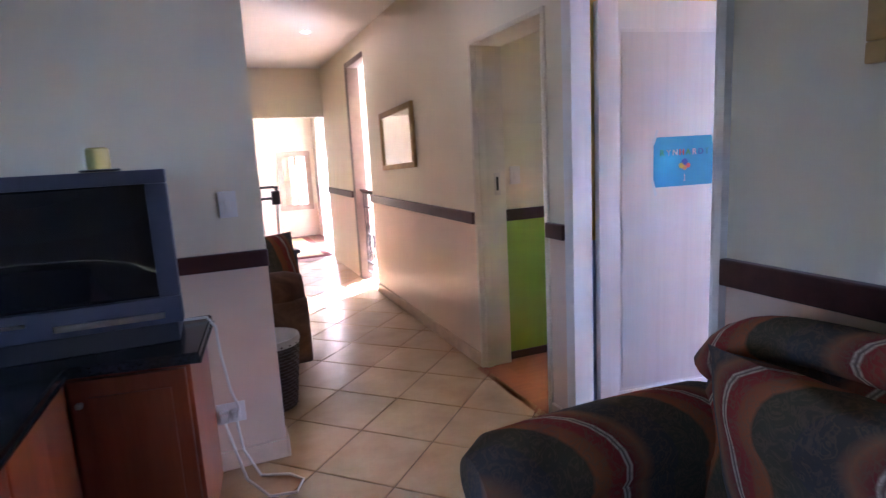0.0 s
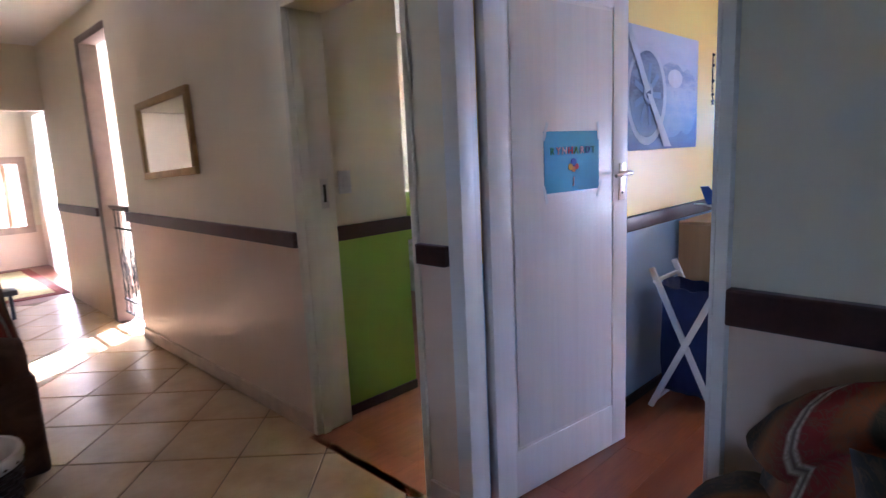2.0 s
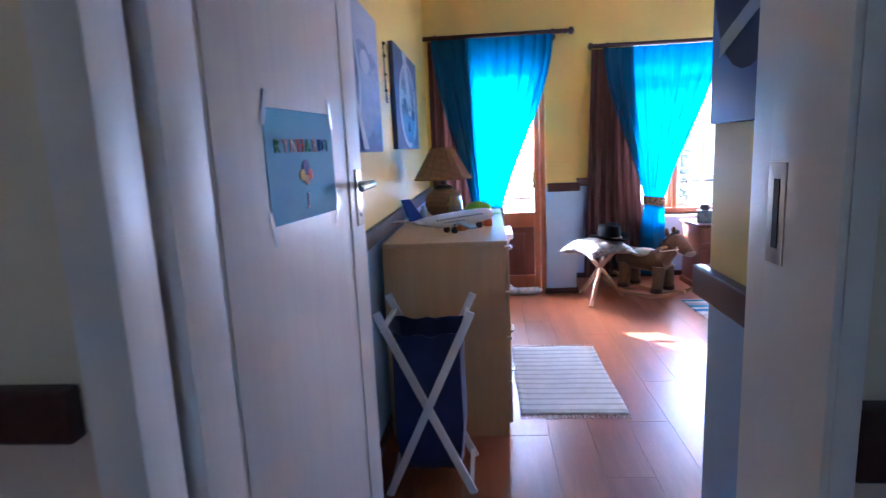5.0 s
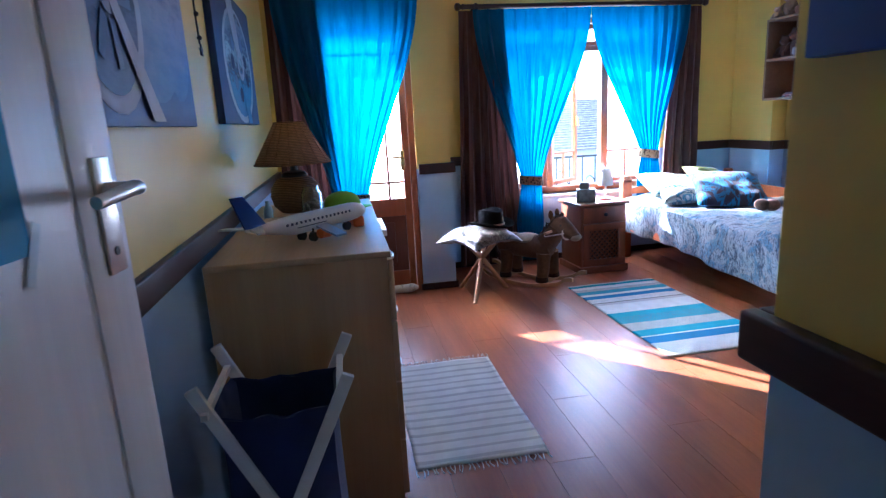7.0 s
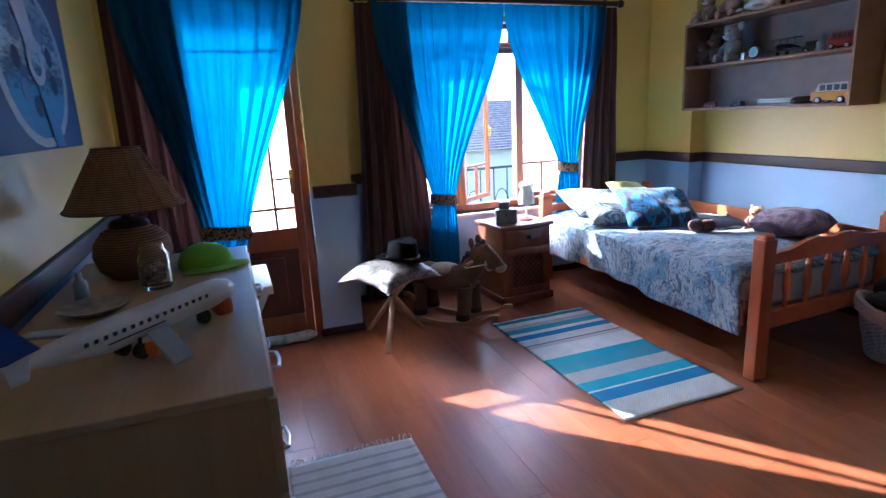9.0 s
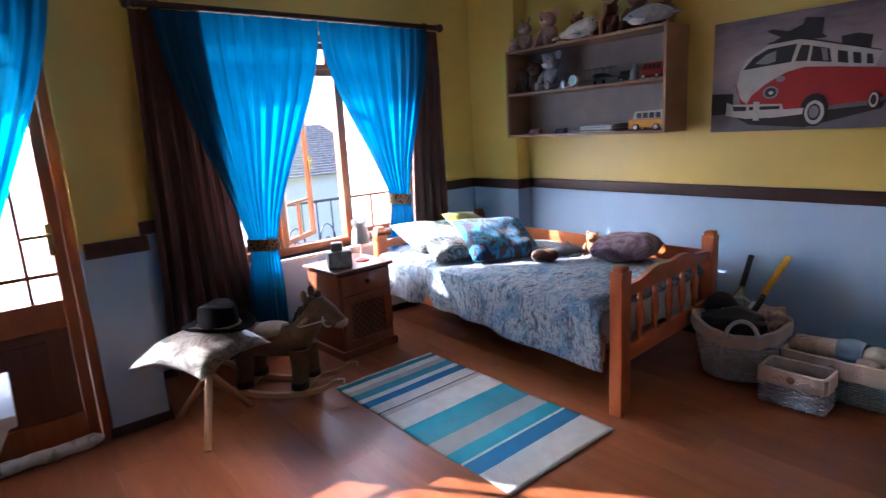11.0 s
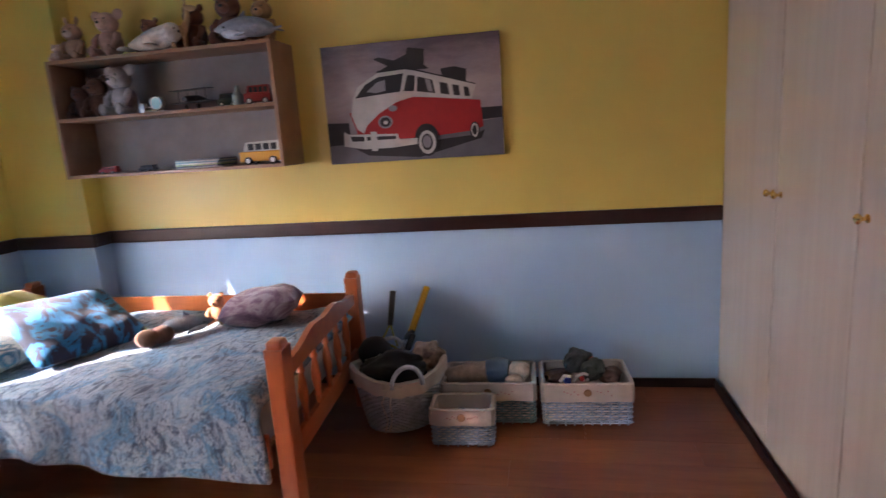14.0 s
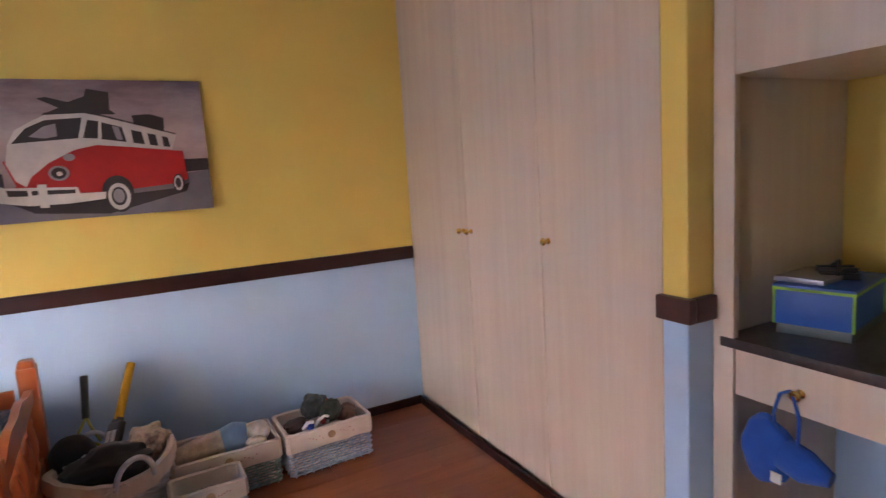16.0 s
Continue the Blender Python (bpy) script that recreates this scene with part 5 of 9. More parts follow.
# ---- laundry hamper ----
def hamper():
    h = thing("laundry_hamper", "navy cloth laundry hamper on a white crossed frame", "hamper", (3.782, 2.48, 0))
    for x in (-0.135, 0.135):
        for s in (1, -1):
            bm = B()
            bar(bm, (x + 0.008 * s, -0.165 * s, 0.0), (x + 0.008 * s, 0.178 * s, 0.735), 0.016, 0.030, 0.003)
            part("leg", bm, WHITE_PAINT, h, "white painted slat leg")
    for s in (1, -1):
        bm = B()
        bar(bm, (-0.15, 0.152 * s, 0.672), (0.15, 0.152 * s, 0.672), 0.016, 0.016)
        part("top_rail", bm, WHITE_PAINT, h)
        bm = B()
        bar(bm, (-0.135, 0.155 * s, 0.03), (0.135, 0.155 * s, 0.03), 0.016, 0.016)
        part("foot_rail", bm, WHITE_PAINT, h)
    NAVY = cloth("navy_canvas", [(0.3, (0.012, 0.020, 0.085)), (0.7, (0.022, 0.034, 0.13))], 6)
    bm = B()
    prof = [(0.15, 0.665), (0.138, 0.63), (0.135, 0.50), (0.14, 0.27), (0.12, 0.10)]

    def f(u, v):
        k = v * (len(prof) - 1)
        i = min(int(k), len(prof) - 2)
        r = prof[i][0] + (prof[i + 1][0] - prof[i][0]) * (k - i)
        z = prof[i][1] + (prof[i + 1][1] - prof[i][1]) * (k - i)
        a = 2 * math.pi * u
        c, s = math.cos(a), math.sin(a)
        q = max(abs(c), abs(s)) ** 0.8
        sag = 0.03 * (c * c) * max(0, 1 - v * 5)
        return (0.115 * c / q + 0.004 * math.sin(7 * a + 9 * v), r * s / q, z - sag + 0.004 * math.sin(11 * a))

    sheet(bm, f, 56, 22)
    bmesh.ops.remove_doubles(bm, verts=bm.verts, dist=1e-4)
    ob = part("bag", bm, NAVY, h, "sagging navy canvas bag")
    md = ob.modifiers.new("thick", "SOLIDIFY")
    md.thickness, md.offset = 0.004, -1
    bm = B()
    box(bm, -0.113, 0.113, -0.118, 0.118, 0.10, 0.108, 0.003)
    part("bag_bottom", bm, NAVY, h)


hamper()


# ---- pictures on canvas ----
def tint(name, colour, rough=0.7):
    return plain(name, colour, rough, vary=0.10, scale=14, bumps=0.1, grain=500)


def canvas(label, at, turn, w, h, ground):
    """A stretched canvas whose picture faces local -y; returns a function that lays a flat shape on it (u right, v up)."""
    c = thing("canvas_picture", label, "picture", at, turn, group="canvas pictures")
    bm = B()
    box(bm, 0, w, 0.0, 0.030, 0, h, 0.003)
    part("stretched_canvas", bm, ground, c)
    level = [0]

    def lay(name, poly, material):
        level[0] += 1
        bm = B()
        prism(bm, [(u * w, v * h) for u, v in poly], 0.0, 0.0005, Matrix.Translation((0, -0.0005 * level[0], 0)) @ pose(0, 0, 0, 90, 0, 0))
        return part(name, bm, material, c, smooth=False)

    return lay


def oval(cx, cy, rx, ry, n=26, a0=0.0, a1=360.0):
    return [(cx + rx * math.cos(radians(a0 + (a1 - a0) * k / (n if a1 - a0 < 360 else n))), cy + ry * math.sin(radians(a0 + (a1 - a0) * k / n))) for k in range(n if a1 - a0 >= 360 else n + 1)]


def gradient(name, stops, scale=3.0, height=1.0):
    """A print that changes from bottom to top of the object, with clouds."""
    m, nt, p = tree(name)
    tc = nt.nodes.new("ShaderNodeTexCoord").outputs["Object"]
    sep = nt.nodes.new("ShaderNodeSeparateXYZ")
    nt.links.new(tc, sep.inputs[0])
    n = noise_fac(nt, coords(nt, (1, 1, 3), False), scale, 6, 0.65)
    mul = node(nt, "ShaderNodeMath")
    mul.operation = "MULTIPLY_ADD"
    mul.inputs[1].default_value = 1.0 / height
    nt.links.new(sep.outputs[2], mul.inputs[0])
    sub = node(nt, "ShaderNodeMath")
    sub.operation = "MULTIPLY_ADD"
    sub.inputs[1].default_value, sub.inputs[2].default_value = 0.6, -0.3
    nt.links.new(n, sub.inputs[0])
    nt.links.new(sub.outputs[0], mul.inputs[2])
    nt.links.new(ramp(nt, mul.outputs[0], stops), p.inputs["Base Color"])
    p.inputs["Roughness"].default_value = 0.55
    bump(nt, p, noise_fac(nt, tc, 700, 2), 0.25, 0.0006)
    return m


def van_picture():
    sky_p = gradient("sepia_sky_print", [(0.0, (0.18, 0.14, 0.16)), (0.30, (0.29, 0.23, 0.23)), (0.55, (0.46, 0.37, 0.36)), (0.80, (0.30, 0.23, 0.24)), (1.0, (0.15, 0.11, 0.13))], 4.0, 0.62)
    lay = canvas("canvas print of a red and white camper van", (5.250, -1.448, 1.310), 180, 0.955, 0.618, sky_p)
    red, white, dark = tint("print_red", (0.42, 0.012, 0.010), 0.5), tint("print_white", (0.56, 0.52, 0.48)), tint("print_dark", (0.035, 0.028, 0.028))
    road, grey = tint("print_road", (0.16, 0.145, 0.16)), tint("print_grey", (0.26, 0.24, 0.25))
    lay("road", [(0, 0.21), (0.35, 0.17), (0.89, 0.29), (1, 0.31), (1, 0), (0, 0)], road)
    lay("hedge", [(0.0, 0.36), (0.13, 0.35), (0.13, 0.17), (0, 0.16)], dark)
    lay("hedge", [(0.88, 0.40), (1, 0.40), (1, 0.31), (0.88, 0.30)], dark)
    lay("van_shadow", [(0.12, 0.16), (0.54, 0.15), (0.85, 0.18), (0.90, 0.22), (0.88, 0.15), (0.53, 0.02), (0.23, 0.06)], dark)
    lay("luggage", [(0.30, 0.865), (0.335, 0.876), (0.42, 0.84), (0.487, 0.88), (0.50, 0.935), (0.59, 0.91), (0.585, 0.785), (0.61, 0.75), (0.31, 0.75), (0.38, 0.80)], dark)
    lay("luggage", [(0.675, 0.74), (0.75, 0.75), (0.815, 0.72), (0.81, 0.62), (0.685, 0.66)], dark)
    lay("body", [(0.138, 0.435), (0.175, 0.26), (0.142, 0.20), (0.54, 0.183), (0.654, 0.195), (0.838, 0.217), (0.894, 0.245), (0.883, 0.463), (0.715, 0.494), (0.513, 0.543), (0.373, 0.475)], red)
    lay("upper_body", [(0.166, 0.55), (0.20, 0.647), (0.274, 0.714), (0.322, 0.75), (0.48, 0.761), (0.635, 0.70), (0.863, 0.586), (0.836, 0.478), (0.513, 0.53), (0.42, 0.50), (0.312, 0.414), (0.237, 0.32), (0.212, 0.25), (0.177, 0.293), (0.148, 0.416)], white)
    lay("windscreen", [(0.181, 0.554), (0.242, 0.659), (0.319, 0.714), (0.467, 0.729), (0.442, 0.582), (0.30, 0.568)], dark)
    lay("screen_glare", [(0.25, 0.60), (0.31, 0.67), (0.36, 0.69), (0.36, 0.60), (0.31, 0.585)], grey)
    for a in ([(0.489, 0.713), (0.533, 0.70), (0.521, 0.576), (0.461, 0.583)], [(0.544, 0.694), (0.627, 0.655), (0.64, 0.545), (0.537, 0.571)], [(0.665, 0.634), (0.709, 0.616), (0.718, 0.523), (0.669, 0.538)], [(0.734, 0.606), (0.77, 0.593), (0.776, 0.509), (0.741, 0.517)], [(0.796, 0.582), (0.822, 0.571), (0.83, 0.498), (0.80, 0.503)]):
        lay("side_window", a, dark)
    lay("curtain_glimpse", [(0.585, 0.67), (0.615, 0.655), (0.625, 0.56), (0.60, 0.565)], grey)
    lay("roof_rack", [(0.32, 0.765), (0.48, 0.78), (0.86, 0.60), (0.86, 0.592), (0.48, 0.766), (0.32, 0.752)], dark)
    lay("indicator", oval(0.394, 0.447, 0.024, 0.026), grey)
    lay("headlight", oval(0.345, 0.337, 0.042, 0.054), grey)
    lay("headlight_lens", oval(0.345, 0.337, 0.030, 0.040), dark)
    lay("headlight_glint", oval(0.347, 0.333, 0.012, 0.016), white)
    lay("wheel_arch", oval(0.575, 0.175, 0.068, 0.125), dark)
    lay("bumper", [(0.098, 0.276), (0.129, 0.25), (0.41, 0.232), (0.418, 0.183), (0.525, 0.184), (0.519, 0.133), (0.374, 0.115), (0.212, 0.116), (0.094, 0.152)], white)
    lay("number_plate", [(0.135, 0.235), (0.215, 0.225), (0.215, 0.185), (0.14, 0.19)], dark)
    lay("bumper_gap", [(0.23, 0.222), (0.40, 0.215), (0.40, 0.188), (0.23, 0.19)], dark)
    lay("overrider", [(0.255, 0.265), (0.29, 0.262), (0.29, 0.095), (0.255, 0.098)], white)
    lay("tyre", oval(0.579, 0.143, 0.058, 0.118), dark)
    lay("whitewall", oval(0.578, 0.143, 0.048, 0.100), white)
    lay("rim", oval(0.577, 0.145, 0.033, 0.070), dark)
    lay("hubcap", oval(0.576, 0.148, 0.024, 0.052), grey)
    lay("tyre", oval(0.847, 0.216, 0.026, 0.072), dark)
    lay("whitewall", oval(0.846, 0.218, 0.020, 0.058), white)
    lay("rim", oval(0.845, 0.218, 0.013, 0.040), dark)


van_picture()


def propeller_picture():
    lay = canvas("blue-toned canvas print of an aeroplane engine and propeller", (3.42, 2.712, 1.325), 0, 0.905, 0.585, gradient("blue_grey_sky_print", [(0.0, (0.02, 0.07, 0.24)), (0.22, (0.05, 0.14, 0.36)), (0.5, (0.20, 0.28, 0.48)), (0.9, (0.42, 0.46, 0.58))], 4.0, 0.585))
    mid, dark, pale_c = tint("print_steel_blue", (0.13, 0.21, 0.40)), tint("print_navy", (0.015, 0.035, 0.12)), tint("print_pale_blue", (0.40, 0.46, 0.58))
    metal = gradient("print_cowling", [(0.0, (0.06, 0.16, 0.38)), (0.28, (0.16, 0.26, 0.46)), (0.5, (0.30, 0.36, 0.52)), (0.66, (0.12, 0.19, 0.38)), (0.85, (0.40, 0.45, 0.56))], 7.0, 0.585)
    lay("second_cowling", oval(0.84, 0.42, 0.15, 0.30), metal)
    lay("cowling", oval(0.62, 0.43, 0.24, 0.33), metal)
    lay("cowling_light", oval(0.66, 0.62, 0.10, 0.08), pale_c)
    lay("engine_ring", oval(0.30, 0.45, 0.24, 0.41), pale_c)
    lay("engine_mouth", oval(0.295, 0.46, 0.205, 0.355), gradient("print_engine_mouth", [(0.0, (0.03, 0.07, 0.17)), (0.35, (0.10, 0.16, 0.30)), (0.5, (0.02, 0.05, 0.13)), (0.68, (0.14, 0.20, 0.34)), (0.9, (0.02, 0.04, 0.11))], 11.0, 0.585))
    for k in range(9):
        a = 2 * math.pi * k / 9
        ca, sa = math.cos(a), math.sin(a)
        c0, c1, w = 0.06, 0.165, 0.016
        lay("cylinder", [(0.30 + c0 * ca - w * sa, 0.46 + 1.6 * (c0 * sa + w * ca)), (0.30 + c1 * ca - w * sa, 0.46 + 1.6 * (c1 * sa + w * ca)), (0.30 + c1 * ca + w * sa, 0.46 + 1.6 * (c1 * sa - w * ca)), (0.30 + c0 * ca + w * sa, 0.46 + 1.6 * (c0 * sa - w * ca))][::-1], mid)
    lay("hub", oval(0.30, 0.47, 0.055, 0.09), metal)
    lay("hub_cap", oval(0.30, 0.47, 0.028, 0.045), dark)
    lay("blade", [(0.02, 0.99), (0.09, 0.99), (0.32, 0.50), (0.27, 0.47)], pale_c)
    lay("blade", [(0.28, 0.47), (0.34, 0.46), (0.60, 0.02), (0.50, 0.02)], pale_c)


propeller_picture()


def engine_picture():
    lay = canvas("blue-toned canvas print of a radial engine close up", (4.80, 2.712, 1.335), 0, 0.98, 0.575, gradient("dark_blue_print", [(0.0, (0.01, 0.04, 0.16)), (0.5, (0.015, 0.06, 0.22)), (1.0, (0.03, 0.05, 0.12))], 5.0, 0.575))
    mid, dark, pale_c = bpy.data.materials["print_steel_blue"], bpy.data.materials["print_navy"], bpy.data.materials["print_pale_blue"]
    blotch = gradient("print_engine_blotch", [(0.0, (0.02, 0.14, 0.38)), (0.30, (0.04, 0.24, 0.50)), (0.42, (0.01, 0.03, 0.10)), (0.55, (0.34, 0.50, 0.62)), (0.64, (0.03, 0.08, 0.20)), (0.78, (0.20, 0.30, 0.45)), (0.9, (0.01, 0.03, 0.09))], 13.0, 0.575)
    lay("ring", oval(0.52, 0.46, 0.38, 0.45), pale_c)
    lay("ring_mouth", oval(0.52, 0.47, 0.33, 0.41), blotch)
    for k in range(9):
        a = 2 * math.pi * k / 9 + 0.3
        lay("cylinder", oval(0.52 + 0.19 * math.cos(a), 0.46 + 0.23 * math.sin(a), 0.04, 0.06, 12), mid if k % 2 else dark)
    lay("blade", [(0.28, 0.99), (0.46, 0.99), (0.58, 0.50), (0.47, 0.48)], pale_c)
    lay("blade", [(0.47, 0.46), (0.57, 0.45), (0.70, 0.01), (0.58, 0.01)], blotch)
    lay("hub", oval(0.52, 0.47, 0.09, 0.12), pale_c)
    lay("hub_cap", oval(0.52, 0.47, 0.05, 0.07), blotch)


engine_picture()


def car_picture():
    lay = canvas("blue-toned canvas print of a vintage car's front", (3.0, 1.722, 1.352), 180, 0.50, 0.62, gradient("blue_car_print", [(0.0, (0.01, 0.05, 0.30)), (0.35, (0.015, 0.05, 0.24)), (0.7, (0.06, 0.09, 0.20)), (1.0, (0.10, 0.12, 0.2))], 5.0, 0.62))
    dark, pale_c = bpy.data.materials["print_navy"], bpy.data.materials["print_pale_blue"]
    lay("bonnet", oval(0.35, 0.52, 0.34, 0.36), dark)
    lay("windscreen", [(0.02, 0.74), (0.10, 0.99), (0.70, 0.99), (0.64, 0.72), (0.34, 0.84)], pale_c)
    lay("front_stripe", [(0.30, 0.80), (0.37, 0.80), (0.60, 0.40), (0.55, 0.38)], pale_c)
    lay("headlight", oval(0.30, 0.58, 0.07, 0.10), bpy.data.materials["print_steel_blue"])
    lay("bumper", [(0.10, 0.28), (0.66, 0.44), (0.68, 0.39), (0.10, 0.22)], pale_c)
    lay("grille", [(0.60, 0.66), (0.74, 0.74), (0.74, 0.52), (0.62, 0.46)], pale_c)


car_picture()

# hanging key string
k = thing("hanging_pendant", "dark bead string with a small star hanging on the wall", "wall ornament", (4.60, 2.735, 1.56))
bm = B()
tube(bm, [(0, -0.004, 0.31), (-0.006, -0.006, 0.22), (-0.003, -0.006, 0.12), (0.004, -0.006, 0.05)], 0.0035, 6)
for z in (0.30, 0.24, 0.15, 0.07):
    ball(bm, (0.0, -0.008, z), 0.009, 10)
part("string", bm, BLACK_IRON, k)
bm = B()
prism(bm, [((0.022 if q % 2 == 0 else 0.010) * math.sin(q * math.pi / 5), (0.022 if q % 2 == 0 else 0.010) * math.cos(q * math.pi / 5)) for q in range(10)], -0.003, 0.003, Matrix.Translation((0.004, -0.008, 0.028)) @ pose(0, 0, 0, 90, 0, 0))
part("star", bm, BLACK_IRON, k, "dark metal star")


# ---- name sign on the door ----
def letters(text, size, material, parent, at, name, turn=0.0):
    cu = bpy.data.curves.new("letter", "FONT")
    cu.body, cu.size, cu.extrude = text, size, 0.0012
    cu.align_x = "CENTER"
    tmp = new("tmp_letter", cu)
    me = bpy.data.meshes.new_from_object(tmp.evaluated_get(bpy.context.evaluated_depsgraph_get()))
    bpy.data.objects.remove(tmp)
    me.materials.clear()
    me.materials.append(material)
    ob = new(name, me)
    ob.parent = parent
    ob.matrix_basis = pose(*at, 90, 0, turn)
    return ob


def door_sign():
    s = thing("door_sign", "bright blue paper sign with coloured letters taped to the door", "sign", (0, 0, 0))
    base = Matrix.Translation((2.441, 2.7286, 0)) @ pose(0, 0, 0, 0, 0, -7.5) @ Matrix.Translation((0.280, -0.0441, 1.186))
    s.matrix_world = base
    w, h = 0.328, 0.232
    bm = B()
    box(bm, 0, w, -0.0012, 0, 0, h)
    part("paper", bm, plain("cyan_card", (0.02, 0.30, 0.56), 0.6, vary=0.04), s)
    cols = [(0.02, 0.28, 0.10), (0.55, 0.45, 0.55), (0.62, 0.55, 0.62), (0.62, 0.06, 0.04), (0.05, 0.30, 0.08), (0.60, 0.50, 0.58), (0.03, 0.10, 0.42), (0.02, 0.25, 0.30)]
    for i, (ch, c) in enumerate(zip("RYNHARDT", cols)):
        letters(ch, 0.040, plain("letter_card", c, 0.6, vary=0.03), s, (0.045 + i * 0.035, -0.0025, 0.145), "letter")
    letters("J", 0.038, plain("lilac_card", (0.55, 0.50, 0.62), 0.6, vary=0.03), s, (0.168, -0.0025, 0.030), "letter")
    for (cx, cz, r), c in zip(((0.168, 0.112, 0.016), (0.150, 0.095, 0.013), (0.186, 0.095, 0.012), (0.168, 0.085, 0.011)), ((0.02, 0.06, 0.35), (0.65, 0.50, 0.05), (0.60, 0.10, 0.10), (0.62, 0.30, 0.10))):
        bm = B()
        lathe(bm, [(0.0, 0), (r, 0), (r, 0.002), (0.0, 0.002)], 16, pose(cx, -0.0012, cz, 90, 0, 0), close=False)
        part("cut_out", bm, plain("cut_out_card", c, 0.6, vary=0.03), s)
    TAPE = plain("clear_tape", (0.65, 0.72, 0.76), 0.15, vary=0.02)
    for x, z, a in ((0.008, h, 20), (w - 0.006, h, -8), (0.004, -0.004, -15), (w, 0.0, 24)):
        bm = B()
        box(bm, -0.007, 0.007, -0.0018, -0.0013, -0.035, 0.035)
        t = part("tape", bm, TAPE, s, "strip of shiny clear tape")
        t.matrix_basis = pose(x, -0.0004, z, 0, a, 0)


door_sign()


# ---- wall shelf and soft toys ----
def wall_shelf():
    s = thing("wall_shelf", "beech wall shelf unit with two compartments", "shelf", (5.42, -1.477, 1.325))
    W, D, H = 1.31, 0.26, 0.635
    bm = B()
    box(bm, 0, 0.018, 0, D, 0, H, 0.0015)
    part("side_panel", bm, BEECH_SHADED, s)
    bm = B()
    box(bm, W - 0.018, W, 0, D, 0, H, 0.0015)
    part("side_panel", bm, BEECH_SHADED, s)
    for z in (0.0, 0.310, H - 0.018):
        bm = B()
        box(bm, 0.0182, W - 0.0182, 0.004, D - 0.001, z, z + 0.018, 0.0015)
        part("shelf_board", bm, BEECH_SHADED, s)
    bm = B()
    box(bm, 0.0182, W - 0.0182, 0, 0.0035, 0.004, H - 0.004)
    part("back_panel", bm, plain("greyish_hardboard", (0.30, 0.25, 0.23), 0.6), s, "grey-brown hardboard back")


# beech darkened for the shade the wall shelf hangs in
BEECH_SHADED = wood("shaded_beech_board", (0.30, 0.16, 0.09), (0.40, 0.23, 0.13), "x", 0.42, 20, 3, streak=0.88)
wall_shelf()
FUR = {}


def fur(name, c):
    if name not in FUR:
        FUR[name] = cloth(name, [(0.3, shade(c, 0.75)), (0.7, shade(c, 1.2))], 40, weave=300, rough=1.0)
    return FUR[name]


def soft_toy(label, at, turn, size, colour, ears="round", sit=True, lean=0.0, belly=None):
    """A sitting plush animal: body, head, muzzle, ears, limbs and face."""
    t = thing("soft_toy", label, "soft toy", at, turn, group="soft toys on the shelf")
    t.matrix_world = pose(*at, 0, lean, turn)
    s = size
    m = fur("plush_" + "_".join(str(int(v * 100)) for v in colour), colour)
    b = fur("plush_light_" + "_".join(str(int(v * 100)) for v in colour), belly or shade(colour, 1.6))
    bm = B()
    ball(bm, (0, 0, 0.36 * s), (0.26 * s, 0.30 * s, 0.36 * s), 18)
    part("body", bm, m, t)
    bm = B()
    ball(bm, (0.05 * s, 0, 0.84 * s), (0.25 * s, 0.28 * s, 0.25 * s), 18)
    head = part("head", bm, m, t)
    bm = B()
    ball(bm, (0.25 * s, 0, 0.78 * s), (0.13 * s, 0.14 * s, 0.11 * s), 14)
    part("muzzle", bm, b, head)
    for k in (1, -1):
        bm = B()
        if ears == "round":
            ball(bm, (0.02 * s, 0.22 * s * k, 1.06 * s), (0.05 * s, 0.10 * s, 0.10 * s), 12)
        elif ears == "big":
            ball(bm, (0.02 * s, 0.30 * s * k, 1.02 * s), (0.05 * s, 0.16 * s, 0.13 * s), 12, pose(0, 0, 0, 20 * k, 0, 0))
        else:
            ball(bm, (0.0, 0.16 * s * k, 1.15 * s), (0.04 * s, 0.06 * s, 0.15 * s), 12, pose(0, 0, 0, -14 * k, 0, 0))
        part("ear", bm, m, head)
    bm = B()
    for k in (1, -1):
        ball(bm, (0.255 * s, 0.11 * s * k, 0.91 * s), 0.026 * s, 8)
    ball(bm, (0.37 * s, 0, 0.81 * s), (0.03 * s, 0.05 * s, 0.035 * s), 8)
    part("eyes_and_nose", bm, BLACK_PLASTIC, head, "shiny black eyes and nose")
    for k in (1, -1):
        bm = B()
        tube(bm, [(0.05 * s, 0.25 * s * k, 0.55 * s), (0.18 * s, 0.32 * s * k, 0.40 * s), (0.26 * s, 0.28 * s * k, 0.26 * s)], [0.09 * s, 0.09 * s, 0.08 * s], 10)
        ball(bm, (0.26 * s, 0.28 * s * k, 0.25 * s), 0.085 * s, 10)
        part("arm", bm, m, t)
        bm = B()
        tube(bm, [(0.05 * s, 0.18 * s * k, 0.13 * s), (0.28 * s, 0.24 * s * k, 0.11 * s), (0.40 * s, 0.25 * s * k, 0.12 * s)], [0.12 * s, 0.11 * s, 0.10 * s], 10)
        ball(bm, (0.42 * s, 0.25 * s * k, 0.14 * s), (0.07 * s, 0.10 * s, 0.14 * s), 10)
        part("leg", bm, m, t)
    return t


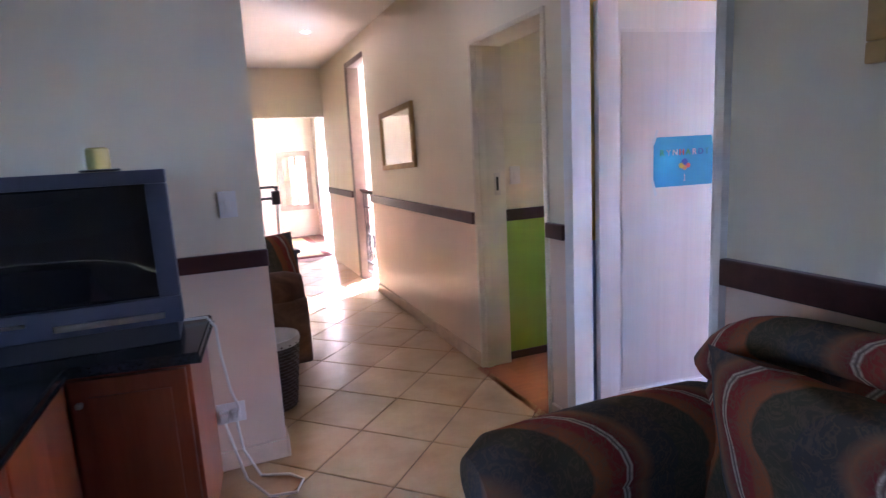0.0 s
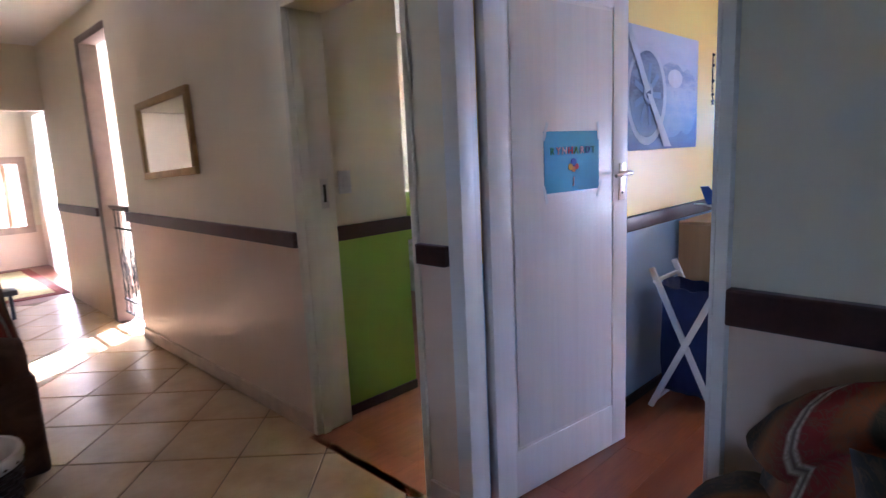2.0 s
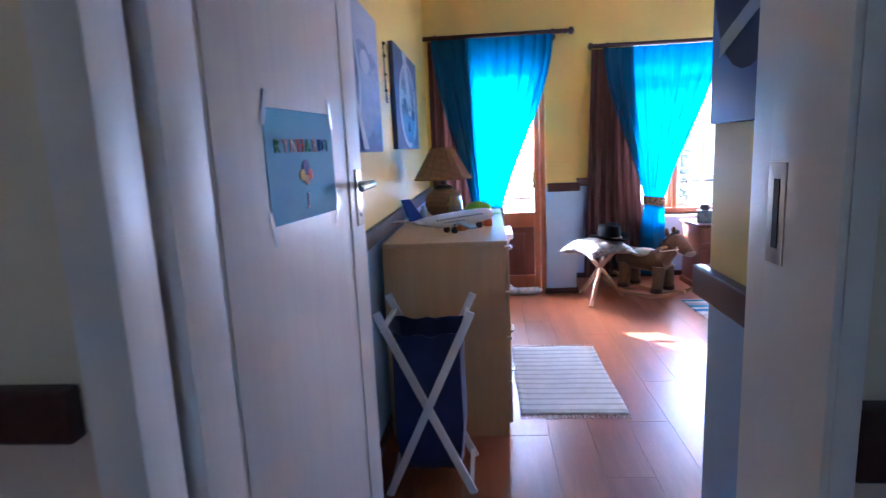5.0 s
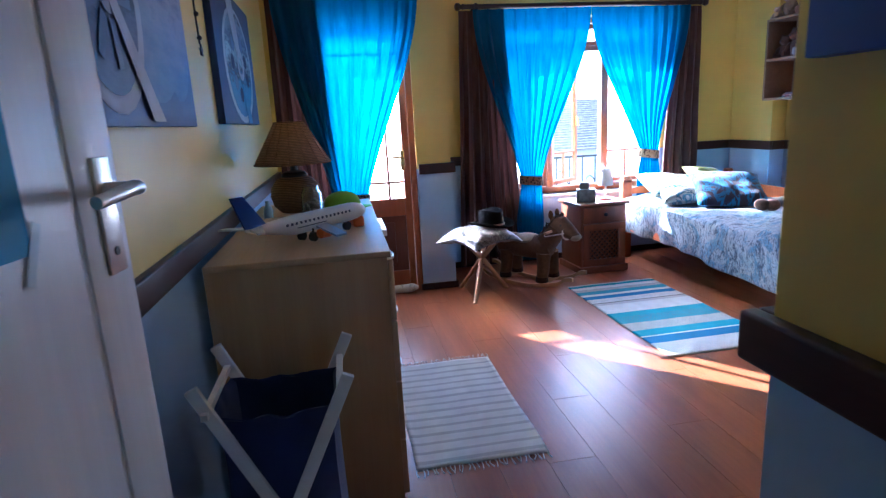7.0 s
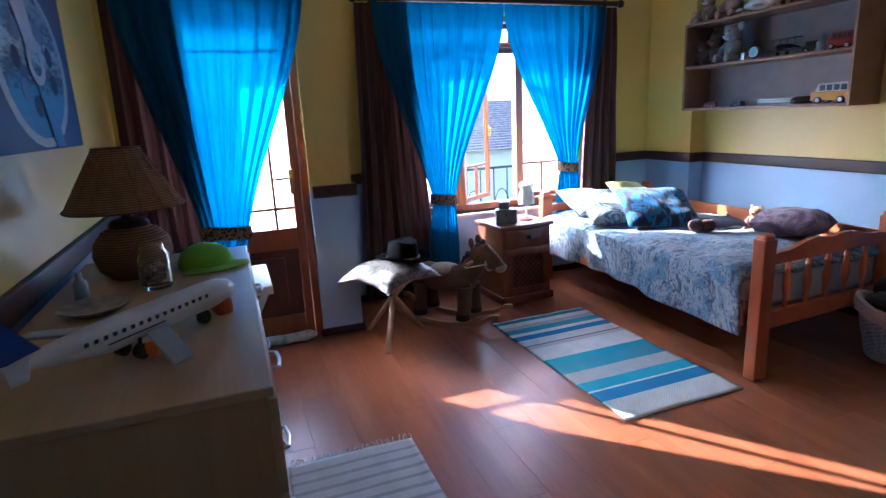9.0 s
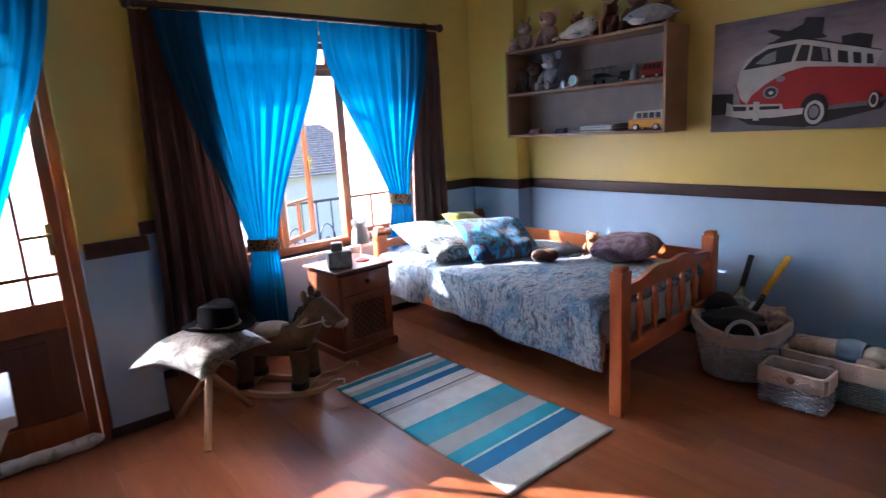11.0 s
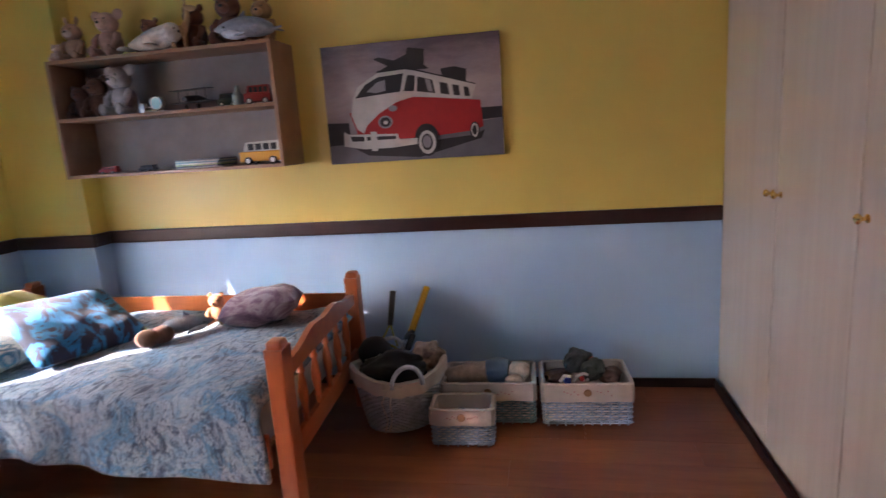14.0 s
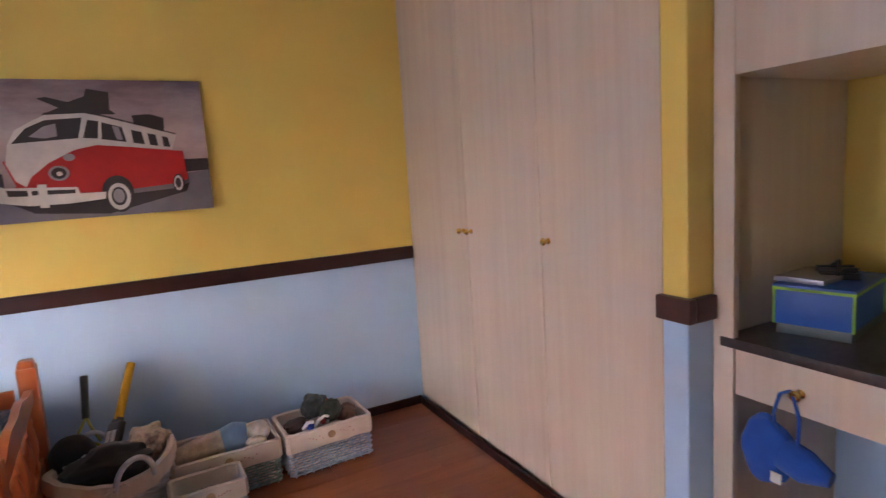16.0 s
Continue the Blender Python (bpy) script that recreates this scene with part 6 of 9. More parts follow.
SH = 1.9605
soft_toy("fluffy brown and white plush dog on the shelf", (6.62, -1.33, SH), 95, 0.185, (0.42, 0.28, 0.20), "long", belly=(0.65, 0.58, 0.52))
soft_toy("small pale pink plush animal at the shelf's end", (6.68, -1.26, SH), 90, 0.08, (0.60, 0.46, 0.42), "round")
soft_toy("pinkish plush pig with big ears on the shelf", (6.40, -1.34, SH), 88, 0.22, (0.46, 0.28, 0.22), "big")
soft_toy("brown plush bear sitting on the shelf", (6.17, -1.37, SH), 86, 0.17, (0.20, 0.09, 0.05), "round")
soft_toy("dark brown plush bear sitting on the shelf", (5.90, -1.36, SH), 86, 0.20, (0.15, 0.06, 0.035), "round")
soft_toy("russet plush bear sitting on the shelf", (5.70, -1.37, SH), 92, 0.24, (0.16, 0.065, 0.04), "round")
soft_toy("light giraffe-spotted plush on the shelf", (5.52, -1.38, SH), 92, 0.20, (0.36, 0.20, 0.10), "long")


def seal():
    t = thing("soft_toy", "cream plush seal lying on the shelf", "soft toy", (6.10, -1.25, SH), 170, group="soft toys on the shelf")
    m = fur("plush_cream", (0.58, 0.52, 0.44))
    bm = B()
    n = 14
    tube(bm, [(-0.15 + 0.29 * k / n, 0, 0.045 + 0.03 * (k / n) ** 2) for k in range(n + 1)], [0.012 + 0.043 * math.sin(min(1, k / n * 1.12) * math.pi * 0.62) for k in range(n + 1)], 16)
    ball(bm, (0.145, 0, 0.078), (0.05, 0.052, 0.05), 16)
    part("body", bm, m, t)
    for k in (1, -1):
        bm = B()
        ball(bm, (0.06, 0.06 * k, 0.018), (0.03, 0.05, 0.012), 10)
        part("flipper", bm, m, t)
        bm = B()
        ball(bm, (-0.17, 0.025 * k, 0.03), (0.04, 0.018, 0.012), 10)
        part("tail_flipper", bm, m, t)
    bm = B()
    for k in (1, -1):
        ball(bm, (0.185, 0.022 * k, 0.092), 0.006, 8)
    ball(bm, (0.195, 0, 0.078), 0.007, 8)
    part("eyes_and_nose", bm, BLACK_PLASTIC, t)


seal()


def giraffe():
    t = thing("soft_toy", "thin plush gazelle standing on the shelf", "soft toy", (5.93, -1.245, SH), 200, group="soft toys on the shelf")
    m = fur("plush_tan", (0.52, 0.33, 0.17))
    bm = B()
    ball(bm, (0, 0, 0.085), (0.05, 0.026, 0.028), 12)
    tube(bm, [(0.03, 0, 0.095), (0.05, 0, 0.14), (0.055, 0, 0.185)], [0.02, 0.014, 0.013], 10)
    part("body", bm, m, t)
    bm = B()
    ball(bm, (0.072, 0, 0.195), (0.032, 0.015, 0.016), 12)
    for k in (1, -1):
        tube(bm, [(0.055, 0.008 * k, 0.205), (0.05, 0.014 * k, 0.235), (0.06, 0.018 * k, 0.255)], [0.004, 0.003, 0.002], 6)
        ball(bm, (0.050, 0.020 * k, 0.205), (0.006, 0.014, 0.007), 8)
    part("head", bm, m, t)
    for x in (-0.03, 0.03):
        for y in (-0.014, 0.014):
            bm = B()
            rod(bm, (x, y, 0.0), (x, y, 0.085), 0.007, 0.010, 8)
            part("leg", bm, m, t)


giraffe()


def dolphin(name, label, at, rot, s, c, group=""):
    t = thing(name, label, "soft toy", at, 0, group)
    t.matrix_world = pose(*at, *rot)
    m, b = fur("plush_dolphin_" + str(int(c[2] * 100)), c), fur("plush_white", (0.62, 0.62, 0.64))
    bm = B()
    n = 16
    tube(bm, [(s * (-0.5 + k / n), 0, s * (0.19 + 0.05 * math.sin(k / n * math.pi))) for k in range(n + 1)], [s * (0.02 + 0.15 * math.sin(math.pi * min(1, (k / n) ** 0.8)) ** 0.8) if 0 < k < n else s * 0.015 for k in range(n + 1)], 16)
    part("body", bm, m, t)
    bm = B()
    ball(bm, (s * 0.16, 0, s * 0.14), (s * 0.24, s * 0.125, s * 0.10), 14)
    part("belly", bm, b, t, "white plush belly")
    bm = B()
    prism(bm, [(-0.02 * s, 0.33 * s), (0.16 * s, 0.33 * s), (-0.02 * s, 0.50 * s)], -0.02 * s, 0.02 * s, pose(0, 0, 0, 90, 0, 0))
    for k in (1, -1):
        prism(bm, [(-0.48 * s, 0), (-0.40 * s, 0), (-0.62 * s, 0.20 * s * k)], 0.18 * s, 0.21 * s)
        prism(bm, [(0.04 * s, 0.10 * s * k), (0.18 * s, 0.10 * s * k), (0.0, 0.28 * s * k)], 0.08 * s, 0.11 * s)
    part("fins", bm, m, t)
    bm = B()
    for k in (1, -1):
        ball(bm, (0.33 * s, 0.112 * s * k, 0.22 * s), 0.02 * s, 8)
    part("eyes", bm, BLACK_PLASTIC, t)


dolphin("soft_toy", "grey and white plush dolphin on the shelf", (5.56, -1.25, SH), (0, 0, 20), 0.30, (0.36, 0.38, 0.42), "soft toys on the shelf")
# middle compartment
MID = 1.325 + 0.3285
soft_toy("grey plush koala in the shelf's middle compartment", (6.37, -1.33, MID), 80, 0.235, (0.36, 0.35, 0.36), "big", belly=(0.6, 0.6, 0.6))
soft_toy("dark brown plush bear deep in the shelf", (6.55, -1.36, MID), 90, 0.20, (0.11, 0.055, 0.035), "round")
soft_toy("dark plush bear deep in the shelf", (6.65, -1.34, MID), 95, 0.16, (0.10, 0.05, 0.035), "round")


def toy_vehicle(name, label, at, turn, L, W, H, colour, roof=None, wheels=True, kind="toy car"):
    t = thing(name, label, kind, at, turn)
    m = plain("toy_paint_" + "_".join(str(int(v * 100)) for v in colour), colour, 0.3, vary=0.05)
    bm = B()
    box(bm, -L / 2, L / 2, -W / 2, W / 2, 0.12 * H, 0.55 * H, 0.06 * H, seg=3)
    part("body", bm, m, t)
    bm = B()
    prism(bm, [(-0.47 * L, 0.52 * H), (0.40 * L, 0.52 * H), (0.32 * L, 0.93 * H), (-0.45 * L, 0.97 * H)], -W / 2 + 0.004, W / 2 - 0.004, pose(0, 0, 0, 90, 0, 0))
    part("cabin", bm, roof or m, t)
    for s in (1, -1):
        for k in range(4):
            bm = B()
            x0 = -0.40 * L + k * 0.18 * L
            box(bm, x0, x0 + 0.13 * L, s * (W / 2 - 0.003), s * (W / 2 - 0.001), 0.60 * H, 0.86 * H)
            part("side_window", bm, BLACK_PLASTIC, t)
    for x in (-0.30 * L, 0.28 * L):
        for y in (-W / 2, W / 2):
            bm = B()
            lathe(bm, [(0.0, -0.012), (0.16 * H, -0.012), (0.16 * H, 0.006), (0.0, 0.006)], 16, pose(x, y, 0.16 * H, 90, 0, 0), close=False)
            wh = part("wheel", bm, BLACK_PLASTIC, t)
            bm = B()
            lathe(bm, [(0.0, -0.014), (0.10 * H, -0.014), (0.10 * H, 0.008), (0.0, 0.008)], 16, pose(x, y, 0.16 * H, 90, 0, 0), close=False)
            part("hubcap", bm, WHITE_PLASTIC, wh)
    return t


CREAM_TOY = plain("toy_cream_roof", (0.62, 0.60, 0.54), 0.35, vary=0.03)
toy_vehicle("toy_van", "yellow and white toy camper van on the lower shelf", (5.565, -1.29, 1.3435), 3, 0.235, 0.09, 0.125, (0.66, 0.30, 0.02), CREAM_TOY, kind="toy van")
toy_vehicle("toy_car", "red toy tractor in the shelf's middle compartment", (5.56, -1.30, MID), 15, 0.14, 0.07, 0.10, (0.30, 0.02, 0.02))
toy_vehicle("toy_car", "small red toy car on the lower shelf", (6.50, -1.28, 1.3435), 10, 0.10, 0.045, 0.04, (0.35, 0.03, 0.02))
toy_vehicle("toy_car", "small dark toy car on the lower shelf", (6.25, -1.27, 1.3435), -8, 0.10, 0.045, 0.035, (0.05, 0.05, 0.06))
toy_vehicle("toy_car", "small dark green toy jeep on the middle shelf", (5.74, -1.29, MID), 30, 0.09, 0.05, 0.07, (0.05, 0.07, 0.06))
for i in range(7):
    bm = B()
    c = [(0.55, 0.52, 0.45), (0.10, 0.12, 0.16), (0.35, 0.42, 0.20), (0.60, 0.58, 0.5), (0.18, 0.30, 0.34), (0.5, 0.48, 0.42), (0.2, 0.2, 0.22)][i]
    box(bm, -0.13, 0.13, -0.09, 0.09, 0.0, 0.0065, 0.001)
    solid("magazine", bm, plain("magazine_cover", c, 0.4, vary=0.2), "magazine in a flat stack on the lower shelf", "magazine", (5.93, -1.33, 1.3435 + i * 0.0068), random.Random(i).uniform(-5, 5), group="stacked magazines")
# biplane model
bp = thing("toy_biplane", "dark model biplane on the middle shelf", "toy plane", (5.92, -1.30, MID), 80)
bm = B()
tube(bm, [(-0.09, 0, 0.05), (-0.02, 0, 0.055), (0.06, 0, 0.05), (0.085, 0, 0.05)], [0.008, 0.02, 0.02, 0.012], 12)
part("fuselage", bm, plain("dark_model_metal", (0.06, 0.055, 0.05), 0.4, 0.5), bp)
for z in (0.035, 0.10):
    bm = B()
    box(bm, 0.0, 0.05, -0.13, 0.13, z, z + 0.004, 0.0015)
    part("wing", bm, bpy.data.materials["dark_model_metal"], bp)
bm = B()
for y in (-0.09, -0.03, 0.03, 0.09):
    rod(bm, (0.025, y, 0.035), (0.025, y, 0.102), 0.002, seg=6)
for y in (-0.04, 0.04):
    rod(bm, (0.03, y, 0.04), (0.03, y, 0.012), 0.002, seg=6)
    lathe(bm, [(0.0, -0.003), (0.013, -0.003), (0.013, 0.003), (0.0, 0.003)], 12, pose(0.03, y, 0.013, 90, 0, 0), close=False)
part("struts", bm, bpy.data.materials["dark_model_metal"], bp)
cl = thing("desk_clock", "small round clock with a pale blue dial on the shelf", "clock", (6.12, -1.255, MID), 0)
bm = B()
lathe(bm, [(0.0, -0.014), (0.034, -0.014), (0.037, 0.0), (0.034, 0.014), (0.0, 0.014)], 24, pose(0, 0, 0.045, 90, 0, 0), close=False)
for s in (1, -1):
    rod(bm, (0.018 * s, 0, 0.014), (0.026 * s, 0, 0.0), 0.003)
part("case", bm, CHROME, cl)
bm = B()
lathe(bm, [(0.0, 0.0), (0.029, 0.0), (0.029, 0.0015), (0.0, 0.0015)], 24, pose(0, 0.0155, 0.045, 90, 0, 0), close=False)
part("dial", bm, plain("pale_blue_dial", (0.25, 0.50, 0.55), 0.4), cl)
bm = B()
box(bm, -0.016, 0.016, -0.016, 0.016, 0, 0.05, 0.003)
tube(bm, [(-0.016, 0.0, 0.03), (-0.08, 0.01, 0.028)], 0.004)
tube(bm, [(0.0, 0.0, 0.006), (-0.07, 0.03, 0.008), (-0.10, 0.03, 0.004)], 0.006)
solid("silver_figurine", bm, CHROME, "small silver metal model on the middle shelf", "figurine", (6.21, -1.26, MID))
bm = B()
lathe(bm, [(0.0, 0.0), (0.028, 0.0), (0.030, 0.05), (0.014, 0.07), (0.012, 0.10), (0.0, 0.10)], 18, close=False)
solid("figurine", bm, plain("greenish_bottle", (0.20, 0.26, 0.26), 0.3), "small grey-green bottle figure on the middle shelf", "figurine", (5.66, -1.27, MID))

# ---- soft toys on the bed ----
b1 = soft_toy("small brown teddy bear on the bed", (5.74, -0.94, 0.575), 100, 0.135, (0.40, 0.19, 0.09), "round")
b1["group"] = "soft toys on the bed"
dolphin("soft_toy", "grey plush dolphin lying on the duvet", (5.80, -0.76, 0.575), (0, 0, 215), 0.24, (0.20, 0.22, 0.27), "soft toys on the bed")
bm = B()
for dx, dy in ((0, 0), (0.05, 0.04)):
    ball(bm, (dx, dy, 0.04), (0.055, 0.045, 0.042), 14)
solid("soft_toy", bm, fur("plush_chestnut", (0.13, 0.06, 0.04)), "small dark brown plush lump on the duvet", "soft toy", (5.86, -0.66, 0.57), 20, group="soft toys on the bed")

# ---- baskets by the wall ----
LINEN = cloth("cream_linen", [(0.3, (0.56, 0.48, 0.42)), (0.7, (0.66, 0.58, 0.52))], 12)
WICKER_BLUE = {}


def woven_wall(bm, path, z0, z1, rows, r=0.0042):
    """Weavers in and out round a closed path of points (x, y) with outward normals, row over row."""
    n = len(path)
    for q in range(rows):
        z = z0 + (z1 - z0) * (q + 0.5) / rows
        pts = []
        for k, (x, y, nx, ny) in enumerate(path):
            off = 0.004 * (1 if (k + q) % 2 else -1)
            pts.append((x + nx * off, y + ny * off, z))
        tube(bm, pts, min(r, (z1 - z0) / rows * 0.52), 5, True)


def rect_path(w, d, step=0.022):
    out = []
    nx, ny = max(2, round(w / step)), max(2, round(d / step))
    for k in range(nx):
        out.append((-w / 2 + w * (k + 0.5) / nx, -d / 2, 0, -1))
    for k in range(ny):
        out.append((w / 2, -d / 2 + d * (k + 0.5) / ny, 1, 0))
    for k in range(nx):
        out.append((w / 2 - w * (k + 0.5) / nx, d / 2, 0, 1))
    for k in range(ny):
        out.append((-w / 2, d / 2 - d * (k + 0.5) / ny, -1, 0))
    return out


def wicker_box(label, at, turn, w, d, h, colour):
    b = thing("storage_basket", label, "basket", at, turn, group="lined storage baskets")
    m = plain("wicker_paint_" + str(int(colour[0] * 100)) + str(int(colour[2] * 100)), colour, 0.7, vary=0.25, scale=30)
    bm = B()
    woven_wall(bm, rect_path(w, d), 0.008, h * 0.97, 15)
    part("weave", bm, m, b)
    bm = B()
    for x, y, nx, ny in rect_path(w, d, 0.044):
        rod(bm, (x, y, 0.002), (x, y, h * 0.97), 0.0035, seg=6)
    part("upright_weave", bm, m, b)
    bm = B()
    box(bm, -w / 2 + 0.006, w / 2 - 0.006, -d / 2 + 0.006, d / 2 - 0.006, 0.006, 0.012)
    part("bottom", bm, m, b)
    # folded linen lining: outside band, rim and inside
    bm = B()
    o, i, drop = 0.010, -0.012, h * 0.40
    def ring(e, z, wob=0.0):
        pts = rect_path(w + 2 * e, d + 2 * e, 0.03)
        return [(x + wob * math.sin(k * 1.7), y + wob * math.cos(k * 2.1), z + wob * 0.8 * math.sin(k * 1.3)) for k, (x, y, _, _) in enumerate(pts)]
    base = len(rect_path(w, d, 0.03))
    t = bmesh.new()
    rings = []
    for e, z, wob in ((0.010, h - drop, 0.002), (0.011, h - drop * 0.5, 0.001), (0.009, h + 0.002, 0.001), (0.0, h + 0.008, 0.001), (-0.010, h + 0.002, 0.001), (-0.012, 0.02, 0.002)):
        pts = []
        for k, (x, y, nx, ny) in enumerate(rect_path(w, d, 0.03)):
            cx, cy = x + nx * e, y + ny * e
            if nx == 0:
                cx *= (w / 2 + e) / (w / 2)
            else:
                cy *= (d / 2 + e) / (d / 2)
            pts.append(t.verts.new((cx + wob * math.sin(k * 1.7), cy + wob * math.cos(k * 2.1), z + wob * math.sin(k * 1.3))))
        rings.append(pts)
    for a, c in zip(rings, rings[1:]):
        for k in range(len(a)):
            t.faces.new((a[k], a[(k + 1) % len(a)], c[(k + 1) % len(a)], c[k]))
    t.faces.new(rings[-1])
    merge(bm, t)
    part("lining", bm, LINEN, b, "cream cotton lining folded over the rim")
    bm = B()
    lathe(bm, [(0.0, 0.0), (0.019, 0.0), (0.017, 0.003), (0.0, 0.004)], 20, pose(0, d / 2 + 0.0112, h - drop * 0.45, -90, 0, 0), close=False)
    part("button", bm, plain("tan_wooden_button", (0.40, 0.25, 0.14), 0.6), b, "round tan wooden button")
    bm = B()
    rr = random.Random(int(w * 1000))
    for k in range(10):
        x = (0.03 + 0.011 * (k // 2)) * (1 if k % 2 else -1) * w / 0.28
        lathe(bm, [(0.0, 0.0), (0.004, 0.0), (0.0, 0.0012)], 8, pose(x, d / 2 + 0.0115, h - drop * (0.35 + 0.25 * rr.random()), -90, 0, 0), close=False)
    part("embroidery", bm, plain("pink_thread", (0.50, 0.25, 0.24), 0.8), b, "tiny pink embroidered dots")
    return b


PALE = (0.34, 0.40, 0.50)
wicker_box("small pale blue wicker basket with a cream lining", (4.507, -0.885, 0), 2, 0.285, 0.165, 0.185, PALE)
wicker_box("green-blue wicker basket with a cream lining", (4.405, -1.155, 0), 2, 0.455, 0.27, 0.215, (0.26, 0.38, 0.40))
wicker_box("large pale blue wicker basket full of toys", (3.93, -1.17, 0), 3, 0.42, 0.29, 0.215, PALE)


def round_basket():
    b = thing("laundry_basket", "oval white-blue wicker basket with handles and lining", "basket", (4.845, -1.03, 0), 25)
    m = plain("wicker_paint_pale", (0.44, 0.47, 0.53), 0.7, vary=0.2, scale=30)
    bm = B()
    n = 64
    for q in range(26):
        f = (q + 0.5) / 26
        z = 0.01 + 0.29 * f
        rx, ry = 0.165 + 0.065 * f ** 0.8, 0.125 + 0.055 * f ** 0.8
        tube(bm, [((rx + 0.004 * (1 if (k + q) % 2 else -1)) * math.cos(2 * math.pi * k / n), (ry + 0.004 * (1 if (k + q) % 2 else -1)) * math.sin(2 * math.pi * k / n), z + 0.03 * f * math.cos(4 * math.pi * k / n)) for k in range(n)], 0.0058, 5, True)
    part("weave", bm, m, b)
    bm = B()
    lathe(bm, [(0.0, 0.005), (1.0, 0.005), (1.0, 0.012), (0.0, 0.012)], 32, Matrix.Diagonal((0.160, 0.120, 1, 1)), close=False)
    part("bottom", bm, m, b)
    bm = B()
    t = bmesh.new()
    rings = []
    for e, z, wob in ((0.016, 0.25, 0.004), (0.018, 0.285, 0.003), (0.014, 0.315, 0.002), (0.0, 0.322, 0.002), (-0.014, 0.31, 0.002), (-0.03, 0.16, 0.004)):
        rings.append([t.verts.new(((0.23 + e) * math.cos(2 * math.pi * k / 72) + wob * math.sin(k * 1.9), (0.18 + e) * math.sin(2 * math.pi * k / 72) + wob * math.cos(k * 2.3), z + 0.03 * math.cos(4 * math.pi * k / 72) + wob * math.sin(1.1 * k))) for k in range(72)])
    for a, c in zip(rings, rings[1:]):
        for k in range(72):
            t.faces.new((a[k], a[(k + 1) % 72], c[(k + 1) % 72], c[k]))
    merge(bm, t)
    part("lining", bm, LINEN, b, "cream cotton lining gathered over the rim")
    for s in (1, -1):
        bm = B()
        tube(bm, [(0.0 + 0.075 * math.cos(a), s * (0.195 + 0.02 * math.sin(a)), 0.275 + 0.105 * math.sin(a)) for a in [math.pi * k / 14 for k in range(15)]], 0.011, 8)
        part("handle", bm, m, b, "arched wicker handle")
    bm = B()
    for x0 in (0.0, 0.02):
        tube(bm, [(0.07 + x0, 0.198, 0.285), (0.09 + x0 * 2, 0.212, 0.22), (0.085 + x0, 0.190, 0.12), (0.10 + x0, 0.180, 0.05)], 0.003, 6)
    tube(bm, [(0.07, 0.20, 0.285), (0.05, 0.215, 0.30), (0.03, 0.21, 0.28), (0.07, 0.20, 0.285), (0.11, 0.21, 0.30), (0.12, 0.20, 0.28), (0.07, 0.20, 0.285)], 0.0032, 6)
    part("ribbon", bm, LINEN, b, "cream cotton ribbon tied in a bow")


round_basket()


def lump(name, label, category, at, size, material, seed, group=""):
    bm = B()
    t = bmesh.new()
    bmesh.ops.create_icosphere(t, subdivisions=4, radius=1)
    for v in t.verts:
        n = noise.noise(v.co * 1.6 + Vector((seed, 0, 0))) * 0.30 + noise.noise(v.co * 4.5 + Vector((0, seed, 0))) * 0.13
        v.co = v.co * (1 + n)
        v.co.x, v.co.y, v.co.z = v.co.x * size[0], v.co.y * size[1], v.co.z * size[2]
    merge(bm, t)
    return solid(name, bm, material, label, category, at, seed * 17.0, group)


lump("school_bag", "black cloth bag stuffed in the wicker basket", "bag", (4.86, -1.00, 0.30), (0.17, 0.12, 0.085), cloth("black_bag_cloth", [(0.3, (0.008, 0.008, 0.010)), (0.7, (0.016, 0.015, 0.016))], 8), 1)
lump("crumpled_cloth", "crumpled tan printed cloth in the wicker basket", "cloth", (4.71, -1.09, 0.335), (0.085, 0.075, 0.075), cloth("tan_print", [(0.35, (0.22, 0.14, 0.11)), (0.5, (0.40, 0.30, 0.24)), (0.65, (0.14, 0.09, 0.09))], 14), 2)


def cricket_cap():
    c = thing("black_cap", "black cap with white lettering bars in the basket", "cap", (4.99, -1.11, 0.335), 60)
    c.matrix_world = pose(4.99, -1.11, 0.34, 0, 25, 60)
    bm = B()
    lathe(bm, [(0.088, -0.03), (0.09, 0.0), (0.078, 0.045), (0.05, 0.072), (0.0, 0.082)], 24, close=False)
    part("crown", bm, bpy.data.materials["black_bag_cloth"], c)
    bm = B()
    for k in range(4):
        a = radians(20 + 16 * k)
        for z in (0.0, 0.03):
            r = 0.0905 if z == 0 else 0.0855
            box(bm, -0.008, 0.008, -0.002, 0.002, z - 0.008, z + 0.010, 0, 0, pose(r * math.cos(a), r * math.sin(a), 0.0, 0, 0, math.degrees(a) + 90))
    part("lettering", bm, WHITE_PLASTIC, c, "white embroidered bars")


cricket_cap()


